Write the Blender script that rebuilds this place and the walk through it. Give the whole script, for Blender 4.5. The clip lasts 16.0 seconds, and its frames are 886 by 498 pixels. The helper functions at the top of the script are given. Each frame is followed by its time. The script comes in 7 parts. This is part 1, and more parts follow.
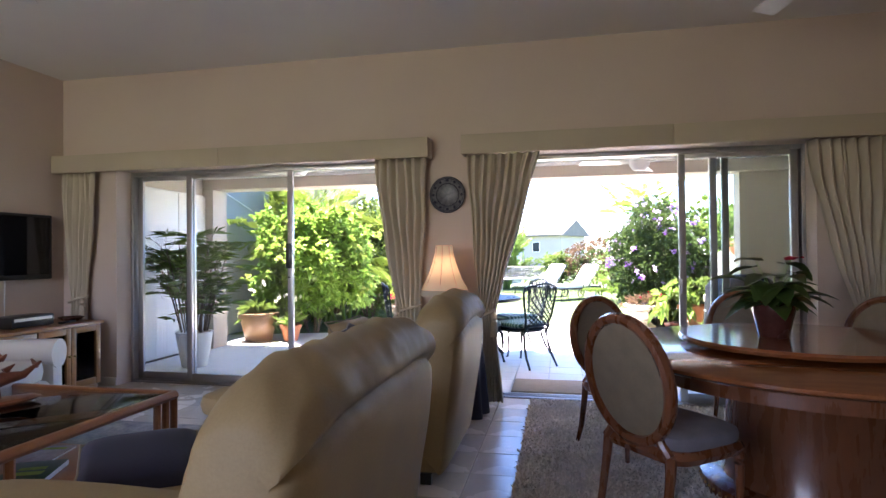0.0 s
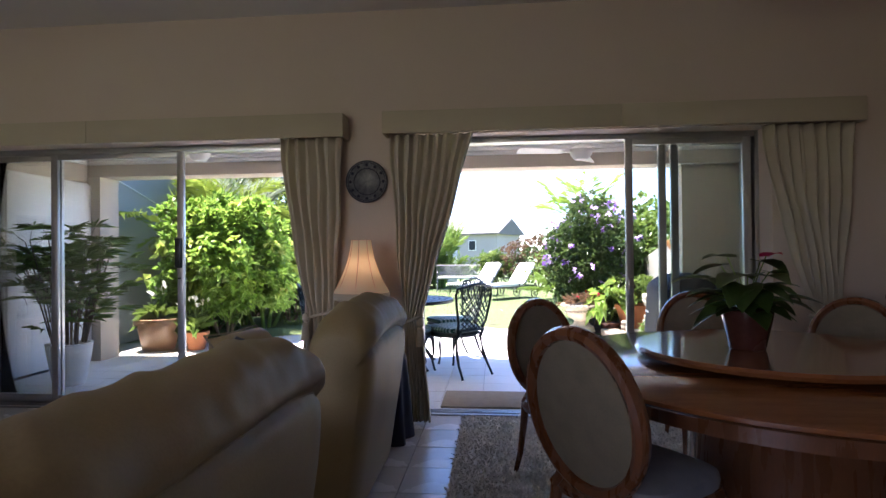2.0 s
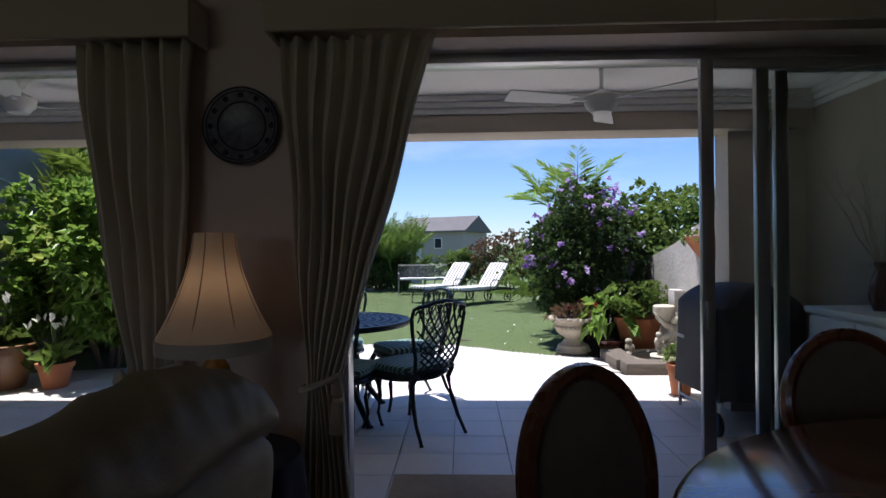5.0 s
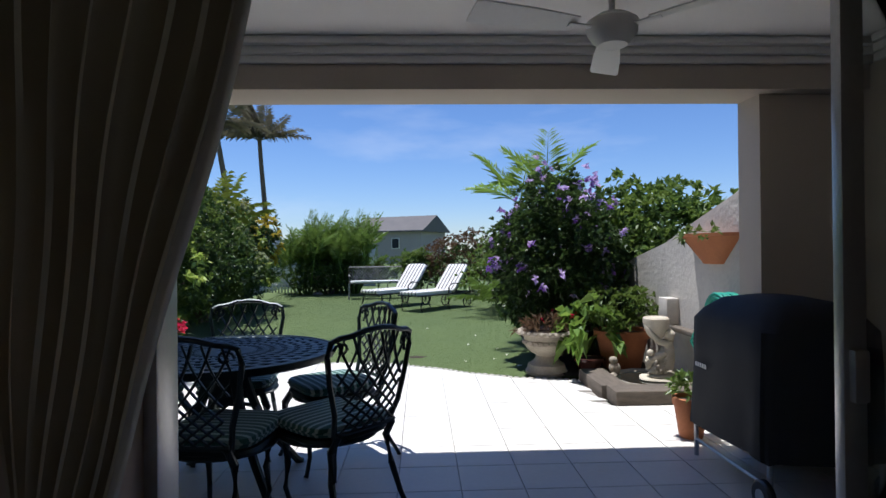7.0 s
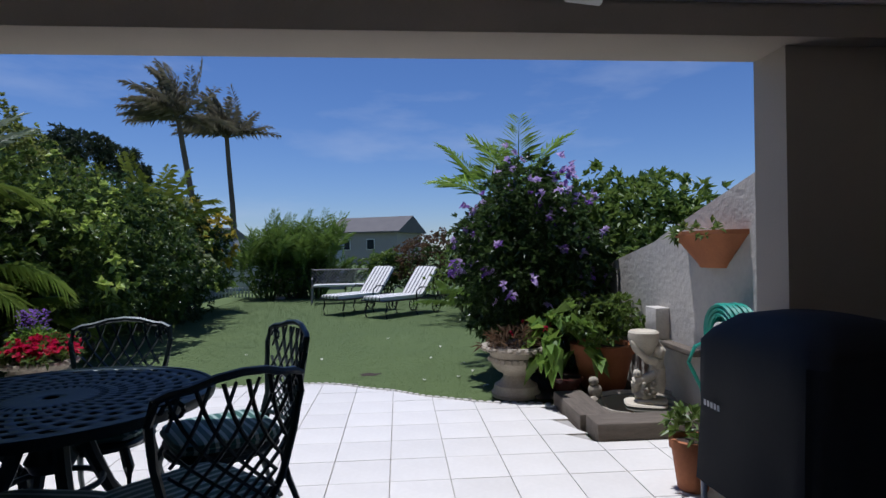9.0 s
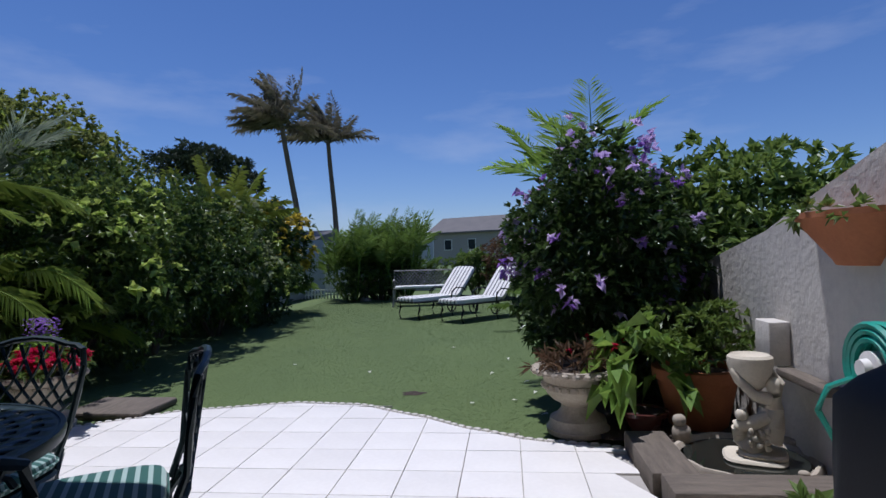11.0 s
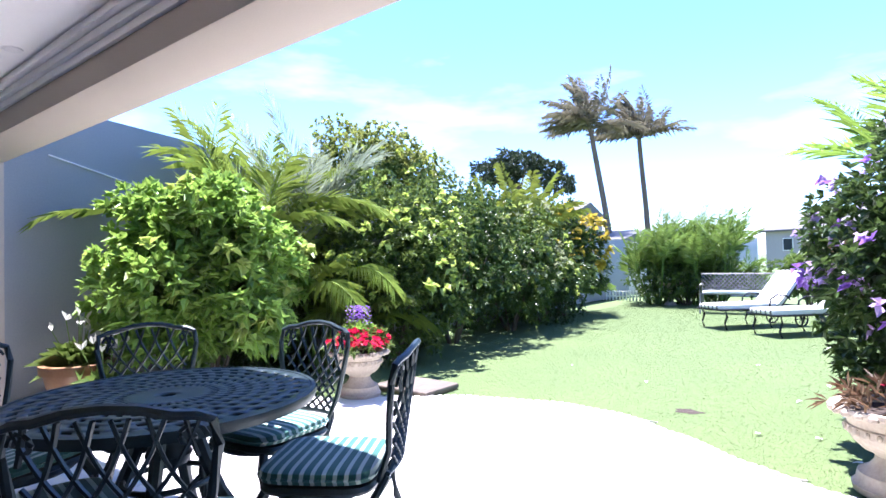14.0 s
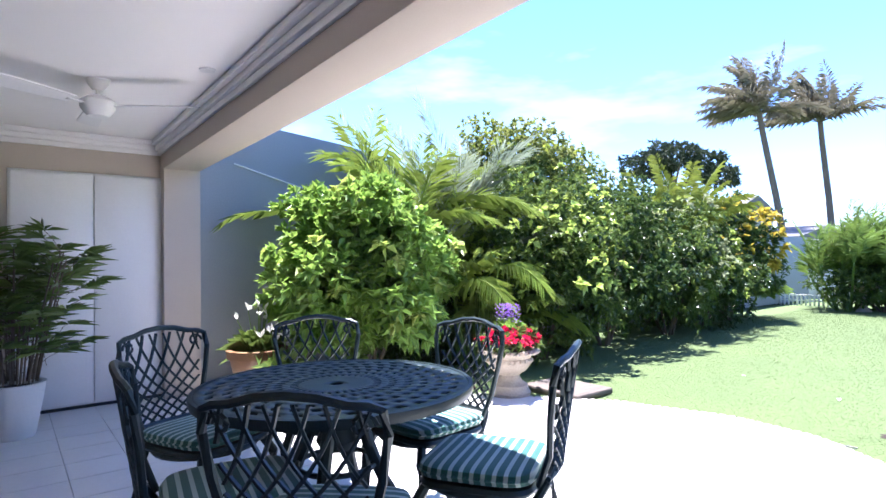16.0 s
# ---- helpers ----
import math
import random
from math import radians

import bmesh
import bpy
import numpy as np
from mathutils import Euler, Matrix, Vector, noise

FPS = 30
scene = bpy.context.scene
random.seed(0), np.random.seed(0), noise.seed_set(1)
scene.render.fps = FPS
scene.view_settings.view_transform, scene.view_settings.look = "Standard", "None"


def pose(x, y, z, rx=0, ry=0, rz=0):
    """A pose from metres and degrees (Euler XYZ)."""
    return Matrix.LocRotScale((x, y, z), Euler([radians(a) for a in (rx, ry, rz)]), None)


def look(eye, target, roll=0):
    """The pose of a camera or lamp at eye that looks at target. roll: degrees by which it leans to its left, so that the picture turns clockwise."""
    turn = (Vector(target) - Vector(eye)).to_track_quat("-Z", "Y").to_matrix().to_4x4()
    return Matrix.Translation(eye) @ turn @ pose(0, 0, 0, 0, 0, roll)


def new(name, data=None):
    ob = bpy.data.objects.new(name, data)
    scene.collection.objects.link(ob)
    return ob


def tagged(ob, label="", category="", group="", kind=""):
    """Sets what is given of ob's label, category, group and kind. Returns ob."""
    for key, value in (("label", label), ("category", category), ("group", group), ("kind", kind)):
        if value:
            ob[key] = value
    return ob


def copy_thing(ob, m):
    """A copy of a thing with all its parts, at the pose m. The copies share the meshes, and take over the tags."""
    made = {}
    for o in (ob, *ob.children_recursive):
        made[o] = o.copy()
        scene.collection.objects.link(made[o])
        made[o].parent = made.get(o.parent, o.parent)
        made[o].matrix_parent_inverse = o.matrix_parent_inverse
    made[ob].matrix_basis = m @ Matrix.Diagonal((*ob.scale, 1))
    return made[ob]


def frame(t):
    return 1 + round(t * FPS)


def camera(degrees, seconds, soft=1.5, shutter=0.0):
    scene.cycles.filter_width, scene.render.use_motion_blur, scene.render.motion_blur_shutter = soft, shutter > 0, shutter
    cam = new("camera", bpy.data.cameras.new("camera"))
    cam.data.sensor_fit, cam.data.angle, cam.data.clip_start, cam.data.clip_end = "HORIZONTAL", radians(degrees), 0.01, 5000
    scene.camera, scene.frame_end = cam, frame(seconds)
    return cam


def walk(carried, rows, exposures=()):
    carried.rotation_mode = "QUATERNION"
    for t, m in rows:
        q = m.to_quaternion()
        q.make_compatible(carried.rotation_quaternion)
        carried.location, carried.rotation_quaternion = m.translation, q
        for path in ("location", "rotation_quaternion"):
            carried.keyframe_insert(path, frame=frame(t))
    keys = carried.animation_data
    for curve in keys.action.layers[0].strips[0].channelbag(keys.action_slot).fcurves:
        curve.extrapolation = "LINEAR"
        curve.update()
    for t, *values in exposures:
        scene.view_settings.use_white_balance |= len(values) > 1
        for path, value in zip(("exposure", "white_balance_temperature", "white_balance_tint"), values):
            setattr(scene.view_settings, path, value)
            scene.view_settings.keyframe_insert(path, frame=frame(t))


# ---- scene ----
cam = camera(76.3, 16.0)
PATH = [
    (0, (1.083, -0.078, 1.254), (0.676, 1.88, 1.276), -0.5),
    (0.5, (1.113, -0.024, 1.248), (0.792, 1.95, 1.271), -0.6),
    (1, (1.123, 0.097, 1.246), (0.845, 2.077, 1.266), -0.7),
    (1.5, (1.096, 0.322, 1.264), (0.856, 2.307, 1.281), -0.8),
    (2, (1.083, 0.587, 1.24), (0.896, 2.578, 1.255), -0.5),
    (2.5, (1.101, 0.894, 1.244), (0.942, 2.887, 1.258), -0.5),
    (3, (1.102, 1.218, 1.254), (0.963, 3.213, 1.264), -0.6),
    (3.5, (1.086, 1.544, 1.256), (0.976, 3.541, 1.266), -0.5),
    (4, (1.086, 1.897, 1.265), (0.99, 3.895, 1.273), -0.5),
    (4.2, (1.063, 2.003, 1.266), (0.977, 4.001, 1.272), -0.5),
    (6.3, (1.004, 3.249, 1.264), (0.994, 5.249, 1.27), -0.6),
    (6.5, (1.021, 3.368, 1.262), (1.042, 5.368, 1.266), -0.6),
    (7, (1.09, 3.663, 1.274), (1.17, 5.661, 1.279), -0.6),
    (7.5, (1.17, 3.912, 1.263), (1.286, 5.909, 1.274), -0.7),
    (8, (1.262, 4.187, 1.303), (1.414, 6.181, 1.305), -0.8),
    (8.2, (1.286, 4.258, 1.282), (1.451, 6.251, 1.289), -0.7),
    (10.3, (1.693, 5.13, 1.276), (1.699, 7.13, 1.283), -1.9),
    (10.5, (1.787, 5.258, 1.276), (1.715, 7.257, 1.282), -1.8),
    (11, (1.924, 5.468, 1.251), (1.701, 7.455, 1.265), -1.7),
    (11.5, (2.021, 5.602, 1.247), (1.619, 7.561, 1.267), -1.4),
    (12, (2.14, 5.681, 1.243), (1.523, 7.583, 1.267), -1.3),
    (12.5, (2.277, 5.673, 1.258), (1.416, 7.477, 1.288), -1.3),
    (13, (2.308, 5.67, 1.259), (1.285, 7.388, 1.292), -1.1),
    (13.5, (2.333, 5.66, 1.261), (1.195, 7.304, 1.297), -1.2),
    (14, (2.324, 5.669, 1.257), (1.1, 7.25, 1.298), -1.2),
    (14.5, (2.277, 5.685, 1.251), (0.96, 7.191, 1.294), -1.0),
    (15, (2.264, 5.682, 1.251), (0.853, 7.099, 1.294), -0.9),
    (15.5, (2.248, 5.683, 1.251), (0.749, 7.007, 1.295), -0.9),
    (16, (2.234, 5.675, 1.251), (0.654, 6.9, 1.296), -0.9),
]
walk(cam, [(t, look(eye, target, roll)) for t, eye, target, roll in PATH],
     exposures=[(0.0, 3.85, 6550, 23), (0.5, 3.6, 6550, 23), (1.0, 3.4, 6500, 23), (1.5, 3.25, 6450, 22), (2.0, 2.95, 6400, 21), (2.5, 2.5, 6350, 20), (3.5, 1.5, 6150, 20), (4.0, 1.2, 6050, 20),
                (6.5, 0.4, 6000, 12), (8.0, 0.35, 5900, 12), (10.3, -0.95, 5600, 19), (10.5, -0.8, 5600, 19), (11.0, -0.2, 5700, 17), (11.5, 0.3, 5750, 15),
                (12.0, 1.1, 5650, 20), (12.5, 1.5, 5700, 25), (13.0, 1.85, 5700, 25), (14.0, 2.4, 5720, 23), (16.0, 2.4, 5750, 22)])

# ---- world and sun ----
world = bpy.data.worlds.new("sky")
scene.world = world
world.use_nodes = True
wn, wl = world.node_tree.nodes, world.node_tree.links
sky = wn.new("ShaderNodeTexSky")
sky.sky_type, sky.sun_disc = "NISHITA", False
SUN_DIR = Vector((-0.16, 0.11, 1.0)).normalized()
sky.sun_elevation = math.asin(SUN_DIR.z)
sky.sun_rotation = math.atan2(SUN_DIR.x, SUN_DIR.y)
sky.air_density, sky.dust_density, sky.ozone_density = 1.0, 0.1, 3.0
coord = wn.new("ShaderNodeTexCoord")
squash = wn.new("ShaderNodeMapping")
squash.inputs["Scale"].default_value = (1.6, 1.6, 6.0)
wisps = wn.new("ShaderNodeTexNoise")
wisps.inputs["Scale"].default_value, wisps.inputs["Detail"].default_value, wisps.inputs["Roughness"].default_value = 1.5, 6.0, 0.55
ramp = wn.new("ShaderNodeValToRGB")
ramp.color_ramp.elements[0].position, ramp.color_ramp.elements[1].position = 0.54, 0.80
ramp.color_ramp.elements[1].color = (0.36, 0.36, 0.36, 1)
blend = wn.new("ShaderNodeMix")
blend.data_type = "RGBA"
blend.inputs[7].default_value = (7.5, 8.0, 8.8, 1)
wl.new(coord.outputs["Generated"], squash.inputs["Vector"])
wl.new(squash.outputs["Vector"], wisps.inputs["Vector"])
wl.new(wisps.outputs["Fac"], ramp.inputs["Fac"])
wl.new(ramp.outputs["Color"], blend.inputs[0])
deep = wn.new("ShaderNodeHueSaturation")
deep.inputs["Saturation"].default_value = 1.08
clear = wn.new("ShaderNodeMix")
clear.data_type, clear.blend_type = "RGBA", "MULTIPLY"
clear.inputs[0].default_value = 1.0
clear.inputs[7].default_value = (0.85, 0.93, 1.14, 1)
wl.new(sky.outputs["Color"], deep.inputs["Color"])
wl.new(deep.outputs["Color"], clear.inputs[6])
wl.new(clear.outputs[2], blend.inputs[6])
wl.new(blend.outputs[2], wn["Background"].inputs["Color"])
wn["Background"].inputs["Strength"].default_value = 0.085

sun = new("sun", bpy.data.lights.new("sun", "SUN"))
sun.data.energy, sun.data.angle, sun.data.color = 4.8, radians(0.5), (1.0, 0.96, 0.90)
sun.matrix_world = look(SUN_DIR * 30, (0, 0, 0))

# area lamp added to brighten the room, in an assumed window out of view
back = new("room_fill_light", bpy.data.lights.new("room_fill_light", "AREA"))
back.data.shape, back.data.size, back.data.size_y = "RECTANGLE", 2.9, 1.45
back.data.energy, back.data.color = 3.9, (1.0, 0.92, 0.83)
back.matrix_world = look((-1.9, -2.9, 1.6), (-1.9, 2.0, 1.6))

# ---- materials ----
def mat(name, c1, c2=None, rough=0.6, metal=0.0, scale=6.0, fine=60.0, bump=0.15, dist=0.003, coat=0.0, stretch=(1, 1, 1), island=0.0, spec=0.5, sheen=0.0, rvar=0.1):
    """A surface with colour variation at two scales, uneven gloss and fine relief."""
    m = bpy.data.materials.new(name)
    m.use_nodes = True
    n, l = m.node_tree.nodes, m.node_tree.links
    b = n["Principled BSDF"]
    c2 = c2 or tuple(v * 0.8 for v in c1)
    co = n.new("ShaderNodeTexCoord")
    mp = n.new("ShaderNodeMapping")
    mp.inputs["Scale"].default_value = stretch
    l.new(co.outputs["Object"], mp.inputs["Vector"])
    big, small = n.new("ShaderNodeTexNoise"), n.new("ShaderNodeTexNoise")
    for t, s, d in ((big, scale, 4.0), (small, fine, 5.0)):
        t.inputs["Scale"].default_value, t.inputs["Detail"].default_value = s, d
        l.new(mp.outputs["Vector"], t.inputs["Vector"])
    mix = n.new("ShaderNodeMix")
    mix.data_type = "FLOAT"
    mix.inputs[0].default_value = 0.4
    l.new(big.outputs["Fac"], mix.inputs[2])
    l.new(small.outputs["Fac"], mix.inputs[3])
    r = n.new("ShaderNodeValToRGB")
    r.color_ramp.elements[0].position, r.color_ramp.elements[1].position = 0.3, 0.7
    r.color_ramp.elements[0].color, r.color_ramp.elements[1].color = (*c2, 1), (*c1, 1)
    l.new(mix.outputs[0], r.inputs["Fac"])
    out = r.outputs["Color"]
    if island:
        g = n.new("ShaderNodeNewGeometry")
        o = n.new("ShaderNodeObjectInfo")
        add = n.new("ShaderNodeMath")
        add.operation = "ADD"
        l.new(g.outputs["Random Per Island"], add.inputs[0])
        l.new(o.outputs["Random"], add.inputs[1])
        mr = n.new("ShaderNodeMapRange")
        mr.inputs[2].default_value = 2.0
        mr.inputs[3].default_value, mr.inputs[4].default_value = 1 - island, 1 + island
        l.new(add.outputs[0], mr.inputs[0])
        hs = n.new("ShaderNodeHueSaturation")
        l.new(mr.outputs[0], hs.inputs["Value"])
        l.new(out, hs.inputs["Color"])
        out = hs.outputs["Color"]
    l.new(out, b.inputs["Base Color"])
    rr = n.new("ShaderNodeMapRange")
    rr.inputs[3].default_value, rr.inputs[4].default_value = max(rough - rvar, 0.02), min(rough + rvar, 1)
    l.new(big.outputs["Fac"], rr.inputs[0])
    l.new(rr.outputs[0], b.inputs["Roughness"])
    b.inputs["Metallic"].default_value = metal
    b.inputs["Specular IOR Level"].default_value = spec
    b.inputs["Coat Weight"].default_value = coat
    b.inputs["Coat Roughness"].default_value = 0.08
    if sheen:
        b.inputs["Sheen Weight"].default_value = sheen
    if bump:
        bp = n.new("ShaderNodeBump")
        bp.inputs["Strength"].default_value, bp.inputs["Distance"].default_value = bump, dist
        l.new(mix.outputs[0], bp.inputs["Height"])
        l.new(bp.outputs["Normal"], b.inputs["Normal"])
    return m


def leaf_mat(name, c1, c2, rough=0.45, glow=0.35):
    """A leaf: glossy above, letting some light through, each leaf a little different."""
    m = mat(name, c1, c2, rough, 0, 3.0, 30.0, 0.1, 0.002, island=0.35)
    n, l = m.node_tree.nodes, m.node_tree.links
    b, o = n["Principled BSDF"], n["Material Output"]
    t, x = n.new("ShaderNodeBsdfTranslucent"), n.new("ShaderNodeMixShader")
    src = b.inputs["Base Color"].links[0].from_socket
    hs = n.new("ShaderNodeHueSaturation")
    hs.inputs["Hue"].default_value, hs.inputs["Value"].default_value = 0.48, 1.5
    l.new(src, hs.inputs["Color"])
    l.new(hs.outputs["Color"], t.inputs["Color"])
    x.inputs[0].default_value = glow
    l.new(b.outputs[0], x.inputs[1])
    l.new(t.outputs[0], x.inputs[2])
    l.new(x.outputs[0], o.inputs["Surface"])
    return m


def stripe_mat(name, ca, cb, width, axis, rough=0.85, share=0.5):
    """Woven cloth with stripes of one width along an axis of the thing."""
    m = mat(name, ca, ca, rough, 0, 40, 300, 0.2, 0.002, sheen=0.2)
    n, l = m.node_tree.nodes, m.node_tree.links
    b = n["Principled BSDF"]
    co, sp = n.new("ShaderNodeTexCoord"), n.new("ShaderNodeSeparateXYZ")
    l.new(co.outputs["Object"], sp.inputs[0])
    k = n.new("ShaderNodeMath"); k.operation = "MULTIPLY"; k.inputs[1].default_value = 1.0 / width
    f = n.new("ShaderNodeMath"); f.operation = "FRACT"
    g = n.new("ShaderNodeMath"); g.operation = "GREATER_THAN"; g.inputs[1].default_value = share
    l.new(sp.outputs[axis], k.inputs[0]); l.new(k.outputs[0], f.inputs[0]); l.new(f.outputs[0], g.inputs[0])
    x = n.new("ShaderNodeMix"); x.data_type = "RGBA"
    x.inputs[7].default_value = (*cb, 1)
    l.new(g.outputs[0], x.inputs[0])
    l.new(b.inputs["Base Color"].links[0].from_socket, x.inputs[6])
    l.new(x.outputs[2], b.inputs["Base Color"])
    return m


def glass_mat(name, tint=(0.93, 0.96, 0.95)):
    m = bpy.data.materials.new(name)
    m.use_nodes = True
    n, l = m.node_tree.nodes, m.node_tree.links
    n.remove(n["Principled BSDF"])
    t, g, f, x = n.new("ShaderNodeBsdfTransparent"), n.new("ShaderNodeBsdfGlossy"), n.new("ShaderNodeFresnel"), n.new("ShaderNodeMixShader")
    t.inputs["Color"].default_value = (*tint, 1)
    g.inputs["Roughness"].default_value = 0.01
    f.inputs["IOR"].default_value = 1.45
    l.new(f.outputs[0], x.inputs[0]); l.new(t.outputs[0], x.inputs[1]); l.new(g.outputs[0], x.inputs[2])
    l.new(x.outputs[0], n["Material Output"].inputs["Surface"])
    return m


def emit_mat(name, color, strength):
    m = bpy.data.materials.new(name)
    m.use_nodes = True
    b = m.node_tree.nodes["Principled BSDF"]
    b.inputs["Base Color"].default_value = (*color, 1)
    b.inputs["Emission Color"].default_value = (*color, 1)
    b.inputs["Emission Strength"].default_value = strength
    return m


WALL = mat("warm_wall_paint", (0.68, 0.56, 0.475), (0.62, 0.505, 0.425), 0.75, 0, 1.2, 90, 0.12, 0.002)
CEIL = mat("ceiling_paint", (0.84, 0.82, 0.79), (0.79, 0.77, 0.74), 0.8, 0, 0.8, 120, 0.08, 0.002)
PATIO_WALL = mat("patio_wall_paint", (0.52, 0.45, 0.37), (0.46, 0.40, 0.33), 0.8, 0, 1.5, 120, 0.2, 0.003)
WHITE = mat("white_gloss_paint", (0.80, 0.79, 0.77), (0.74, 0.73, 0.70), 0.4, 0, 2, 60, 0.05, 0.001)
PLASTER = mat("rough_garden_plaster", (0.60, 0.565, 0.50), (0.46, 0.43, 0.39), 0.9, 0, 2.2, 26, 0.7, 0.02)
# Blue-grey tint of the wall's shaded side is put into this colour.
SHADED_WALL = mat("shaded_grey_render", (0.36, 0.37, 0.38), (0.30, 0.31, 0.32), 0.9, 0, 1.1, 60, 0.3, 0.006)
TILE_IN = mat("cream_floor_tile", (0.66, 0.60, 0.52), (0.58, 0.52, 0.45), 0.26, 0, 2.5, 22, 0.05, 0.001, island=0.06)
TILE_OUT = mat("pale_patio_tile", (0.74, 0.71, 0.66), (0.65, 0.62, 0.57), 0.45, 0, 2.5, 30, 0.12, 0.001, island=0.06)
PATIO_GROUT = mat("pale_patio_grout", (0.42, 0.39, 0.35), (0.30, 0.28, 0.25), 0.95, 0, 3, 90, 0.3, 0.002)
GROUT = mat("dark_grout", (0.16, 0.13, 0.11), (0.11, 0.09, 0.08), 0.95, 0, 8, 90, 0.3, 0.002)
ALU = mat("anodised_aluminium", (0.55, 0.55, 0.55), (0.46, 0.46, 0.47), 0.35, 0.9, 3, 80, 0.03, 0.001)
GLASS = glass_mat("clear_glass")
BLACK = mat("black_plastic", (0.015, 0.015, 0.016), (0.01, 0.01, 0.01), 0.35, 0, 5, 90, 0.05, 0.001)
CURTAIN = mat("cream_curtain_cloth", (0.62, 0.55, 0.42), (0.54, 0.47, 0.36), 0.9, 0, 3, 260, 0.25, 0.002, sheen=0.2)
PELMET = mat("padded_pelmet_cloth", (0.56, 0.48, 0.36), (0.50, 0.43, 0.32), 0.9, 0, 3, 260, 0.25, 0.002)
LEATHER = mat("cream_leather", (0.36, 0.265, 0.130), (0.28, 0.205, 0.10), 0.6, 0, 4, 140, 0.35, 0.004)
NAVY = mat("navy_cloth", (0.018, 0.020, 0.045), (0.011, 0.012, 0.03), 0.85, 0, 8, 220, 0.3, 0.003, sheen=0.08)
CREAM_FABRIC = mat("white_slipcover", (0.74, 0.71, 0.66), (0.66, 0.63, 0.58), 0.9, 0, 4, 200, 0.3, 0.003)
CHERRY = mat("polished_cherry_wood", (0.30, 0.105, 0.035), (0.19, 0.06, 0.02), 0.16, 0, 3, 30, 0.04, 0.001, coat=0.5, stretch=(1, 7, 7), rvar=0.03)
CHERRY_DARK = mat("cherry_wood_frame", (0.22, 0.075, 0.03), (0.13, 0.045, 0.018), 0.28, 0, 4, 40, 0.08, 0.001, coat=0.3, stretch=(6, 6, 1))
HONEY = mat("honey_pine_wood", (0.48, 0.24, 0.08), (0.36, 0.16, 0.05), 0.32, 0, 4, 40, 0.06, 0.001, coat=0.2, stretch=(6, 1, 6))
CANE = mat("red_cane_wood", (0.34, 0.14, 0.05), (0.22, 0.08, 0.03), 0.35, 0, 4, 40, 0.1, 0.001, stretch=(2, 2, 2))
CARVED = mat("carved_red_wood", (0.22, 0.07, 0.03), (0.12, 0.035, 0.015), 0.35, 0, 9, 60, 0.25, 0.003)
TAPESTRY = mat("beige_woven_upholstery", (0.27, 0.22, 0.15), (0.19, 0.155, 0.105), 0.9, 0, 14, 220, 0.3, 0.003, sheen=0.2)
SEAT_BLUE = mat("grey_blue_upholstery", (0.22, 0.22, 0.26), (0.15, 0.15, 0.19), 0.9, 0, 14, 220, 0.3, 0.003, sheen=0.2)
RUG_PILE = mat("grey_brown_shag_pile", (0.84, 0.79, 0.71), (0.66, 0.62, 0.56), 1.0, 0, 7, 60, 0.8, 0.02, island=0.3)
RUG_BLUE = mat("blue_grey_patterned_rug", (0.40, 0.39, 0.36), (0.14, 0.15, 0.18), 1.0, 0, 9, 45, 0.5, 0.006)
MAT_CLOTH = mat("sisal_door_mat", (0.38, 0.31, 0.22), (0.30, 0.24, 0.17), 1.0, 0, 20, 160, 0.6, 0.006)
BRASS = mat("aged_brass", (0.55, 0.38, 0.14), (0.40, 0.27, 0.10), 0.3, 0.95, 6, 60, 0.05, 0.001)
TERRACOTTA = mat("terracotta", (0.46, 0.17, 0.07), (0.34, 0.12, 0.05), 0.8, 0, 6, 60, 0.25, 0.003)
GLAZE = mat("brown_glazed_pot", (0.10, 0.035, 0.028), (0.06, 0.02, 0.018), 0.25, 0, 6, 60, 0.1, 0.002)
POT_WHITE = mat("white_plastic_pot", (0.74, 0.72, 0.68), (0.66, 0.64, 0.60), 0.5, 0, 3, 50, 0.05, 0.001)
IRON = mat("dark_green_cast_metal", (0.022, 0.040, 0.042), (0.012, 0.022, 0.024), 0.42, 0.35, 12, 120, 0.25, 0.002)
IRON_BLACK = mat("black_wrought_iron", (0.02, 0.022, 0.022), (0.012, 0.012, 0.012), 0.45, 0.4, 12, 120, 0.2, 0.002)
CUSHION = stripe_mat("green_striped_cushion", (0.012, 0.085, 0.065), (0.30, 0.40, 0.36), 0.042, 1, share=0.62)
LOUNGE_CLOTH = stripe_mat("white_striped_lounger_cloth", (0.74, 0.72, 0.68), (0.10, 0.10, 0.10), 0.10, 1, share=0.7)
STONE = mat("weathered_cast_stone", (0.46, 0.40, 0.31), (0.27, 0.23, 0.18), 0.9, 0, 7, 50, 0.5, 0.006)
SLEEPER = mat("grey_railway_sleeper", (0.17, 0.14, 0.11), (0.08, 0.065, 0.05), 0.95, 0, 5, 35, 0.9, 0.01, stretch=(6, 1, 6))
SLEEPER_X = mat("grey_railway_sleeper_cross", (0.17, 0.14, 0.11), (0.08, 0.065, 0.05), 0.95, 0, 5, 35, 0.9, 0.01, stretch=(1, 6, 6))
SOIL = mat("dark_soil", (0.06, 0.042, 0.03), (0.03, 0.02, 0.015), 1.0, 0, 8, 60, 1.0, 0.03)
LAWN = mat("lawn_ground", (0.104, 0.146, 0.046), (0.070, 0.108, 0.030), 0.95, 0, 0.9, 45, 0.25, 0.008)
BLADE = mat("grass_blade", (0.108, 0.152, 0.048), (0.082, 0.124, 0.036), 0.8, 0, 0.5, 3, 0, 0.01, island=0.10)
VINYL = mat("black_vinyl_cover", (0.014, 0.014, 0.017), (0.009, 0.009, 0.011), 0.75, 0, 6, 90, 0.3, 0.004)
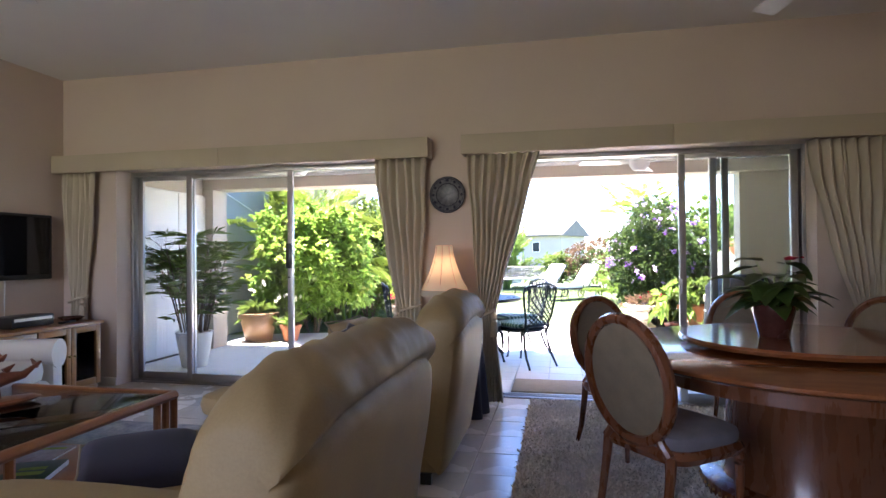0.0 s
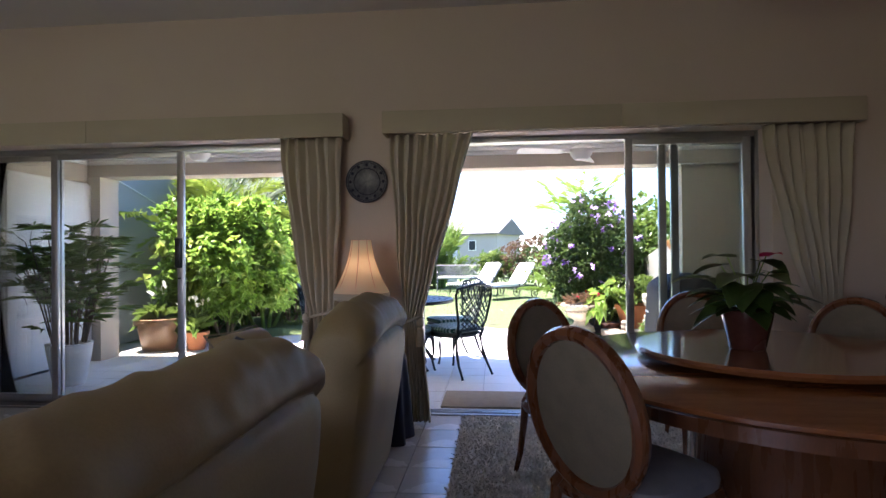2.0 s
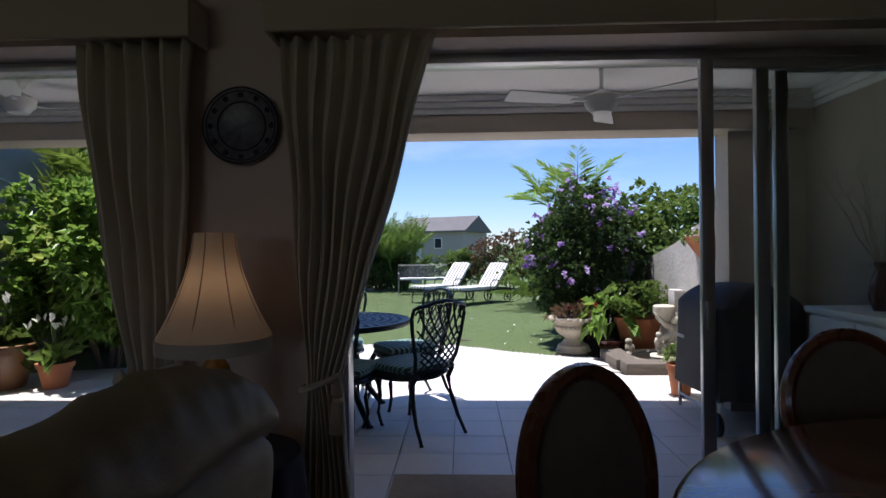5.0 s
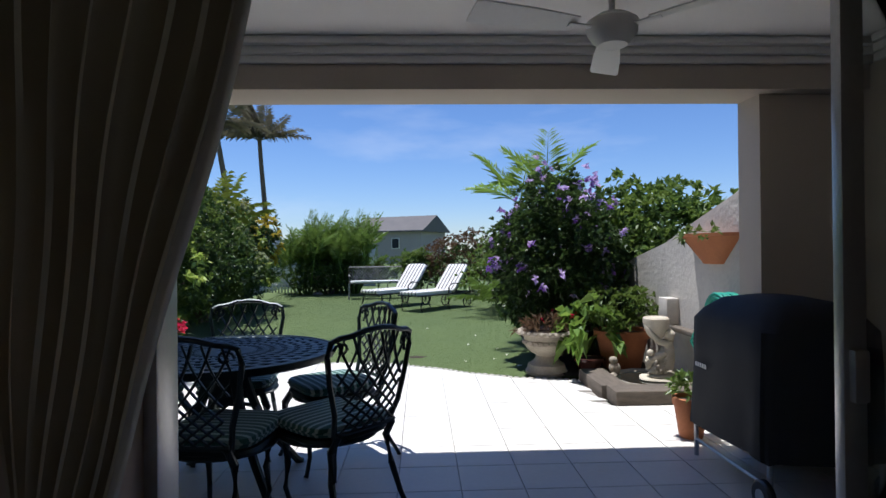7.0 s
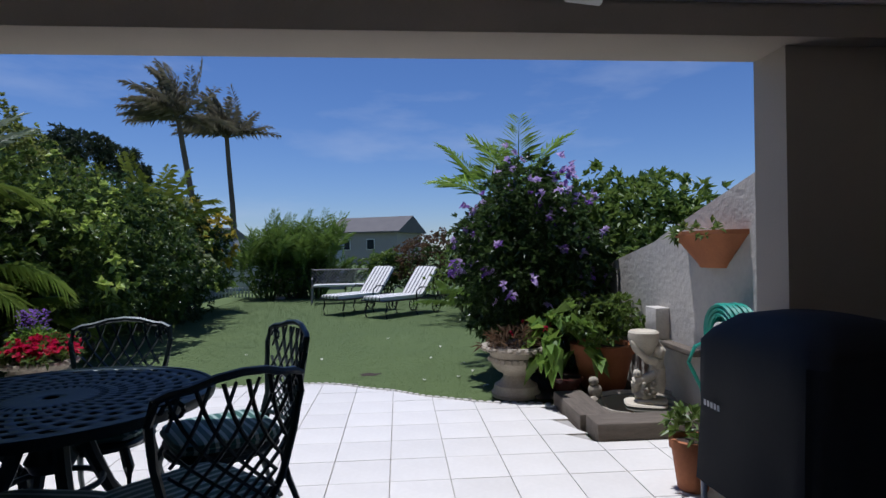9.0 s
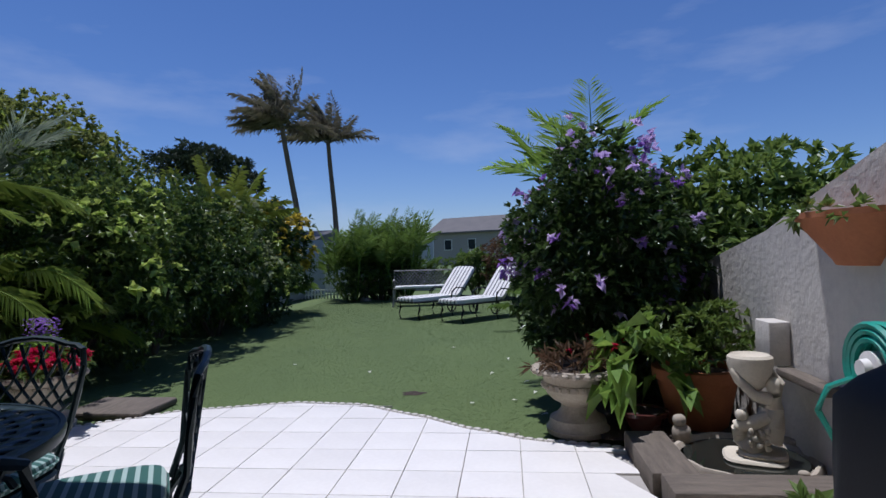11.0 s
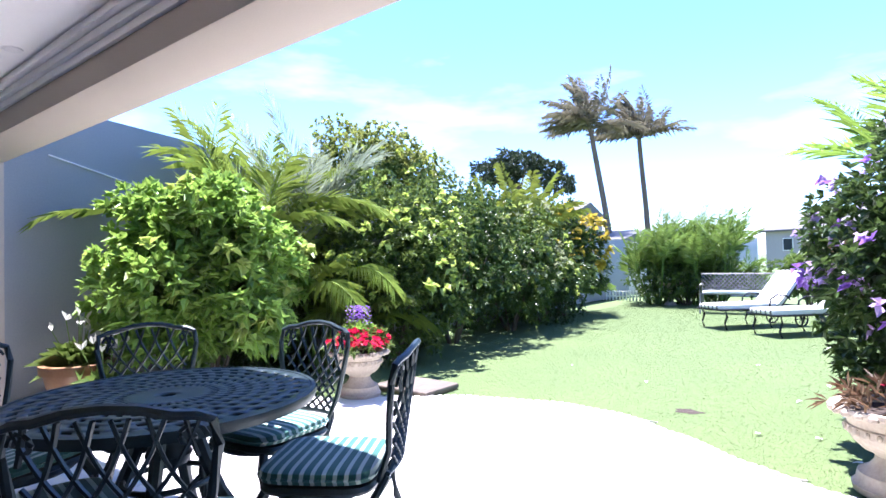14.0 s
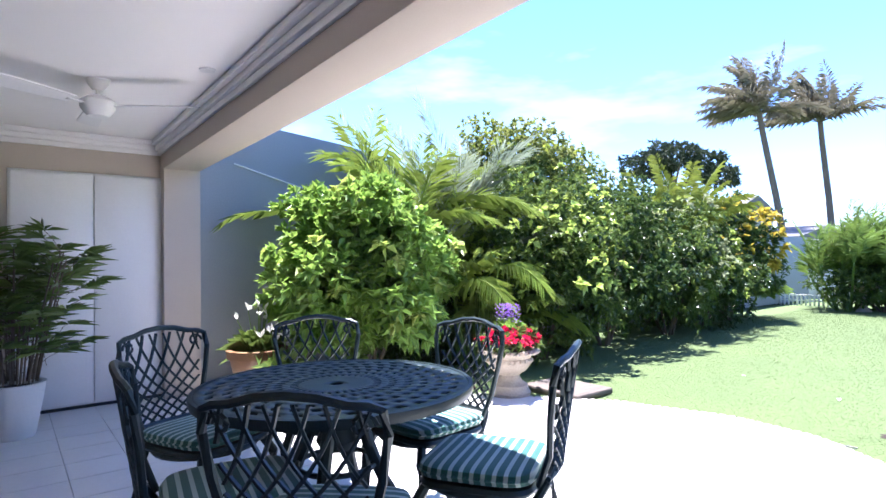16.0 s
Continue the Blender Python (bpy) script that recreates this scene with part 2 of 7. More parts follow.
HOSE = mat("green_garden_hose", (0.02, 0.30, 0.22), (0.015, 0.24, 0.18), 0.4, 0, 10, 60, 0.05, 0.001)
ROOF = mat("grey_roof_sheet", (0.15, 0.14, 0.135), (0.10, 0.095, 0.095), 0.9, 0, 1, 12, 0.4, 0.02)
FAR_WALL = mat("pale_far_wall", (0.58, 0.57, 0.54), (0.50, 0.49, 0.46), 0.9, 0, 0.5, 8, 0.1, 0.01)
HOUSE_WALL = mat("far_house_wall", (0.36, 0.33, 0.31), (0.30, 0.27, 0.26), 0.9, 0, 0.5, 8, 0.1, 0.01)
DARK_PANE = mat("dark_window_pane", (0.03, 0.035, 0.04), (0.02, 0.025, 0.03), 0.1, 0, 1, 9, 0, 0.01)
BARK = mat("grey_brown_bark", (0.17, 0.13, 0.095), (0.09, 0.07, 0.05), 0.95, 0, 8, 50, 0.8, 0.01, stretch=(1, 1, 0.3))
L_BRIGHT = leaf_mat("bright_green_leaf", (0.20, 0.33, 0.06), (0.115, 0.22, 0.038))
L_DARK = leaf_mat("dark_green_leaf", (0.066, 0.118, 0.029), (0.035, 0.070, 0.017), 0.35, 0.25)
L_MID = leaf_mat("mid_green_leaf", (0.135, 0.205, 0.044), (0.075, 0.130, 0.026), 0.4, 0.3)
L_YELLOW = leaf_mat("yellow_green_leaf", (0.26, 0.32, 0.05), (0.13, 0.20, 0.03))
L_LIME = leaf_mat("pale_lime_new_leaf", (0.34, 0.42, 0.10), (0.20, 0.30, 0.06))
L_ARECA = leaf_mat("areca_frond_leaf", (0.23, 0.32, 0.055), (0.12, 0.20, 0.032))
L_GOLD = leaf_mat("golden_croton_leaf", (0.55, 0.42, 0.04), (0.30, 0.30, 0.04))
L_OLIVE = leaf_mat("olive_green_leaf", (0.19, 0.22, 0.06), (0.10, 0.135, 0.03))
L_GREY = leaf_mat("grey_green_frond", (0.26, 0.30, 0.22), (0.14, 0.19, 0.11))
L_PALM = leaf_mat("palm_frond_leaf", (0.15, 0.25, 0.05), (0.08, 0.15, 0.03))
L_PALE = leaf_mat("pale_variegated_leaf", (0.34, 0.36, 0.22), (0.16, 0.22, 0.08))
L_DRY = leaf_mat("wind_dried_frond", (0.20, 0.185, 0.12), (0.11, 0.105, 0.065))
L_PINE = leaf_mat("dark_pine_needles", (0.06, 0.085, 0.045), (0.03, 0.045, 0.022), 0.7, 0.1)
L_RED = leaf_mat("reddish_shrub_leaf", (0.16, 0.10, 0.05), (0.09, 0.06, 0.03))
F_RED = leaf_mat("red_flower", (0.55, 0.015, 0.02), (0.40, 0.01, 0.02))
F_PURPLE = leaf_mat("purple_flower", (0.34, 0.16, 0.50), (0.22, 0.09, 0.38))
F_LILAC = leaf_mat("lilac_flower", (0.55, 0.42, 0.62), (0.40, 0.28, 0.50))
F_WHITE = leaf_mat("white_flower", (0.75, 0.74, 0.66), (0.62, 0.62, 0.52))

# ---- geometry helpers ----
def box(bm, x0, x1, y0, y1, z0, z1, bevel=0.0):
    r = bmesh.ops.create_cube(bm, size=1.0, matrix=Matrix.LocRotScale(((x0 + x1) / 2, (y0 + y1) / 2, (z0 + z1) / 2), None, (abs(x1 - x0), abs(y1 - y0), abs(z1 - z0))))
    if bevel:
        bmesh.ops.bevel(bm, geom=list({e for v in r["verts"] for e in v.link_edges}), offset=bevel, segments=2, affect="EDGES", profile=0.5)
    return bm


def B(*a):
    return box(bmesh.new(), *a)


def tube(bm, pts, r, seg=6, flat=1.0, up=(0, 0, 1), caps=True):
    """A round or flattened rod along points; r is one radius or one for each point."""
    pts = [Vector(p) for p in pts]
    n, rings, up = len(pts), [], Vector(up)
    rs = r if isinstance(r, (list, tuple)) else [r] * n
    for i, p in enumerate(pts):
        d = (pts[min(i + 1, n - 1)] - pts[max(i - 1, 0)]).normalized()
        s = d.cross(up)
        s = d.cross(Vector((1, 0.01, 0))) if s.length < 1e-3 else s
        s.normalize()
        u = s.cross(d).normalized()
        rings.append([bm.verts.new(p + (s * math.cos(a) + u * math.sin(a) * flat) * rs[i]) for a in (2 * math.pi * k / seg for k in range(seg))])
    for a, b in zip(rings, rings[1:]):
        for k in range(seg):
            bm.faces.new((a[k], a[(k + 1) % seg], b[(k + 1) % seg], b[k]))
    if caps:
        bm.faces.new(rings[0][::-1]); bm.faces.new(rings[-1])
    return bm


def lathe(bm, prof, seg=24, c=(0, 0, 0), sx=1.0, sy=1.0):
    """A turned shape: prof is (radius, height) from bottom to top."""
    rings = []
    for r, z in prof:
        rings.append([bm.verts.new((c[0] + r * sx * math.cos(a), c[1] + r * sy * math.sin(a), c[2] + z)) for a in (2 * math.pi * k / seg for k in range(seg))] if r > 1e-4 else [bm.verts.new((c[0], c[1], c[2] + z))])
    for a, b in zip(rings, rings[1:]):
        for k in range(seg):
            q = [a[k % len(a)], a[(k + 1) % len(a)], b[(k + 1) % len(b)], b[k % len(b)]]
            q = list(dict.fromkeys(q))
            if len(q) > 2:
                bm.faces.new(q)
    return bm


def puff(bm, c, size, e=0.35, nu=20, nv=12, m=None, wob=0.0):
    """A padded block with round edges; e small is boxy, 1 is a ball."""
    def sp(v, p):
        return math.copysign(abs(v) ** p, v)
    m = m or Matrix()
    rings = []
    for j in range(nv + 1):
        t = -math.pi / 2 + math.pi * j / nv
        ring = []
        for i in range(nu if 0 < j < nv else 1):
            a = 2 * math.pi * i / nu
            p = Vector((size[0] / 2 * sp(math.cos(t), e) * sp(math.cos(a), e), size[1] / 2 * sp(math.cos(t), e) * sp(math.sin(a), e), size[2] / 2 * sp(math.sin(t), e)))
            if wob:
                p *= 1 + wob * noise.noise(p * 6 + Vector(c) * 3)
            ring.append(bm.verts.new(Vector(c) + m @ p))
        rings.append(ring)
    for a, b in zip(rings, rings[1:]):
        for k in range(nu):
            q = list(dict.fromkeys([a[k % len(a)], a[(k + 1) % len(a)], b[(k + 1) % len(b)], b[k % len(b)]]))
            if len(q) > 2:
                bm.faces.new(q)
    return bm


def mesh_of(name, bm, material, smooth=True):
    me = bpy.data.meshes.new(name)
    bmesh.ops.recalc_face_normals(bm, faces=bm.faces)
    bm.to_mesh(me)
    bm.free()
    me.materials.append(material)
    if smooth:
        for p in me.polygons:
            p.use_smooth = True
        me.set_sharp_from_angle(angle=radians(38))
    return me


def part(name, bm, material, parent, label="", smooth=True):
    ob = new(name, mesh_of(name, bm, material, smooth))
    ob.parent = parent
    return tagged(ob, label) if label else ob


def solo(name, bm, material, label, category, m=None, kind="", group=""):
    ob = new(name, mesh_of(name, bm, material))
    ob.matrix_world = m or Matrix()
    return tagged(ob, label, category, group, kind)


def thing(name, label, category, m=None, group="", kind=""):
    ob = new(name)
    ob.matrix_world = m or Matrix()
    ob.empty_display_size = 0.1
    return tagged(ob, label, category, group, kind)


def structure(name, bm, material, label, parent=None):
    ob = new(name, mesh_of(name, bm, material))
    ob.parent = parent
    return tagged(ob, label, name.rstrip("_0123456789").replace("_", " "), "", "structure")


def raw(name, verts, faces, material, parent=None, smooth=False):
    me = bpy.data.meshes.new(name)
    me.from_pydata(verts, [], faces)
    me.materials.append(material)
    if smooth:
        for p in me.polygons:
            p.use_smooth = True
    ob = new(name, me)
    ob.parent = parent
    return ob


# ---- the shell of the living room ----
WY0, WY1 = 4.71, 5.02            # the wall with the two sliding doors
D1, D2, DTOP = (-3.20, -0.35), (0.49, 3.00), 2.12
RX0, RX1, RY0, RZ = -3.82, 4.25, -2.8, 3.05
bm = bmesh.new()
box(bm, RX0 - 0.2, D1[0], WY0, WY1, 0, RZ)
box(bm, D1[1], D2[0], WY0, WY1, 0, RZ)
box(bm, D2[1], RX1 + 0.2, WY0, WY1, 0, RZ)
box(bm, D1[0], D1[1], WY0, WY1, DTOP, RZ)
box(bm, D2[0], D2[1], WY0, WY1, DTOP, RZ)
structure("wall_north", bm, WALL, "warm cream painted wall with two wide openings")
structure("wall_west", B(RX0 - 0.2, RX0, RY0, WY0, 0, RZ), WALL, "warm cream painted wall behind the television")
structure("wall_east", B(RX1, RX1 + 0.2, RY0, WY0, 0, RZ), WALL, "warm cream painted side wall")
bm = bmesh.new()
# assumed opening, never in view, made for the added fill lamp
SX0, SX1, SZ0, SZ1 = -3.4, -0.4, 0.85, 2.35
for a in ((RX0 - 0.2, SX0, 0, RZ), (SX1, RX1 + 0.2, 0, RZ), (SX0, SX1, 0, SZ0), (SX0, SX1, SZ1, RZ)):
    box(bm, a[0], a[1], RY0 - 0.2, RY0, a[2], a[3])
structure("wall_south", bm, WALL, "warm cream painted back wall with an assumed wide window")
bm = bmesh.new()
for a in ((SX0, SX0 + 0.05, SZ0, SZ1), (SX1 - 0.05, SX1, SZ0, SZ1), (SX0 + 0.05, SX1 - 0.05, SZ0, SZ0 + 0.05), (SX0 + 0.05, SX1 - 0.05, SZ1 - 0.05, SZ1)):
    box(bm, a[0], a[1], RY0 - 0.06, RY0 - 0.01, a[2], a[3], 0.003)
structure("window_1", bm, WHITE, "white frame of the assumed back window, out of view")
structure("ceiling", B(RX0 - 0.2, RX1 + 0.2, RY0 - 0.2, WY1, RZ, RZ + 0.2), CEIL, "smooth off-white ceiling")
bm = bmesh.new()
for a, b in ((RX0, D1[0]), (D1[1], D2[0]), (D2[1], RX1)):
    box(bm, a, b, WY0 - 0.014, WY0, 0.003, 0.08, 0.003)
structure("baseboard", bm, TILE_IN, "low cream tiled skirting")
floor = structure("floor", B(RX0 - 0.2, RX1 + 0.2, RY0 - 0.2, WY1 + 0.0, -0.12, -0.012), GROUT, "cream ceramic tiled floor with dark grout joints")

# ---- the covered patio ----
PX0, PX1, PZ = -3.74, 3.68, 2.45
BY0, BY1, BZ = 6.80, 7.13, 2.175         # the beam at its east end; it runs out a little to the west
BSKEW = 0.008


def beam_y(x, y):
    return y + (3.1 - x) * BSKEW


def skewed(bm):
    """Shears a mesh in plan along the line of the beam."""
    for v in bm.verts:
        v.co.y = beam_y(v.co.x, v.co.y)
    return bm


bm = bmesh.new()
box(bm, PX0 - 0.25, PX0, WY1, BY1 + 0.05, 0, 3.1)
box(bm, PX0, PX0 + 0.16, beam_y(PX0, BY0), beam_y(PX0, BY1) - 0.004, 0, BZ)
structure("wall_patio_west", bm, PATIO_WALL, "taupe painted patio wall with a short return")
bm = bmesh.new()
box(bm, PX1, PX1 + 0.25, WY1, BY1, 0, 3.1)
box(bm, 3.09, PX1, BY0 + 0.10, BY1 - 0.004, 0, BZ - 0.001)
structure("wall_patio_east", bm, PATIO_WALL, "taupe painted patio wall with a wide pillar")
bm = skewed(box(bmesh.new(), PX0, PX1, BY0, BY1, BZ, 3.1, 0.006))
structure("beam", bm, PATIO_WALL, "taupe painted beam over the patio opening")
structure("ceiling_patio", B(PX0 - 0.25, PX1 + 0.25, WY1, BY1 - 0.02, PZ, PZ + 0.15), CEIL, "white plastered patio ceiling")
structure("roof", B(RX0 - 0.6, RX1 + 0.6, RY0 - 0.6, BY1 + 0.45, 3.26, 3.4), ROOF, "flat grey roof slab")
bm = bmesh.new()
for z0, z1, d in ((PZ - 0.135, PZ - 0.09, 0.025), (PZ - 0.09, PZ - 0.045, 0.05), (PZ - 0.045, PZ - 0.002, 0.085)):
    box(bm, PX0, PX1, BY0 - d, BY0 - 0.001, z0, z1, 0.006)
skewed(bm)
for z0, z1, d in ((PZ - 0.135, PZ - 0.09, 0.025), (PZ - 0.09, PZ - 0.045, 0.05), (PZ - 0.045, PZ - 0.002, 0.085)):
    box(bm, PX0 + 0.001, PX0 + d, WY1 + 0.01, beam_y(PX0, BY0) - d, z0, z1, 0.006)
    box(bm, PX1 - d, PX1 - 0.001, WY1 + 0.01, BY0 - d - 0.03, z0, z1, 0.006)
structure("cornice", bm, CEIL, "white moulded ceiling cornice")

# ---- sliding doors ----
def sash(parent, x0, x1, y, z0, z1, w=0.055):
    """One glazed aluminium sliding leaf."""
    bm = bmesh.new()
    box(bm, x0, x0 + w, y - 0.016, y + 0.016, z0, z1, 0.003)
    box(bm, x1 - w, x1, y - 0.016, y + 0.016, z0, z1, 0.003)
    box(bm, x0 + w, x1 - w, y - 0.015, y + 0.015, z0, z0 + 0.07, 0.003)
    box(bm, x0 + w, x1 - w, y - 0.015, y + 0.015, z1 - 0.05, z1, 0.003)
    leaf = part("sash", bm, ALU, parent)
    pane = part("pane", B(x0 + w - 0.01, x1 - w + 0.01, y - 0.003, y + 0.003, z0 + 0.06, z1 - 0.04), GLASS, leaf, "clear glass pane", False)
    pane.visible_shadow = False
    return leaf


def sliding_door(name, x0, x1, leaves, label):
    d = thing(name, label, "sliding door", kind="structure")
    bm = bmesh.new()
    box(bm, x0, x0 + 0.03, 4.90, 5.01, 0.0, DTOP, 0.003)
    box(bm, x1 - 0.03, x1, 4.90, 5.01, 0.0, DTOP, 0.003)
    box(bm, x0 + 0.03, x1 - 0.03, 4.90, 5.01, DTOP - 0.04, DTOP, 0.003)
    part("door_frame", bm, ALU, d, "silver aluminium door frame")
    bm = bmesh.new()
    box(bm, x0 + 0.03, x1 - 0.03, 4.885, 5.02, 0.002, 0.012, 0.002)
    for y in (4.925, 4.955, 4.985):
        box(bm, x0 + 0.03, x1 - 0.03, y - 0.004, y + 0.004, 0.012, 0.022)
    part("track", bm, ALU, d, "grooved aluminium floor track")
    out = [sash(d, a, b, y, 0.024, DTOP - 0.03) for a, b, y in leaves]
    return d, out


dd, ll = sliding_door("door_1", *D1, [(-3.17, -2.52, 4.985), (-2.58, -1.43, 4.945)], "half-open aluminium framed glass sliding door")
bm = B(-1.492, -1.442, 4.90, 4.93, 1.14, 1.38, 0.006)
part("handle", bm, BLACK, ll[1], "black pull handle")
part("lock", lathe(bmesh.new(), [(0.0, 0), (0.012, 0), (0.012, 0.012), (0, 0.012)], 12, (-1.465, 4.92, 1.05)), BLACK, ll[1], "small round lock")
dd, ll = sliding_door("door_2", *D2, [(2.05, 2.95, 4.925), (2.30, 2.96, 4.957), (2.40, 2.985, 4.99)], "open aluminium framed glass sliding door")
part("handle", B(2.06, 2.097, 4.888, 4.910, 0.92, 1.04, 0.006), ALU, ll[0], "slim metal pull handle")

# ---- pelmets and curtains ----
def pelmet(x0, x1, z0, z1, label, seams=()):
    p = thing("pelmet", label, "pelmet", group="curtain pelmets")
    cuts = [x0, *seams, x1]
    for a, b in zip(cuts, cuts[1:]):
        part("front_board", B(a + 0.002, b - 0.002, 4.535, 4.56, z0, z1, 0.006), PELMET, p)
    part("top_board", B(x0 + 0.003, x1 - 0.003, 4.56, 4.708, z1 - 0.022, z1 - 0.002, 0.002), PELMET, p)
    for a in (x0 + 0.003, x1 - 0.023):
        part("end_board", B(a, a + 0.02, 4.562, 4.708, z0, z1 - 0.024, 0.002), PELMET, p)
    return p


pelmet(-3.79, 0.00, 2.085, 2.255, "long padded beige pelmet over the sliding door", (-1.97,))
pelmet(0.28, 3.53, 2.095, 2.255, "padded beige pelmet over the open door", (1.95,))


def curtain(name, top, tie, bot, z_tie, folds, label, y=4.635, ztop=2.10, zbot=0.03, sweep=1.4):
    """A tied-back pleated curtain: x extents at head, tie and hem."""
    c = thing(name, label, "curtain", group="tied-back curtains")
    nu, nv = folds * 8, 34
    bm = bmesh.new()
    rows = []
    rnd = random.Random(len(label) + folds)
    ph = [rnd.uniform(-0.6, 0.6) for _ in range(folds + 1)]
    for j in range(nv + 1):
        z = ztop + (zbot - ztop) * j / nv
        if z > z_tie:
            k = ((ztop - z) / (ztop - z_tie)) ** sweep
            a, b = top[0] + (tie[0] - top[0]) * k, top[1] + (tie[1] - top[1]) * k
        else:
            k = ((z_tie - z) / (z_tie - zbot)) ** 0.6
            a, b = tie[0] + (bot[0] - tie[0]) * k, tie[1] + (bot[1] - tie[1]) * k
        amp = 0.018 + 0.016 * min(1, abs(z - z_tie) / 0.7)
        row = []
        for i in range(nu + 1):
            u = i / nu
            f = u * folds
            w = math.sin(2 * math.pi * f + ph[int(f) % len(ph)] * 0.6 + 0.5 * math.sin(z * 2.3 + ph[int(f) % len(ph)] * 5))
            row.append(bm.verts.new((a + (b - a) * u + 0.006 * math.sin(9 * z + 7 * u), y + amp * w + 0.01 * math.sin(3 * z + u * 5), z)))
        rows.append(row)
    for r0, r1 in zip(rows, rows[1:]):
        for i in range(nu):
            bm.faces.new((r0[i], r0[i + 1], r1[i + 1], r1[i]))
    cl = part("cloth", bm, CURTAIN, c)
    s = cl.modifiers.new("thick", "SOLIDIFY")
    s.thickness = 0.003
    xm, w = (tie[0] + tie[1]) / 2, (tie[1] - tie[0]) / 2
    ring = [(xm + (w + 0.012) * math.cos(t), y + 0.055 * math.sin(t), z_tie + 0.03 * math.cos(t)) for t in (2 * math.pi * k / 16 for k in range(17))]
    part("tieback", tube(bmesh.new(), ring, 0.012, 6, caps=False), CURTAIN, c)
    side = tie[1] if top[1] > tie[1] + 0.1 else tie[0]
    t = part("tassel", lathe(bmesh.new(), [(0.004, 0.0), (0.022, -0.02), (0.026, -0.05), (0.012, -0.07), (0.026, -0.085), (0.034, -0.2), (0, -0.2)][::-1], 12, (side + 0.012, y - 0.06, z_tie + 0.02)), CURTAIN, c, "hanging cream tassel")
    return c


curtain("curtain", (-0.50, -0.03), (-0.31, -0.10), (-0.36, -0.06), 0.80, 6, "cream pleated curtain tied back beside the wall plate")
curtain("curtain", (0.32, 0.92), (0.40, 0.53), (0.38, 0.60), 0.76, 8, "cream pleated curtain swept back beside the open door", sweep=1.05)
curtain("curtain", (2.90, 3.50), (3.22, 3.40), (3.16, 3.42), 0.82, 7, "cream pleated curtain swept back beside the dining table")
curtain("curtain", (-3.74, -3.36), (-3.66, -3.48), (-3.70, -3.44), 0.85, 5, "cream pleated curtain hanging in the corner")

# ---- ground, lawn and garden walls ----
EDGE = [(-4.3, 8.2), (-2.5, 8.7), (-1.95, 9.15), (-1.6, 9.4), (-1.25, 9.66), (-0.75, 10.0), (0.1, 10.23), (0.65, 10.17), (1.2, 9.86), (1.65, 9.53), (2.08, 9.30), (2.45, 9.22), (2.64, 9.16)]


def edge_y(x):
    for (x0, y0), (x1, y1) in zip(EDGE, EDGE[1:]):
        if x0 <= x <= x1:
            k = (x - x0) / (x1 - x0)
            return y0 + (y1 - y0) * (k * k * (3 - 2 * k) * 0.4 + k * 0.6)
    return EDGE[0][1] if x < EDGE[0][0] else EDGE[-1][1]


bm = bmesh.new()
S = 1500
xs = [-S, -300, -60, -20, -8, 8, 20, 60, 300, S]
ys = [-S, -300, -60, -8, 5.1, 14, 24, 60, 200, S]
gv = [[bm.verts.new((x, y, -0.035)) for x in xs] for y in ys]
for j in range(len(ys) - 1):
    for i in range(len(xs) - 1):
        if not (-8 <= xs[i] and xs[i + 1] <= 8 and -8 <= ys[j] and ys[j + 1] <= 5.1):
            bm.faces.new((gv[j][i], gv[j][i + 1], gv[j + 1][i + 1], gv[j + 1][i]))
structure("ground", bm, LAWN, "green lawn reaching into the distance")

patio = structure("pavement", B(-4.3, 4.0, WY1 + 0.001, 7.9, -0.10, -0.012), PATIO_GROUT, "pale square patio tiles with thin joints")
bm = bmesh.new()
loop = [(x, edge_y(x)) for x in [-4.3 + 0.08 * k for k in range(87)]] + [(2.64, 9.16)]
a = [bm.verts.new((x, y, -0.012)) for x, y in loop]
b = [bm.verts.new((x, 7.9, -0.012)) for x, y in loop]
c = [bm.verts.new((x, y, -0.08)) for x, y in loop]
for i in range(len(loop) - 1):
    bm.faces.new((a[i], b[i], b[i + 1], a[i + 1]))
    bm.faces.new((a[i], a[i + 1], c[i + 1], c[i]))
part("apron", bm, PATIO_GROUT, patio, "mortar bed under the curved edge")


def slopewall(x0, x1, prof):
    """A wall of even thickness whose top follows (y, z) points."""
    bm = bmesh.new()
    cols = [[bm.verts.new((x, y, z)) for x, z in ((x0, 0), (x1, 0), (x1, t), (x0, t))] for y, t in prof]
    for p, q in zip(cols, cols[1:]):
        for k in range(4):
            bm.faces.new((p[k], p[(k + 1) % 4], q[(k + 1) % 4], q[k]))
    bm.faces.new(cols[0]); bm.faces.new(cols[-1][::-1])
    return bm


structure("wall_garden_east", slopewall(3.52, 3.74, [(7.08, 1.98), (7.75, 1.74), (8.77, 1.45), (9.15, 1.33), (10.6, 1.05), (22, 1.0)]), PLASTER, "rough grey plastered garden wall with a sloping top")
structure("wall_garden_west", slopewall(-4.55, -4.2, [(7.14, 2.95), (9.2, 2.75), (11.5, 2.2), (13, 1.8), (24, 1.8)]), SHADED_WALL, "tall boundary wall coloured grey as in shade")
bm = tube(bmesh.new(), [(-4.185, 7.70, 2.39), (-4.185, 8.9, 2.06)], 0.008, 6)
solo("conduit", bm, WHITE, "thin white pipe fixed to the boundary wall", "pipe")

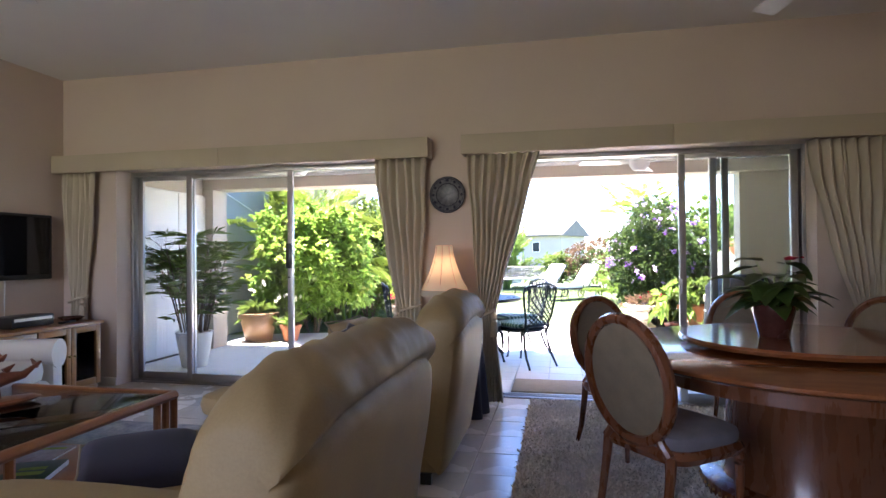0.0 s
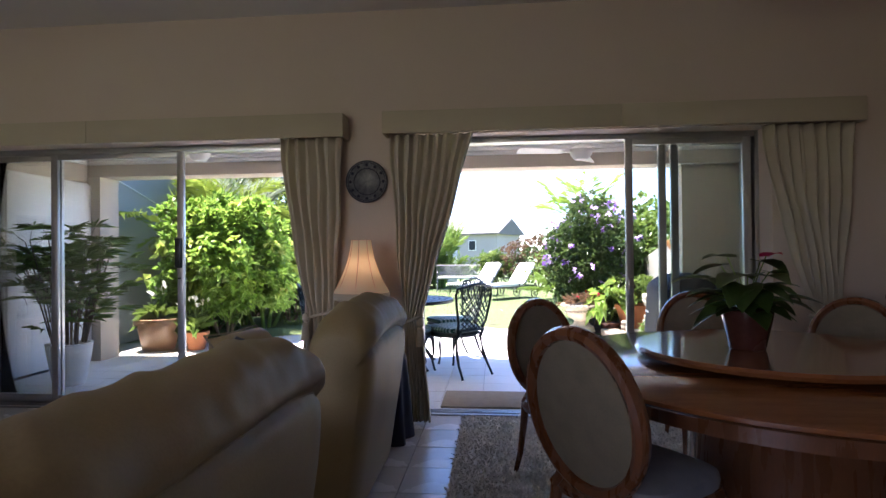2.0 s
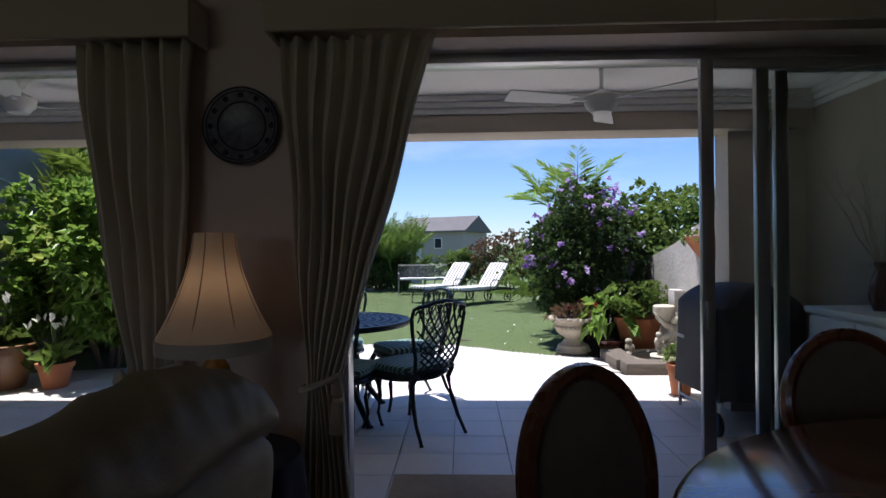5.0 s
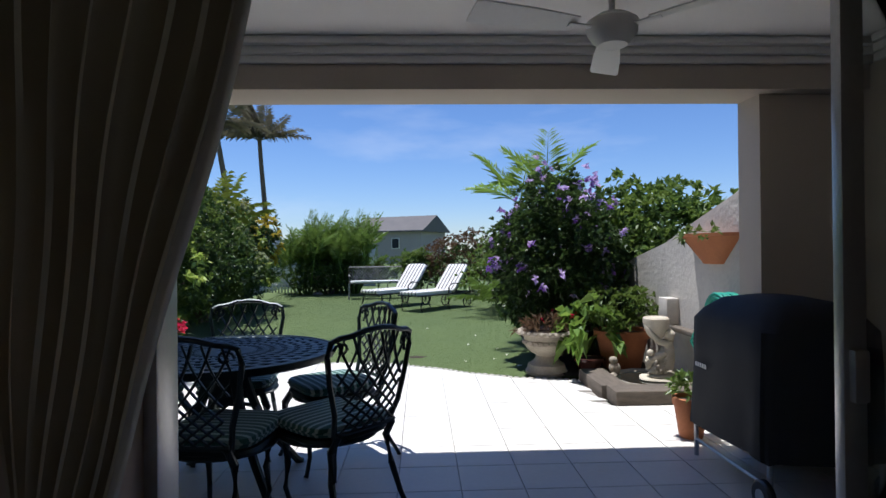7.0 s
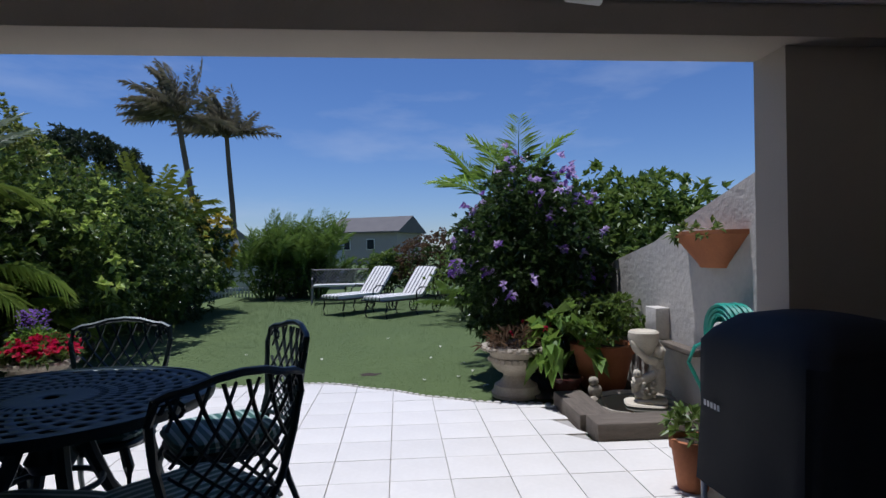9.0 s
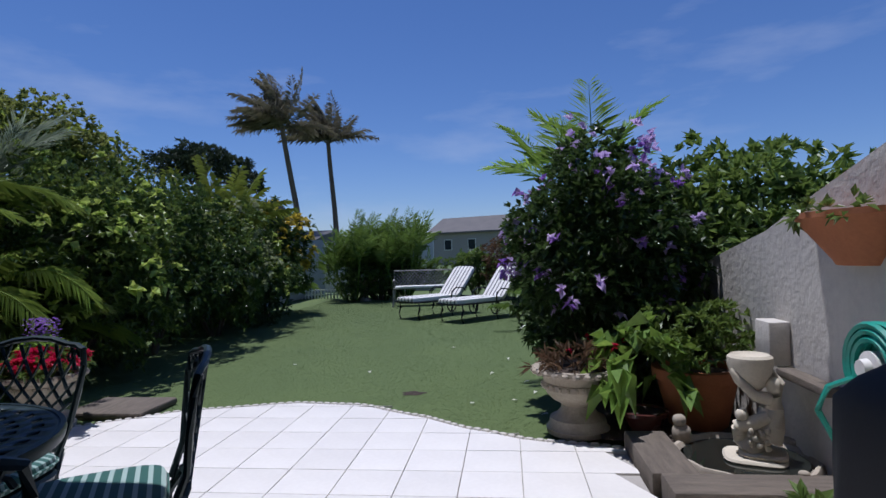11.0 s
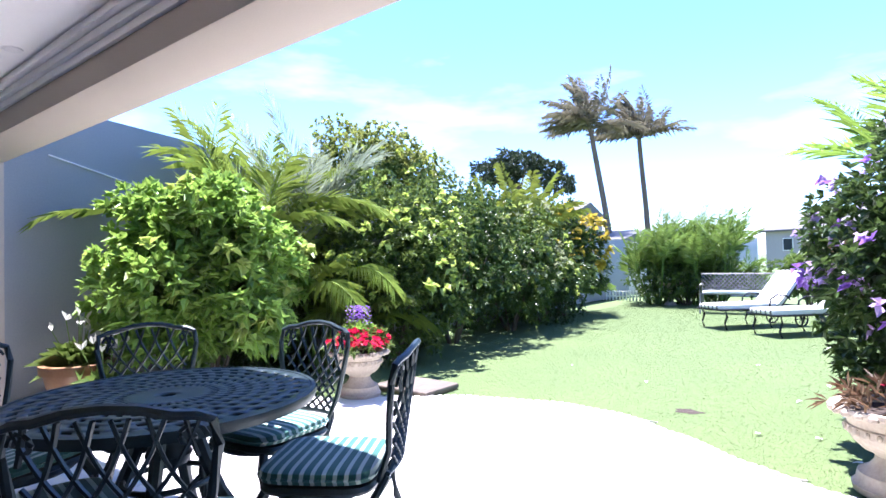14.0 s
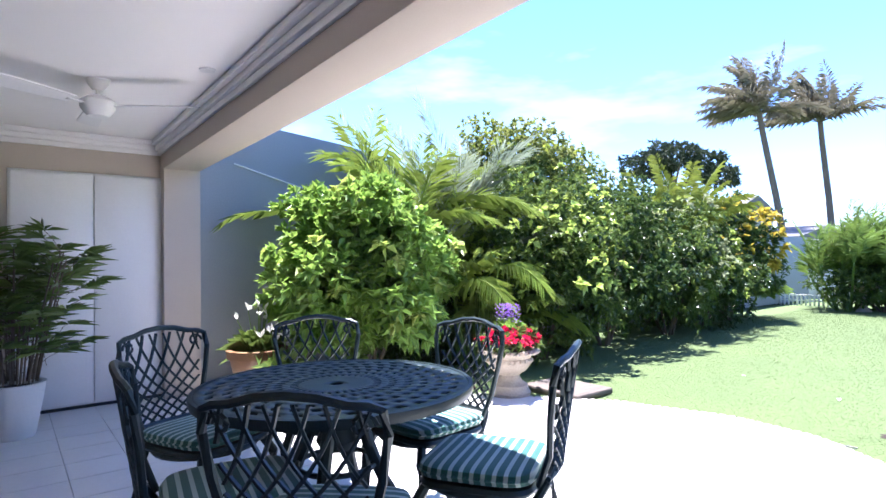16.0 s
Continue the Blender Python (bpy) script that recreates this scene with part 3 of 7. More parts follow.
# ---- plants ----
def leaf_cloud(name, parent, material, base, axis, length, width, seed=1, fold=0.25, droop=0.15):
    """Many folded leaves in one mesh: arrays of foot points and directions."""
    rng = np.random.default_rng(seed)
    base, axis = np.asarray(base, float), np.asarray(axis, float)
    n = len(base)
    axis = axis / (np.linalg.norm(axis, axis=1, keepdims=True) + 1e-9)
    side = np.cross(axis, np.array([0, 0, 1.0]) + rng.normal(0, 0.35, (n, 3)))
    side /= np.linalg.norm(side, axis=1, keepdims=True) + 1e-9
    up = np.cross(side, axis)
    L = (length * rng.uniform(0.7, 1.25, n))[:, None]
    W = (width * rng.uniform(0.8, 1.2, n))[:, None]
    v = np.empty((n, 4, 3))
    v[:, 0] = base
    v[:, 1] = base + axis * L * 0.45 + side * W * 0.5 + up * W * fold
    v[:, 2] = base + axis * L * 0.45 - side * W * 0.5 + up * W * fold
    v[:, 3] = base + axis * L - np.array([0, 0, 1.0]) * L * droop
    k = np.arange(n)[:, None] * 4
    f = np.concatenate([k + np.array([[0, 3, 1]]), k + np.array([[0, 2, 3]])])
    return raw(name, v.reshape(-1, 3).tolist(), f.tolist(), material, parent)


def heart(bmx, q, d, L, W):
    """A heart-shaped blade with a raised middle vein."""
    d = Vector(d).normalized()
    s = d.cross(Vector((0, 0, 1))).normalized()
    u = s.cross(d)
    o = [(-0.18, 0.28), (0.05, 0.5), (0.35, 0.48), (0.65, 0.3), (0.88, 0.12), (1.0, 0.0)]
    mid = [bmx.verts.new(q + d * L * k - Vector((0, 0, 0.35 * L * max(k, 0) ** 2)) ) for k in (0.0, 0.05, 0.35, 0.65, 0.88, 1.0)]
    for sg in (-1, 1):
        ed = [bmx.verts.new(q + d * L * k + s * sg * W * w + u * W * 0.22 * w - Vector((0, 0, 0.35 * L * max(k, 0) ** 2))) for k, w in o[:-1]]
        for i in range(4):
            bmx.faces.new((mid[i], ed[i], ed[i + 1], mid[i + 1]))
        bmx.faces.new((mid[4], ed[4], mid[5]))


def shell_points(n, r, seed, lump=0.25, low=-0.6, inner=0.72):
    """Foot points and outward ways on an uneven rounded crown."""
    rng = np.random.default_rng(seed)
    d = rng.normal(size=(n * 2, 3))
    d /= np.linalg.norm(d, axis=1, keepdims=True)
    d = d[d[:, 2] > low][:n]
    ph = rng.uniform(0, 6.28, 6)
    wob = 1 + lump * (np.sin(d[:, 0] * 5 + ph[0]) * np.sin(d[:, 1] * 5 + ph[1]) + 0.6 * np.sin(d[:, 2] * 7 + ph[2] + d[:, 0] * 4) + 0.4 * np.sin(d[:, 1] * 11 + ph[3]))
    rad = wob * (inner + (1.04 - inner) * rng.uniform(0, 1, len(d)) ** 0.5)
    return d * rad[:, None] * np.array(r), d


def whorls(n, r, seed, k, spread=0.9, **kw):
    """Feet and ways for n tufts of k leaves each."""
    rng = np.random.default_rng(seed + 77)
    p, d = shell_points(n, r, seed, **kw)
    base = np.repeat(p, k, 0)
    ax = np.repeat(d, k, 0) * 0.55 + rng.normal(0, spread * 0.6, (len(base), 3)) + np.array([0, 0, 0.25])
    return base, ax


def bush(name, loc, r, label, material, tufts, k, length, width, seed, stem=0.5, category="shrub", shade_leaf=None, low=-0.6, lump=0.25, flowers=(), **kw):
    """A shrub: several leaning stems and a crown of separate leaves."""
    t = thing(name, label, category, pose(*loc, 0, 0, seed * 37))
    zc = r[2] * 0.62 + stem
    rnd = random.Random(seed)
    bm = bmesh.new()
    for i in range(6):
        a = i * 1.05 + rnd.uniform(-0.3, 0.3)
        e = Vector((r[0] * 0.6 * math.cos(a), r[1] * 0.6 * math.sin(a), zc + rnd.uniform(-0.1, 0.3) * r[2]))
        s = Vector((0.07 * math.cos(a), 0.07 * math.sin(a), -0.04))
        mid = s.lerp(e, 0.5) + Vector((rnd.uniform(-0.1, 0.1), rnd.uniform(-0.1, 0.1), 0.12))
        tube(bm, [s, s.lerp(mid, 0.5), mid, mid.lerp(e, 0.5), e], [0.024, 0.02, 0.017, 0.012, 0.006], 5)
    part("trunk", bm, BARK, t)
    tufts, length, width = int(tufts * 1.7), length * 0.76, width * 0.86
    b, ax = whorls(tufts, r, seed, k, low=low, lump=lump, **kw)
    b = b + np.array([0, 0, zc])
    cr = leaf_cloud("crown", t, material, b, ax, length, width, seed)
    # Inner leaves are a darker green, so shade inside the crown is coloured in.
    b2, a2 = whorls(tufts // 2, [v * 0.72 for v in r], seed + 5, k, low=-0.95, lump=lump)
    leaf_cloud("inner_crown", t, shade_leaf or L_DARK, b2 + np.array([0, 0, zc]), a2, length * 1.1, width * 1.2, seed + 9)
    for fm, n, fs in flowers:
        p, d = shell_points(n, [v * 1.02 for v in r], seed + 31, lump, -0.4, 0.95)
        kk = 6
        leaf_cloud("blossom", t, fm, np.repeat(p, kk, 0) + np.array([0, 0, zc]), np.repeat(d, kk, 0) * 0.5 + np.random.default_rng(seed).normal(0, 0.6, (len(p) * kk, 3)), fs, fs * 0.8, seed + 3)
    return t


def fronds_mesh(parent, n, length, foot, material, seed, droop=0.55, rise=1.0, leaflet=0.32, pairs=26, wind=(0, 0, 0), upright=0.75, width=0.022, thick=0.010, least=0.45, hangs=(0.3, 0.75), ahead=0.5):
    """Feather palm leaves that arch out of one crown: each a stem with leaflets on both sides."""
    rnd = random.Random(seed)
    rng = np.random.default_rng(seed)
    wind = Vector(wind)
    for i in range(n):
        a = i * 2.399 + rnd.uniform(-0.3, 0.3)
        el = upright * rnd.uniform(least, 1.15)
        d = Vector((math.cos(a) * math.cos(el), math.sin(a) * math.cos(el), math.sin(el) * rise))
        L = length * rnd.uniform(0.75, 1.1)
        p, pts = Vector(foot) + Vector((0.03 * math.cos(a), 0.03 * math.sin(a), 0)), []
        for s in range(13):
            pts.append(p.copy())
            p = p + d * (L / 12)
            d = (d + Vector((0, 0, -droop / 6)) + wind / 6).normalized()
        side = (pts[1] - pts[0]).cross(Vector((0, 0, 1))).normalized()
        verts, faces = [], []
        for s, q in enumerate(pts):
            r = thick * (1.15 - s / 12)
            verts += [q + side * r, q - side * r, q - Vector((0, 0, r * 1.4))]
        for s in range(12):
            for k in range(3):
                faces.append((s * 3 + k, s * 3 + (k + 1) % 3, s * 3 + 3 + (k + 1) % 3, s * 3 + 3 + k))
        for s in range(pairs):
            f = s / (pairs - 1)
            u = 1.5 + 10.4 * f
            j = min(int(u), 11)
            q = pts[j].lerp(pts[j + 1], u - j)
            dd = (pts[j + 1] - pts[j]).normalized()
            sd = dd.cross(Vector((0, 0, 1))).normalized()
            size = leaflet * (0.6 + 1.43 * f if f < 0.28 else 1.0 - 0.6 * (f - 0.28) / 0.72)
            for sg in (-1, 1):
                w = (dd * (ahead + 0.6 * f) + sd * sg * rnd.uniform(0.8, 1.05) + Vector((0, 0, rnd.uniform(0.0, 0.35))) + wind * 0.7).normalized()
                l = size * rnd.uniform(0.85, 1.15)
                c = w.cross(Vector((0, 0, 1)) + dd * 0.6).normalized() * width * 0.5
                hang = Vector((0, 0, -l * rnd.uniform(*hangs)))
                b = len(verts)
                m = q + w * l * 0.5 + hang * 0.2
                verts += [q, m + c, m - c, q + w * l + hang]
                faces += [(b, b + 1, b + 3), (b, b + 3, b + 2)]
        raw("frond", [tuple(v) for v in verts], faces, material, parent)


def clump_palm(name, loc, canes, height, length, label, seed, material=None, leaflet=0.32, per=7, low=0.5, **kw):
    """A cluster palm: thin canes, each with a few arching feather leaves."""
    t = thing(name, label, "palm", pose(*loc))
    rnd = random.Random(seed)
    for i in range(canes):
        a = i * 2.4
        rr = 0.10 + 0.05 * i
        h = height * (1.0 - (1.0 - low) * (i * 0.618 % 1.0))
        foot = Vector((rr * math.cos(a) * 0.6, rr * math.sin(a) * 0.6, -0.04))
        top = Vector((rr * 1.6 * math.cos(a), rr * 1.6 * math.sin(a), h))
        c = part("cane", tube(bmesh.new(), [foot, foot.lerp(top, 0.5), top], [0.035, 0.028, 0.022], 6), L_PALM, t)
        part("shaft", tube(bmesh.new(), [top, top + Vector((0, 0, 0.12))], [0.022, 0.012], 6), L_PALM, t)
        fronds_mesh(t, per, length, top + Vector((0, 0, 0.08)), material or L_PALM, seed * 13 + i, leaflet=leaflet, **kw)
    return t


bush("umbrella_shrub", (-2.92, 8.62, 0), (0.84, 0.80, 0.92), "large bright green umbrella shrub beside the patio", L_BRIGHT, 880, 8, 0.165, 0.078, 3, 0.52, shade_leaf=L_MID, lump=0.24, low=-0.68, flowers=((L_LIME, 60, 0.12),))
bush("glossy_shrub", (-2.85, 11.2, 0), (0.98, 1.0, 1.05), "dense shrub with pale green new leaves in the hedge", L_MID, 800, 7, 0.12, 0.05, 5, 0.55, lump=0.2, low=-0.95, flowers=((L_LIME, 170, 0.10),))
bush("dark_shrub", (-3.0, 12.75, 0), (1.05, 1.0, 1.15), "dark green glossy hedge shrub", L_DARK, 900, 7, 0.11, 0.05, 6, 0.6, lump=0.2, low=-0.95)
bush("variegated_shrub", (-3.0, 14.5, 0), (0.95, 1.0, 0.98), "variegated cream and green hedge shrub", L_MID, 700, 6, 0.12, 0.05, 7, 0.5, lump=0.2, low=-0.95, flowers=((L_PALE, 260, 0.085), (L_LIME, 120, 0.09)))
bush("croton_shrub", (-3.35, 17.3, 0), (0.72, 0.9, 0.98), "yellow and green croton shrub at the hedge end", L_DARK, 420, 7, 0.17, 0.05, 8, 0.8, lump=0.2, low=-0.9, flowers=((L_GOLD, 130, 0.15),))
bush("dark_shrub", (-3.2, 16.0, 0), (0.95, 1.05, 0.85), "dark low hedge shrub", L_DARK, 600, 6, 0.13, 0.05, 9, 0.35, lump=0.2, low=-0.95)
bush("round_tree", (-6.0, 13.9, 0), (1.5, 1.4, 1.25), "round topped small-leaved tree behind the hedge", L_OLIVE, 2200, 7, 0.12, 0.055, 11, 1.9, "tree", lump=0.18, flowers=((L_YELLOW, 160, 0.09),))
bush("dark_shrub", (-3.75, 9.9, 0), (0.7, 0.8, 0.7), "dark foliage filling the hedge", L_DARK, 420, 6, 0.13, 0.05, 12, 0.3, low=-0.95)
bush("dark_shrub", (-3.9, 11.9, 0), (0.8, 1.2, 1.2), "dark foliage filling the hedge", L_DARK, 600, 6, 0.13, 0.05, 13, 0.5, low=-0.95)
clump_palm("areca_palm", (-3.85, 9.9, 0), 8, 1.65, 1.65, "tall areca palm with arching feathery fronds", 4, L_ARECA, droop=0.62, upright=1.25, leaflet=0.56, per=5, pairs=38, width=0.017, low=0.35, hangs=(0.05, 0.5), ahead=0.95)
clump_palm("areca_palm", (-3.55, 10.35, 0), 5, 1.7, 1.5, "grey-green areca palm with fine stiff fronds", 44, L_GREY, droop=0.4, upright=1.3, leaflet=0.50, per=4, pairs=36, width=0.013, low=0.6, hangs=(0.0, 0.3), ahead=0.95)
clump_palm("areca_palm", (-2.95, 10.15, 0), 5, 0.95, 1.0, "areca palm with drooping fronds in the hedge", 14, L_ARECA, droop=0.85, upright=1.1, leaflet=0.42, per=5, pairs=36, width=0.016, low=0.3, ahead=0.8)
clump_palm("areca_palm", (-3.7, 15.7, 0), 8, 1.55, 1.5, "yellow-green areca palm in the hedge", 5, L_YELLOW, droop=0.4, upright=1.2, leaflet=0.48, pairs=44, width=0.015)
clump_palm("low_palm", (-3.45, 18.0, 0), 4, 0.6, 0.7, "low feathery palm at the end of the hedge", 6, droop=0.5, upright=0.8)
for i, x in enumerate((-2.45, -1.7, -1.0)):
    clump_palm("areca_palm", (x, 21.3 + 0.3 * (i % 2), 0), 11, 1.25, 1.15, "feathery areca palm at the end of the lawn", 20 + i, L_PALM, droop=0.45, upright=1.4, pairs=34, leaflet=0.46, width=0.014, per=7, low=0.0, wind=(0.10, 0, 0), least=0.7, hangs=(0.0, 0.4))
bush("green_shrub", (-1.7, 21.2, 0), (1.3, 0.6, 0.5), "low shrub filling the foot of the palms", L_MID, 420, 6, 0.13, 0.05, 25, 0.25, low=-0.95)
bush("red_shrub", (2.6, 21.0, 0), (1.2, 0.9, 0.75), "reddish brown shrub at the end of the lawn", L_RED, 600, 6, 0.12, 0.06, 15, 0.5, low=-0.9)
bush("green_shrub", (4.2, 20.0, 0), (1.4, 1.2, 0.95), "green shrub behind the loungers", L_MID, 600, 6, 0.12, 0.06, 16, 0.6, low=-0.9)
bush("green_shrub", (1.0, 21.6, 0), (0.8, 0.7, 0.55), "green shrub behind the garden bench", L_MID, 420, 6, 0.12, 0.06, 17, 0.4, low=-0.9)
bush("green_shrub", (3.6, 16.6, 0), (0.9, 1.6, 0.7), "green shrub along the garden wall", L_MID, 600, 6, 0.12, 0.06, 18, 0.35, low=-0.95)
bush("flower_shrub", (2.70, 10.28, 0), (0.68, 0.70, 0.98), "dark leafy shrub covered with purple and lilac blossom", L_DARK, 1000, 7, 0.10, 0.045, 19, 0.55, lump=0.14, low=-0.95, shade_leaf=L_DARK, flowers=((F_PURPLE, 70, 0.062), (F_LILAC, 110, 0.066)))
bush("frangipani_shrub", (4.15, 10.9, 0), (0.95, 1.0, 0.72), "bright leafy shrub standing behind the garden wall", L_MID, 420, 8, 0.16, 0.06, 21, 0.9, low=-0.7, shade_leaf=L_DARK)
bush("dark_shrub", (3.05, 11.5, 0), (0.6, 0.8, 0.95), "dark shrub growing against the garden wall", L_DARK, 600, 6, 0.12, 0.05, 22, 0.6, low=-0.95)
bush("dark_shrub", (3.22, 10.3, 0), (0.42, 0.5, 0.75), "dark shrub growing against the garden wall", L_DARK, 400, 6, 0.10, 0.045, 23, 0.35, low=-0.95)
clump_palm("garden_palm", (2.66, 11.3, 0), 2, 1.92, 1.0, "palm with bright fronds rising behind the flowering shrub", 8, L_BRIGHT, droop=0.42, upright=1.0, leaflet=0.42, per=5, pairs=34, width=0.022, low=0.92, hangs=(0.0, 0.3))
clump_palm("fan_palm", (2.75, 14.6, 0), 2, 0.25, 0.85, "low spiky palm beside the lawn", 9, droop=0.3, upright=0.7, leaflet=0.3)

# tall palms bent by the wind
def coconut_palm(foot, top, label, seed):
    t = thing("coconut_palm", label, "palm tree", Matrix.Translation(foot), group="tall wind-blown palms")
    d = Vector(top) - Vector(foot)
    pts = [d * k + Vector((0.25 * math.sin(k * 3), 0, 0)) * (1 - k) for k in (0, 0.15, 0.3, 0.5, 0.7, 0.85, 1.0)]
    part("trunk", tube(bmesh.new(), pts, [0.26, 0.20, 0.18, 0.16, 0.15, 0.14, 0.13], 8), BARK, t)
    fronds_mesh(t, 34, 3.3, d, L_DRY, seed, droop=0.40, wind=(-0.40, 0, 0.10), leaflet=0.95, pairs=46, upright=1.5, width=0.045, thick=0.03, least=0.15, hangs=(0.0, 0.7))
    return t


coconut_palm((-9.38, 36.2, 0), (-10.42, 36.0, 8.55), "tall coconut palm with wind-blown crown", 3)
coconut_palm((-9.02, 41.1, 0), (-9.36, 41.0, 8.6), "tall leaning coconut palm beyond the garden", 4)

t = thing("umbrella_pine", "dark flat-topped pine far beyond the hedge", "tree", pose(-21.4, 46.5, 1.15))
bm = tube(bmesh.new(), [(0, 0, 0), (0.2, 0, 3), (0, 0.2, 6.5)], [0.45, 0.35, 0.25], 8)
CL = [(-2.4, 0, 7.6, 1.5), (-0.6, 0.5, 8.2, 1.5), (1.0, -0.3, 7.8, 1.4), (2.6, 0.2, 7.0, 1.2), (-1.2, 0, 7.1, 1.3), (3.8, 0, 5.9, 1.1)]
for x, y, z, r in CL:
    tube(bm, [(0, 0.1, 5.2), (x * 0.5, y * 0.5, 6.0), (x, y, z - 0.3)], [0.16, 0.11, 0.05], 5)
part("trunk", bm, BARK, t)
for i, (x, y, z, r) in enumerate(CL):
    b, ax = whorls(260, (r * 1.1, r * 1.1, r * 0.68), 60 + i, 7, lump=0.2, low=-0.8)
    leaf_cloud("crown", t, L_PINE, b + np.array([x, y, z]), ax, 0.36, 0.12, 60 + i)

# ---- the far end: low fence, wall, houses ----
bm = bmesh.new()
box(bm, -14, -0.6, 24.9, 25.1, -0.03, 1.75, 0.01)
structure("wall_far", bm, FAR_WALL, "pale painted wall at the end of the garden")
t = thing("picket_fence", "low white picket fence across the end of the lawn", "fence")
for k in range(34):
    part("picket", B(-6.0 + k * 0.1, -5.955 + k * 0.1, 22.0, 22.02, -0.03, 0.58 if k < 14 else 0.26, 0.004), WHITE, t)
for z in (0.08, 0.22):
    part("rail", B(-6.02, -2.58, 22.022, 22.045, z, z + 0.035), WHITE, t)
solo("gate_post", B(-4.72, -4.65, 21.9, 21.97, -0.03, 0.95, 0.006), IRON_BLACK, "thin dark gate post in the fence", "post")


def house(name, x0, x1, y0, y1, eave, ridge, label, windows, along="x"):
    h = thing(name, label, "house")
    part("wall", B(x0, x1, y0, y1, -0.03, eave), HOUSE_WALL, h)
    bm = bmesh.new()
    o = 0.4
    if along == "x":
        ym = (y0 + y1) / 2
        ring = [(y0 - o, eave), (ym, ridge), (y1 + o, eave), (y1 + o, eave - 0.15), (y0 - o, eave - 0.15)]
        a, b = [[bm.verts.new((x, y, z)) for y, z in ring] for x in (x0 - o, x1 + o)]
    else:
        xm = (x0 + x1) / 2
        ring = [(x0 - o, eave), (xm, ridge), (x1 + o, eave), (x1 + o, eave - 0.15), (x0 - o, eave - 0.15)]
        a, b = [[bm.verts.new((x, y, z)) for x, z in ring] for y in (y0 - o, y1 + o)]
    for k in range(5):
        bm.faces.new((a[k], a[(k + 1) % 5], b[(k + 1) % 5], b[k]))
    bm.faces.new(a[::-1]); bm.faces.new(b)
    part("roof", bm, ROOF, h, "grey pitched roof")
    for x, z, w, hh in windows:
        wdw = part("window", B(x, x + w, y0 - 0.06, y0 + 0.02, z, z + hh), WHITE, h)
        part("pane", B(x + 0.06, x + w - 0.06, y0 - 0.075, y0 - 0.055, z + 0.06, z + hh - 0.06), DARK_PANE, wdw)
    return h


house("house", -6.2, 1.6, 60.5, 66.5, 3.35, 5.0, "grey house with a pitched roof beyond the hedge", [(-1.8, 1.5, 0.9, 1.1), (-4.6, 1.5, 0.9, 1.1)])
bm = bmesh.new()
g = [bm.verts.new(v) for v in ((1.62, 60.5, 3.35), (1.62, 63.5, 4.95), (1.62, 66.5, 3.35), (1.45, 60.5, 3.35), (1.45, 63.5, 4.95), (1.45, 66.5, 3.35))]
bm.faces.new((g[0], g[2], g[1])); bm.faces.new((g[3], g[4], g[5]))
part("gable", bm, HOUSE_WALL, bpy.data.objects["house"])
turn = pose(1.2, 60.5, 0) @ pose(0, 0, 0, 0, 0, -26) @ pose(-1.6, -60.5, 0)
bpy.data.objects["house"].matrix_world = turn
house("garage", -19, -8.2, 34, 40, 2.15, 2.75, "low pale outbuilding with a grey roof", [(-12.6, 1.5, 1.6, 0.45), (-10.4, 1.5, 1.6, 0.45)])
house("house", -30, -17.5, 48, 55, 4.6, 6.0, "house with a red-brown roof behind the palms", [(-20, 3.0, 1.2, 1.0)])

# ---- raised bed with pond and statue ----
t = thing("raised_bed", "raised bed edged with grey wooden sleepers", "planter bed")
part("sleeper", B(2.62, 2.86, 8.42, 9.10, -0.03, 0.11, 0.012), SLEEPER, t)
part("sleeper", B(2.66, 3.51, 8.17, 8.415, -0.03, 0.115, 0.012), SLEEPER_X, t)
bm = bmesh.new()
gx, gy = 14, 40
vv = [[bm.verts.new((2.5 + 1.01 * i / gx if j > 8 else 2.84 + 0.67 * i / gx, 8.40 + 3.4 * j / gy, 0.03 + 0.03 * noise.noise((i * 0.9, j * 0.9, 0)))) for i in range(gx + 1)] for j in range(gy + 1)]
for j in range(gy):
    for i in range(gx):
        bm.faces.new((vv[j][i], vv[j][i + 1], vv[j + 1][i + 1], vv[j + 1][i]))
part("soil", bm, SOIL, t, "dark bare soil")
t = thing("pond", "small scalloped stone pond around the statue", "pond", pose(3.19, 8.74, 0.07))
bm = bmesh.new()
n = 48
rings = []
for r, z in ((0.32, 0.005), (0.34, 0.03), (0.36, 0.032), (0.375, 0.0), (0.37, -0.05)):
    rings.append([bm.verts.new(((r + 0.008 * math.sin(12 * a)) * math.cos(a), (r + 0.008 * math.sin(12 * a)) * math.sin(a) * 1.0, z)) for a in (2 * math.pi * k / n for k in range(n))])
for a, b in zip(rings, rings[1:]):
    for k in range(n):
        bm.faces.new((a[k], a[(k + 1) % n], b[(k + 1) % n], b[k]))
part("rim", bm, STONE, t)
WATER = mat("dark_pond_water", (0.02, 0.022, 0.018), (0.012, 0.014, 0.012), 0.06, 0, 3, 12, 0.1, 0.002, rvar=0.02)
part("water", lathe(bmesh.new(), [(0.0, 0.012), (0.31, 0.012)], 40), WATER, t, "dark still water")
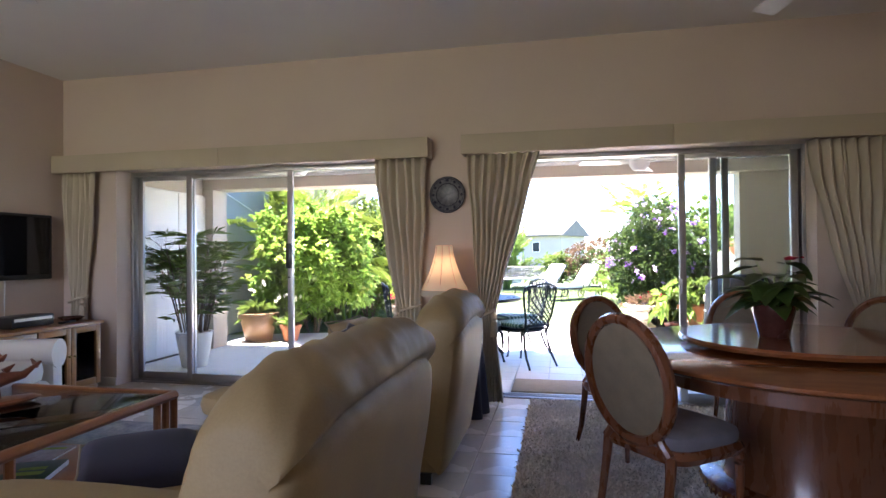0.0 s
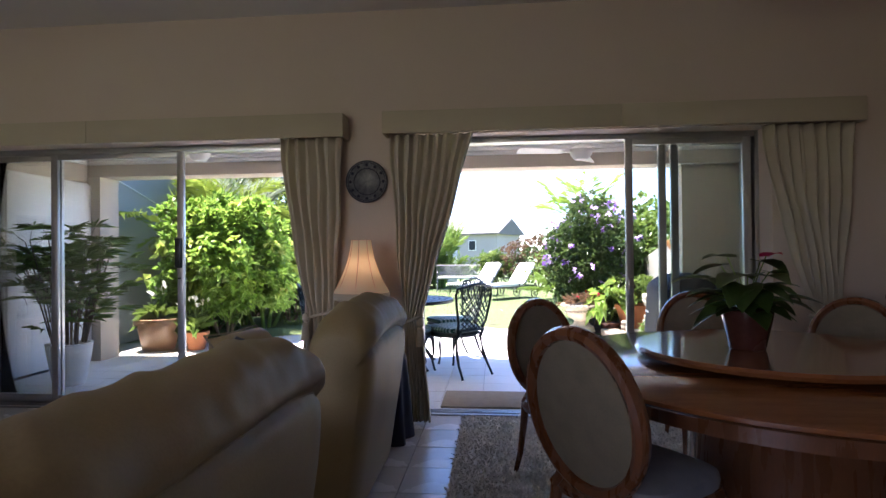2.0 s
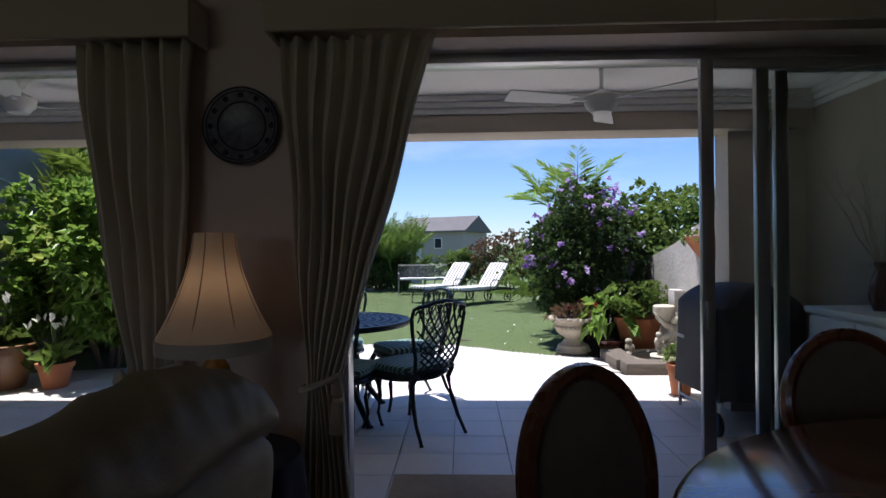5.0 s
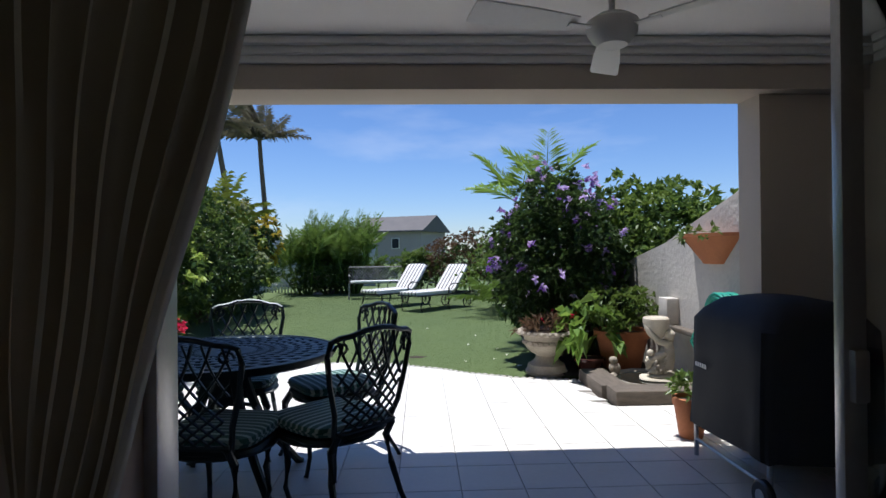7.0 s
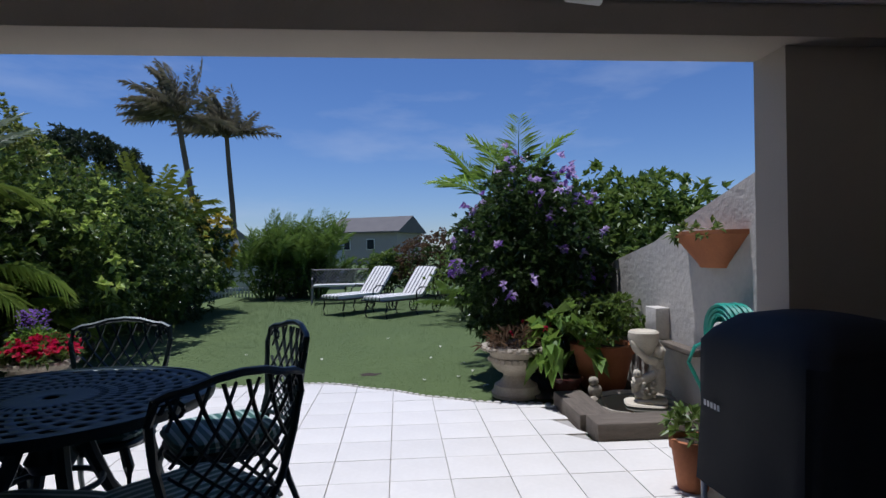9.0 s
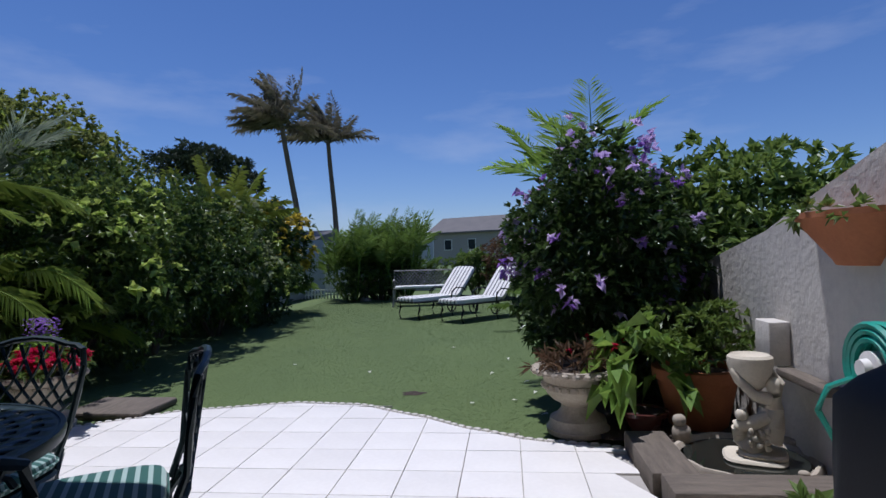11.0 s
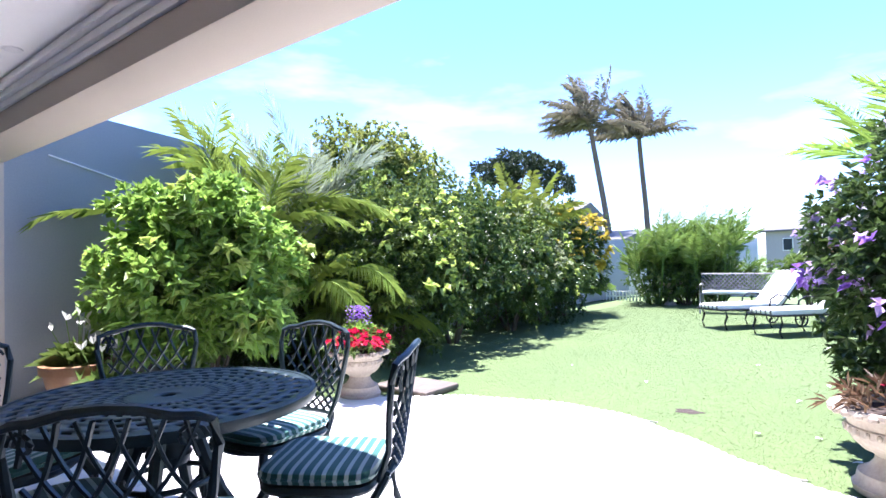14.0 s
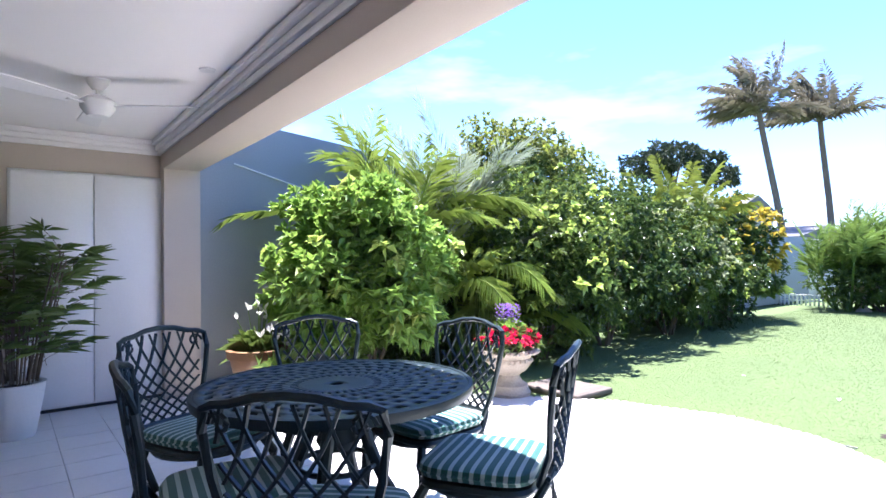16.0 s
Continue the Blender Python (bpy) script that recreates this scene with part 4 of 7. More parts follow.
# garden figure that carries a bowl on its raised arms, in one plain mesh
bm = puff(bmesh.new(), (-0.02, 0, 0.018), (0.34, 0.28, 0.036), 0.5, 18, 6, wob=0.12)
puff(bm, (0.02, 0, 0.05), (0.26, 0.22, 0.04), 0.5, 16, 6, wob=0.12)
tube(bm, [(-0.06, -0.01, 0.06), (-0.03, 0, 0.11), (0.02, 0, 0.17), (0.05, 0, 0.24), (0.06, 0.01, 0.31)], [0.085, 0.085, 0.075, 0.064, 0.055], 12)
tube(bm, [(0.05, -0.03, 0.13), (0.075, -0.02, 0.21), (0.08, 0.0, 0.31), (0.07, 0.0, 0.38)], [0.07, 0.062, 0.055, 0.05], 12)
tube(bm, [(-0.10, -0.04, 0.16), (-0.105, -0.05, 0.205), (-0.02, -0.055, 0.235), (0.05, -0.04, 0.27)], [0.036, 0.04, 0.04, 0.036], 10)
tube(bm, [(-0.10, -0.04, 0.20), (-0.09, -0.02, 0.13), (-0.05, 0.0, 0.08)], [0.04, 0.045, 0.05], 10)
puff(bm, (-0.085, -0.06, 0.275), (0.07, 0.07, 0.07), 0.9, 12, 8)
tube(bm, [(0.06, -0.02, 0.37), (-0.01, -0.05, 0.385), (-0.06, -0.06, 0.44), (-0.10, -0.05, 0.50), (-0.135, -0.04, 0.53)], [0.04, 0.032, 0.027, 0.022, 0.016], 10)
puff(bm, (0.085, -0.01, 0.445), (0.085, 0.09, 0.10), 0.9, 14, 9, wob=0.08)
tube(bm, [(0.09, 0.02, 0.37), (0.12, 0.05, 0.45), (0.07, 0.05, 0.52)], [0.034, 0.028, 0.02], 10)
for k in range(14):
    a = k * 2.4
    puff(bm, (0.0 + 0.045 * math.cos(a), -0.085 + 0.01 * math.sin(a), 0.10 + 0.008 * k), (0.035, 0.035, 0.035), 0.9, 7, 5)
lathe(bm, [(0.0, 0.40), (0.05, 0.405), (0.085, 0.44), (0.11, 0.50), (0.125, 0.56), (0.122, 0.60), (0.105, 0.615), (0.09, 0.60), (0, 0.585)], 22, (-0.03, 0.03, 0))
CREAM_STONE = mat("cream_cast_stone", (0.62, 0.56, 0.44), (0.46, 0.41, 0.32), 0.85, 0, 6, 70, 0.3, 0.004)
solo("statue", bm, CREAM_STONE, "weathered cream stone garden statue in the pond", "statue", pose(3.25, 8.70, 0.075, 0, 0, -20) @ Matrix.Scale(0.93, 4))
rnd = random.Random(5)
for i in range(7):
    a = rnd.uniform(-1.2, 1.0)
    bm = puff(bmesh.new(), (0, 0, 0), (0.055, 0.045, 0.035), 0.8, 10, 7, wob=0.2)
    solo("pebble", bm, STONE, "pale rounded stone on the pond rim", "stone", pose(3.19 + 0.36 * math.cos(a), 8.74 + 0.36 * math.sin(a), 0.115, 0, 0, rnd.uniform(0, 360)), group="pond stones")


def frog():
    bm = puff(bmesh.new(), (0, 0, 0.06), (0.11, 0.10, 0.12), 0.8, 12, 8, wob=0.1)
    puff(bm, (-0.01, 0, 0.14), (0.08, 0.08, 0.07), 0.85, 10, 7)
    return bm


solo("frog_statue", frog(), STONE, "small stone frog ornament beside the pond", "ornament", pose(2.93, 8.98, 0.07))

# wall planter, box, shelf and hose
bm = bmesh.new()
prof = [(0.10, 0.0), (0.12, 0.03), (0.17, 0.09), (0.23, 0.16), (0.275, 0.215), (0.285, 0.222), (0.285, 0.25), (0.265, 0.25), (0.25, 0.20), (0.0, 0.20)]
lathe(bm, prof, 32, (0, 0, 0), 0.75, 1.35)
bmesh.ops.bisect_plane(bm, geom=bm.verts[:] + bm.edges[:] + bm.faces[:], plane_co=(0, 0, 0), plane_no=(1, 0, 0), clear_outer=True)
wp = thing("wall_planter", "half-round terracotta planter fixed to the garden wall", "planter", pose(3.518, 8.22, 1.14))
part("bowl", bm, TERRACOTTA, wp)
b, ax = whorls(46, (0.12, 0.32, 0.05), 41, 5)
sel = b[:, 0] < 0.02
leaf_cloud("plant", wp, L_MID, (b + np.array([-0.12, 0, 0.24]))[sel], ax[sel], 0.06, 0.026, 41)["kind"] = "stuff"
solo("meter_box", B(3.40, 3.518, 8.88, 9.07, 0.55, 0.80, 0.01), PLASTER, "grey plastered box on the garden wall", "box")
solo("wall_ledge", B(3.42, 3.518, 8.36, 8.86, 0.50, 0.545, 0.008), SLEEPER, "short wooden ledge on the garden wall", "shelf")
t = thing("hose_reel", "green hose wound on a wall reel", "hose reel", pose(3.40, 7.80, 0.76) @ Matrix.Scale(1.1, 4))
bm = bmesh.new()
for i in range(5):
    for r in (0.10, 0.128, 0.152):
        ring = [(-0.09 + 0.03 * i, r * (1 + 0.03 * math.sin(i * 2.1)) * math.cos(a), r * math.sin(a) + 0.004 * math.sin(i * 3)) for a in (2 * math.pi * k / 24 for k in range(25))]
        part("hose_coil", tube(bmesh.new(), ring, 0.012, 5, up=(1, 0, 0), caps=False), HOSE, t)
part("loose_end", tube(bmesh.new(), [(-0.08, 0.1, -0.05), (-0.15, 0.16, -0.1), (-0.17, 0.2, -0.2), (-0.1, 0.19, -0.35), (-0.05, 0.16, -0.6), (-0.02, 0.14, -0.85)], 0.012, 6), HOSE, t)
hub = Matrix.Rotation(radians(90), 4, "Y")
bm = lathe(bmesh.new(), [(0, -0.13), (0.03, -0.13), (0.035, -0.105), (0.06, -0.10), (0.06, 0.06), (0.08, 0.06), (0.08, 0.075), (0, 0.075)], 28)
bm.transform(hub)
part("drum", bm, POT_WHITE, t)
part("bracket", B(0.07, 0.09, -0.03, 0.03, -0.12, 0.12, 0.004), WHITE, t)

# urns and pots
def urn(name, loc, r, z, label):
    t = thing(name, label, "urn", pose(*loc))
    part("pedestal", lathe(bmesh.new(), [(0, 0), (r * 0.74, 0), (r * 0.76, 0.035), (r * 0.70, 0.05), (r * 0.66, 0.10), (r * 0.50, 0.125), (r * 0.40, 0.16), (r * 0.38, 0.19), (r * 0.48, 0.215), (0, 0.22)], 28), STONE, t)
    bm = bmesh.new()
    prof = [(r * 0.40, 0.205), (r * 0.58, 0.225), (r * 0.72, 0.265), (r * 0.78, 0.30), (r * 0.82, 0.305), (r * 0.82, 0.345), (r * 0.79, 0.35), (r * 0.83, z - 0.05), (r * 0.98, z - 0.035), (r * 1.04, z - 0.02), (r * 1.03, z), (r * 0.9, z), (r * 0.80, z - 0.05), (0, z - 0.05)]
    lathe(bm, prof, 36)
    part("bowl", bm, STONE, t)
    bm = bmesh.new()
    for k in range(26):
        a = 2 * math.pi * k / 26
        puff(bm, (r * 1.03 * math.cos(a), r * 1.03 * math.sin(a), z - 0.022), (0.05, 0.05, 0.04), 0.9, 7, 5)
        puff(bm, (r * 0.82 * math.cos(a), r * 0.82 * math.sin(a), 0.325), (0.03, 0.03, 0.035), 0.9, 6, 5)
    part("beading", bm, STONE, t)["kind"] = "stuff"
    part("soil", lathe(bmesh.new(), [(0, z - 0.03), (r * 0.88, z - 0.035)], 24), SOIL, t)
    return t


u = urn("urn", (2.38, 9.45, -0.005), 0.285, 0.45, "weathered stone urn with dry stems on the lawn edge")
b, ax = whorls(70, (0.24, 0.24, 0.09), 51, 4, low=-0.1)
leaf_cloud("plant", u, L_RED, b + np.array([0, 0, 0.47]), ax, 0.10, 0.02, 51)
b, ax = whorls(6, (0.2, 0.2, 0.1), 52, 7, low=0.1)
leaf_cloud("blossom", u, F_RED, b + np.array([0.12, 0.05, 0.53]), ax, 0.04, 0.03, 52)
u = urn("flower_urn", (-1.61, 9.42, -0.005), 0.26, 0.43, "stone urn full of red flowers and purple salvia")
b, ax = whorls(150, (0.24, 0.24, 0.10), 53, 6, low=-0.2)
leaf_cloud("foliage", u, L_MID, b + np.array([0, 0, 0.48]), ax, 0.07, 0.04, 53)
b, ax = whorls(110, (0.26, 0.26, 0.10), 54, 6, low=0.0)
leaf_cloud("blossom", u, F_RED, b + np.array([0.06, -0.02, 0.50]), ax, 0.05, 0.045, 54)
b, ax = whorls(70, (0.12, 0.12, 0.11), 58, 6, low=-0.2)
leaf_cloud("herb", u, L_BRIGHT, b + np.array([-0.1, 0.1, 0.56]), ax, 0.07, 0.035, 58)
rng = np.random.default_rng(55)
pts, wy = [], []
for k in range(16):
    x, y = rng.uniform(-0.18, 0.0), rng.uniform(0.02, 0.18)
    for j in range(16):
        a = j * 2.4
        pts.append((x + 0.01 * math.cos(a), y + 0.01 * math.sin(a), 0.62 + 0.014 * j)); wy.append((math.cos(a), math.sin(a), 0.5))
leaf_cloud("salvia", u, F_PURPLE, pts, wy, 0.028, 0.02, 55)
solo("stepping_slab", B(-1.75, -1.05, 9.72, 10.25, -0.03, 0.03, 0.02), SLEEPER, "flat dark slab under the flower urn", "slab")


def flowerpot(name, loc, r, h, label, material=TERRACOTTA, rim=True):
    t = thing(name, label, "flowerpot", pose(*loc))
    prof = [(0, 0), (r * 0.66, 0), (r * 0.70, 0.01), (r * 0.96, h * 0.80)] + ([(r * 1.06, h * 0.81), (r * 1.08, h * 0.99)] if rim else [(r, h * 0.98)]) + [(r * 1.04, h), (r * 0.9, h), (r * 0.86, h * 0.88), (0, h * 0.88)]
    part("pot", lathe(bmesh.new(), prof, 28), material, t)
    part("soil", lathe(bmesh.new(), [(0, h * 0.90), (r * 0.86, h * 0.90)], 20), SOIL, t)
    return t


p = flowerpot("flowerpot", (3.19, 9.50, 0.03), 0.27, 0.40, "large terracotta pot with a leafy plant in the raised bed")
b, ax = whorls(330, (0.38, 0.36, 0.24), 61, 6, low=-0.4)
leaf_cloud("plant", p, L_MID, b + np.array([0, 0, 0.58]), ax, 0.07, 0.03, 61)
p = flowerpot("flowerpot", (2.80, 9.36, 0.02), 0.15, 0.15, "low dark pot with big drooping leaves in the raised bed", GLAZE)
b, ax = whorls(46, (0.27, 0.27, 0.24), 62, 3, low=-0.3)
leaf_cloud("plant", p, L_BRIGHT, b + np.array([-0.02, -0.02, 0.40]), ax, 0.17, 0.11, 62, droop=0.6)
p = flowerpot("flowerpot", (2.90, 7.40, 0), 0.11, 0.27, "slim terracotta pot beside the covered barbecue", rim=True)
b, ax = whorls(30, (0.11, 0.11, 0.09), 63, 5)
leaf_cloud("plant", p, L_MID, b + np.array([0, 0, 0.31]), ax, 0.07, 0.035, 63)


def lily(p, z, r, n, seed):
    """Broad upright leaves and white hooded flowers."""
    b, ax = whorls(n, (r, r, r * 0.8), seed, 3, low=0.0)
    leaf_cloud("plant", p, L_MID, b * 0.35 + np.array([0, 0, z]), ax + np.array([0, 0, 0.5]), 0.30, 0.10, seed, droop=0.35)
    rng = np.random.default_rng(seed)
    pts = rng.normal(0, r * 0.6, (9, 3)) * np.array([1, 1, 0.4]) + np.array([0, 0, z + 0.36])
    leaf_cloud("blossom", p, F_WHITE, np.repeat(pts, 2, 0), rng.normal(0, 0.4, (18, 3)) + np.array([0, 0, 1.0]), 0.09, 0.045, seed)
    bm = bmesh.new()
    for q in pts:
        tube(bm, [(0, 0, z - 0.03), (q[0] * 0.6, q[1] * 0.6, z + 0.15), tuple(q)], 0.004, 4)
    part("stalk", bm, L_PALM, p)


BROWN_POT = mat("brown_glazed_terracotta", (0.27, 0.145, 0.07), (0.18, 0.09, 0.042), 0.4, 0, 5, 60, 0.2, 0.003)
p = flowerpot("flowerpot", (-3.36, 7.66, 0), 0.28, 0.42, "wide brown terracotta pot with a peace lily", BROWN_POT)
lily(p, 0.40, 0.26, 26, 71)
p = flowerpot("flowerpot", (-2.86, 7.70, 0), 0.15, 0.24, "small terracotta pot with a pale lily")
lily(p, 0.24, 0.16, 12, 72)
p = flowerpot("palm_pot", (-3.06, 5.72, 0), 0.20, 0.40, "tall white pot with a lady palm", POT_WHITE, False)
rnd = random.Random(8)
pts, wy = [], []
bm = bmesh.new()
for i in range(36):
    a, rr, h = i * 2.4, 0.03 + 0.13 * rnd.random(), rnd.uniform(0.30, 1.02)
    lean = Vector((math.cos(a), math.sin(a), 0)) * rnd.uniform(0.1, 0.3)
    foot = Vector((rr * math.cos(a), rr * math.sin(a), 0.40))
    top = foot + lean * h + Vector((0, 0, h))
    tube(bm, [foot, foot.lerp(top, 0.5) - lean * 0.06, top], [0.008, 0.007, 0.005], 5)
    for s in range(4):
        aa = rnd.uniform(0, 6.28)
        w = Vector((math.cos(aa), math.sin(aa), rnd.uniform(0.25, 0.9))).normalized()
        st = top - Vector((0, 0, 0.09 * s))
        e = st + w * rnd.uniform(0.16, 0.28)
        tube(bm, [st, st.lerp(e, 0.5) + Vector((0, 0, 0.02)), e], 0.003, 3)
        sd = w.cross(Vector((0, 0, 1))).normalized()
        for q in range(7):
            f = -1.25 + 2.5 * q / 6
            pts.append(e); wy.append(w * math.cos(f) + sd * math.sin(f) + Vector((0, 0, -0.05)))
part("cane", bm, BARK, p)
leaf_cloud("plant", p, L_MID, pts, wy, 0.21, 0.030, 73, droop=0.16)

# ---- patio cupboard ----
t = thing("cupboard", "built-in white cupboard with two tall doors in the patio wall", "cupboard")
part("cupboard_frame", B(PX0 + 0.001, PX0 + 0.02, 5.68, 6.92, 0.03, 2.10, 0.003), WHITE, t)
for a, b in ((5.70, 6.295), (6.305, 6.90)):
    d = part("door", B(PX0 + 0.022, PX0 + 0.045, a, b, 0.05, 2.08, 0.003), WHITE, t)
part("plinth", B(PX0 + 0.001, PX0 + 0.018, 5.68, 6.92, 0.001, 0.028), BLACK, t)

# ---- cast metal patio set ----
def lattice_curves(w0, w1, z0, z1, n):
    """Crossing bowed bars of a basket-weave back, inside a tapering outline."""
    out = []
    for sg in (-1, 1):
        for i in range(n):
            s = -1.9 + 3.8 * (i + 0.5) / n
            line = []
            for k in range(17):
                u = k / 16
                x = s + sg * (1.9 * (u - 0.5) + 0.42 * math.sin(math.pi * u))
                line.append((x, u))
            seg = [(x, u) for x, u in line if abs(x) <= 1.0]
            if len(seg) > 2:
                out.append([((w0 + (w1 - w0) * u) * x, z0 + (z1 - z0) * u) for x, u in seg])
    return out


def patio_chair():
    c = thing("patio_chair", "dark green cast metal chair with a lattice back and striped cushion", "chair", pose(0, 0, -50), group="chairs round the patio table")
    back = lambda x, z: Vector((x, -0.235 - 0.16 * max(0, z - 0.40) - 0.05 * (1 - (x / 0.27) ** 2) * (1 if z > 0.45 else 0), z))
    outline = [(-0.16, 0.44), (-0.19, 0.56), (-0.225, 0.70), (-0.245, 0.82), (-0.235, 0.885), (-0.20, 0.90), (-0.15, 0.905), (-0.08, 0.925), (0, 0.932), (0.08, 0.925), (0.15, 0.905), (0.20, 0.90), (0.235, 0.885), (0.245, 0.82), (0.225, 0.70), (0.19, 0.56), (0.16, 0.44)]
    bm = tube(bmesh.new(), [back(x, z) for x, z in outline], 0.0135, 7)
    tube(bm, [back(x, 0.47) for x in (-0.17, -0.08, 0, 0.08, 0.17)], 0.011, 6)
    part("back_frame", bm, IRON, c)
    bm = bmesh.new()
    for crv in lattice_curves(0.165, 0.225, 0.475, 0.905, 11):
        tube(bm, [back(x, z) for x, z in crv], 0.0085, 5, 0.7, caps=False)
    part("lattice", bm, IRON, c)
    for s in (-1, 1):
        bm = bmesh.new()
        sp = [(s * (0.185 + 0.036 * (1 - k / 14) * math.cos(k * 0.62)), 0.848 + 0.036 * (1 - k / 14) * math.sin(k * 0.62)) for k in range(13)]
        tube(bm, [back(x, z) for x, z in sp], 0.007, 5)
        part("scroll", bm, IRON, c)
    bm = puff(bmesh.new(), (0, 0.0, 0.415), (0.47, 0.46, 0.045), 0.45, 28, 8)
    tube(bm, [(0.235 * math.cos(a), 0.23 * math.sin(a), 0.40) for a in (2 * math.pi * k / 28 for k in range(29))], 0.014, 6, caps=False)
    part("seat", bm, IRON, c)
    bm = puff(bmesh.new(), (0, 0.0, 0.463), (0.46, 0.46, 0.065), 0.42, 28, 10, wob=0.02)
    cu = part("cushion", bm, CUSHION, c, "green and white striped seat cushion")
    part("piping", tube(bmesh.new(), [(0.232 * math.copysign(abs(math.cos(a)) ** 0.42, math.cos(a)), 0.232 * math.copysign(abs(math.sin(a)) ** 0.42, math.sin(a)), 0.463) for a in (2 * math.pi * k / 40 for k in range(41))], 0.005, 5, caps=False), CUSHION, cu)
    for s in (-1, 1):
        bm = tube(bmesh.new(), [(s * 0.17, 0.185, 0.41), (s * 0.205, 0.225, 0.33), (s * 0.21, 0.235, 0.22), (s * 0.20, 0.225, 0.10), (s * 0.215, 0.25, 0.015), (s * 0.218, 0.258, 0.0)], [0.022, 0.024, 0.018, 0.013, 0.012, 0.016], 7)
        part("leg", bm, IRON, c)
        bm = tube(bmesh.new(), [back(s * 0.16, 0.46), (s * 0.165, -0.225, 0.38), (s * 0.18, -0.245, 0.25), (s * 0.195, -0.29, 0.12), (s * 0.205, -0.35, 0.015), (s * 0.207, -0.355, 0.0)], [0.016, 0.019, 0.016, 0.013, 0.012, 0.015], 7)
        part("leg", bm, IRON, c)
    return c


chair = patio_chair()
def place_chair(x, y, tx, ty):
    """Puts the middle of the chair's back at x, y, facing tx, ty."""
    a = math.atan2(ty - y, tx - x) - math.pi / 2
    d = Vector((tx - x, ty - y, 0)).normalized() * 0.27
    return pose(x + d.x, y + d.y, 0, 0, 0, math.degrees(a))


TC = (0.02, 6.80)
SEATS = [(0.83, 6.28, 0.11, 6.97), (0.76, 7.34, -0.09, 6.80), (-0.12, 7.62, 0.0, 6.6), (-0.86, 7.13, 0.07, 6.78), (-0.89, 6.34, 0.0, 6.72), (0.13, 6.05, 0.25, 6.8)]
chair.matrix_world = place_chair(*SEATS[0])
for s in SEATS[1:]:
    copy_thing(chair, place_chair(*s))

pt = thing("patio_table", "round dark green cast metal table with pierced top", "table", pose(TC[0], TC[1], 0))
bm = bmesh.new()
R, NR, NA = 0.575, 15, 72
radii = [0.03] + [0.06 + (R - 0.075) * k / NR for k in range(NR + 1)] + [R]
ringv = [[bm.verts.new((r * math.cos(2 * math.pi * (k + 0.5 * (j % 2)) / NA), r * math.sin(2 * math.pi * (k + 0.5 * (j % 2)) / NA), 0.735)) for k in range(NA)] for j, r in enumerate(radii)]
for j in range(len(radii) - 1):
    for k in range(NA):
        hole = 1 < j < NR and j % 2 == 0 and k % 2 == (j // 2) % 2 and radii[j] > 0.14
        if not hole:
            bm.faces.new((ringv[j][k], ringv[j][(k + 1) % NA], ringv[j + 1][(k + 1) % NA], ringv[j + 1][k]))
top = part("tabletop", bm, IRON, pt)
m = top.modifiers.new("thick", "SOLIDIFY"); m.thickness = 0.012
bm = lathe(bmesh.new(), [(R - 0.005, 0.70), (R + 0.008, 0.70), (R + 0.014, 0.72), (R + 0.01, 0.738), (R - 0.005, 0.738), (R - 0.005, 0.70)], 72)
part("rim", bm, IRON, pt)
part("hub", lathe(bmesh.new(), [(0, 0.46), (0.07, 0.46), (0.09, 0.5), (0.06, 0.56), (0.08, 0.69), (0.12, 0.72), (0, 0.72)], 20), IRON, pt)
for k in range(4):
    a = math.pi / 4 + k * math.pi / 2
    pr = [(0.05, 0.70), (0.10, 0.60), (0.14, 0.48), (0.20, 0.34), (0.30, 0.19), (0.41, 0.06), (0.45, 0.012), (0.47, 0.0)]
    part("leg", tube(bmesh.new(), [(r * math.cos(a), r * math.sin(a), z) for r, z in pr], [0.03, 0.03, 0.028, 0.026, 0.024, 0.022, 0.022, 0.026], 8), IRON, pt)
part("ring", tube(bmesh.new(), [(0.17 * math.cos(a), 0.17 * math.sin(a), 0.40) for a in (2 * math.pi * k / 24 for k in range(25))], 0.012, 6, caps=False), IRON, pt)

# ---- ceiling fans ----
def ceiling_fan(x, y, z, zc, rz, label, blades=3):
    f = thing("ceiling_fan", label, "ceiling fan", pose(x, y, 0, 0, 0, rz), group="ceiling fans")
    part("canopy", lathe(bmesh.new(), [(0, zc - 0.07), (0.03, zc - 0.07), (0.065, zc - 0.02), (0.07, zc), (0, zc)], 20), WHITE, f)
    part("rod", tube(bmesh.new(), [(0, 0, zc - 0.06), (0, 0, z + 0.05)], 0.013, 8), WHITE, f)
    part("motor", lathe(bmesh.new(), [(0, z - 0.075), (0.06, z - 0.07), (0.085, z - 0.04), (0.10, z - 0.02), (0.105, z + 0.025), (0.07, z + 0.05), (0.02, z + 0.07), (0, z + 0.07)], 28), WHITE, f)
    for k in range(blades):
        q = Matrix.Rotation(2 * math.pi * k / blades, 4, "Z")
        bm = bmesh.new()
        pts = [(0.17, 0.045), (0.35, 0.06), (0.58, 0.068), (0.61, 0.06), (0.61, -0.06), (0.58, -0.068), (0.35, -0.06), (0.17, -0.045)]
        lo = [bm.verts.new((px, py, z + py * 0.22)) for px, py in pts]
        hi = [bm.verts.new((px, py, z + 0.006 + py * 0.22)) for px, py in pts]
        bm.faces.new(lo[::-1]); bm.faces.new(hi)
        for i in range(8):
            bm.faces.new((lo[i], lo[(i + 1) % 8], hi[(i + 1) % 8], hi[i]))
        bm.transform(q)
        bl = part("blade", bm, WHITE, f)
        bm = box(bmesh.new(), 0.09, 0.20, -0.018, 0.018, z - 0.006, z + 0.0, 0.002)
        bm.transform(q)
        part("blade_arm", bm, WHITE, bl)
    return f


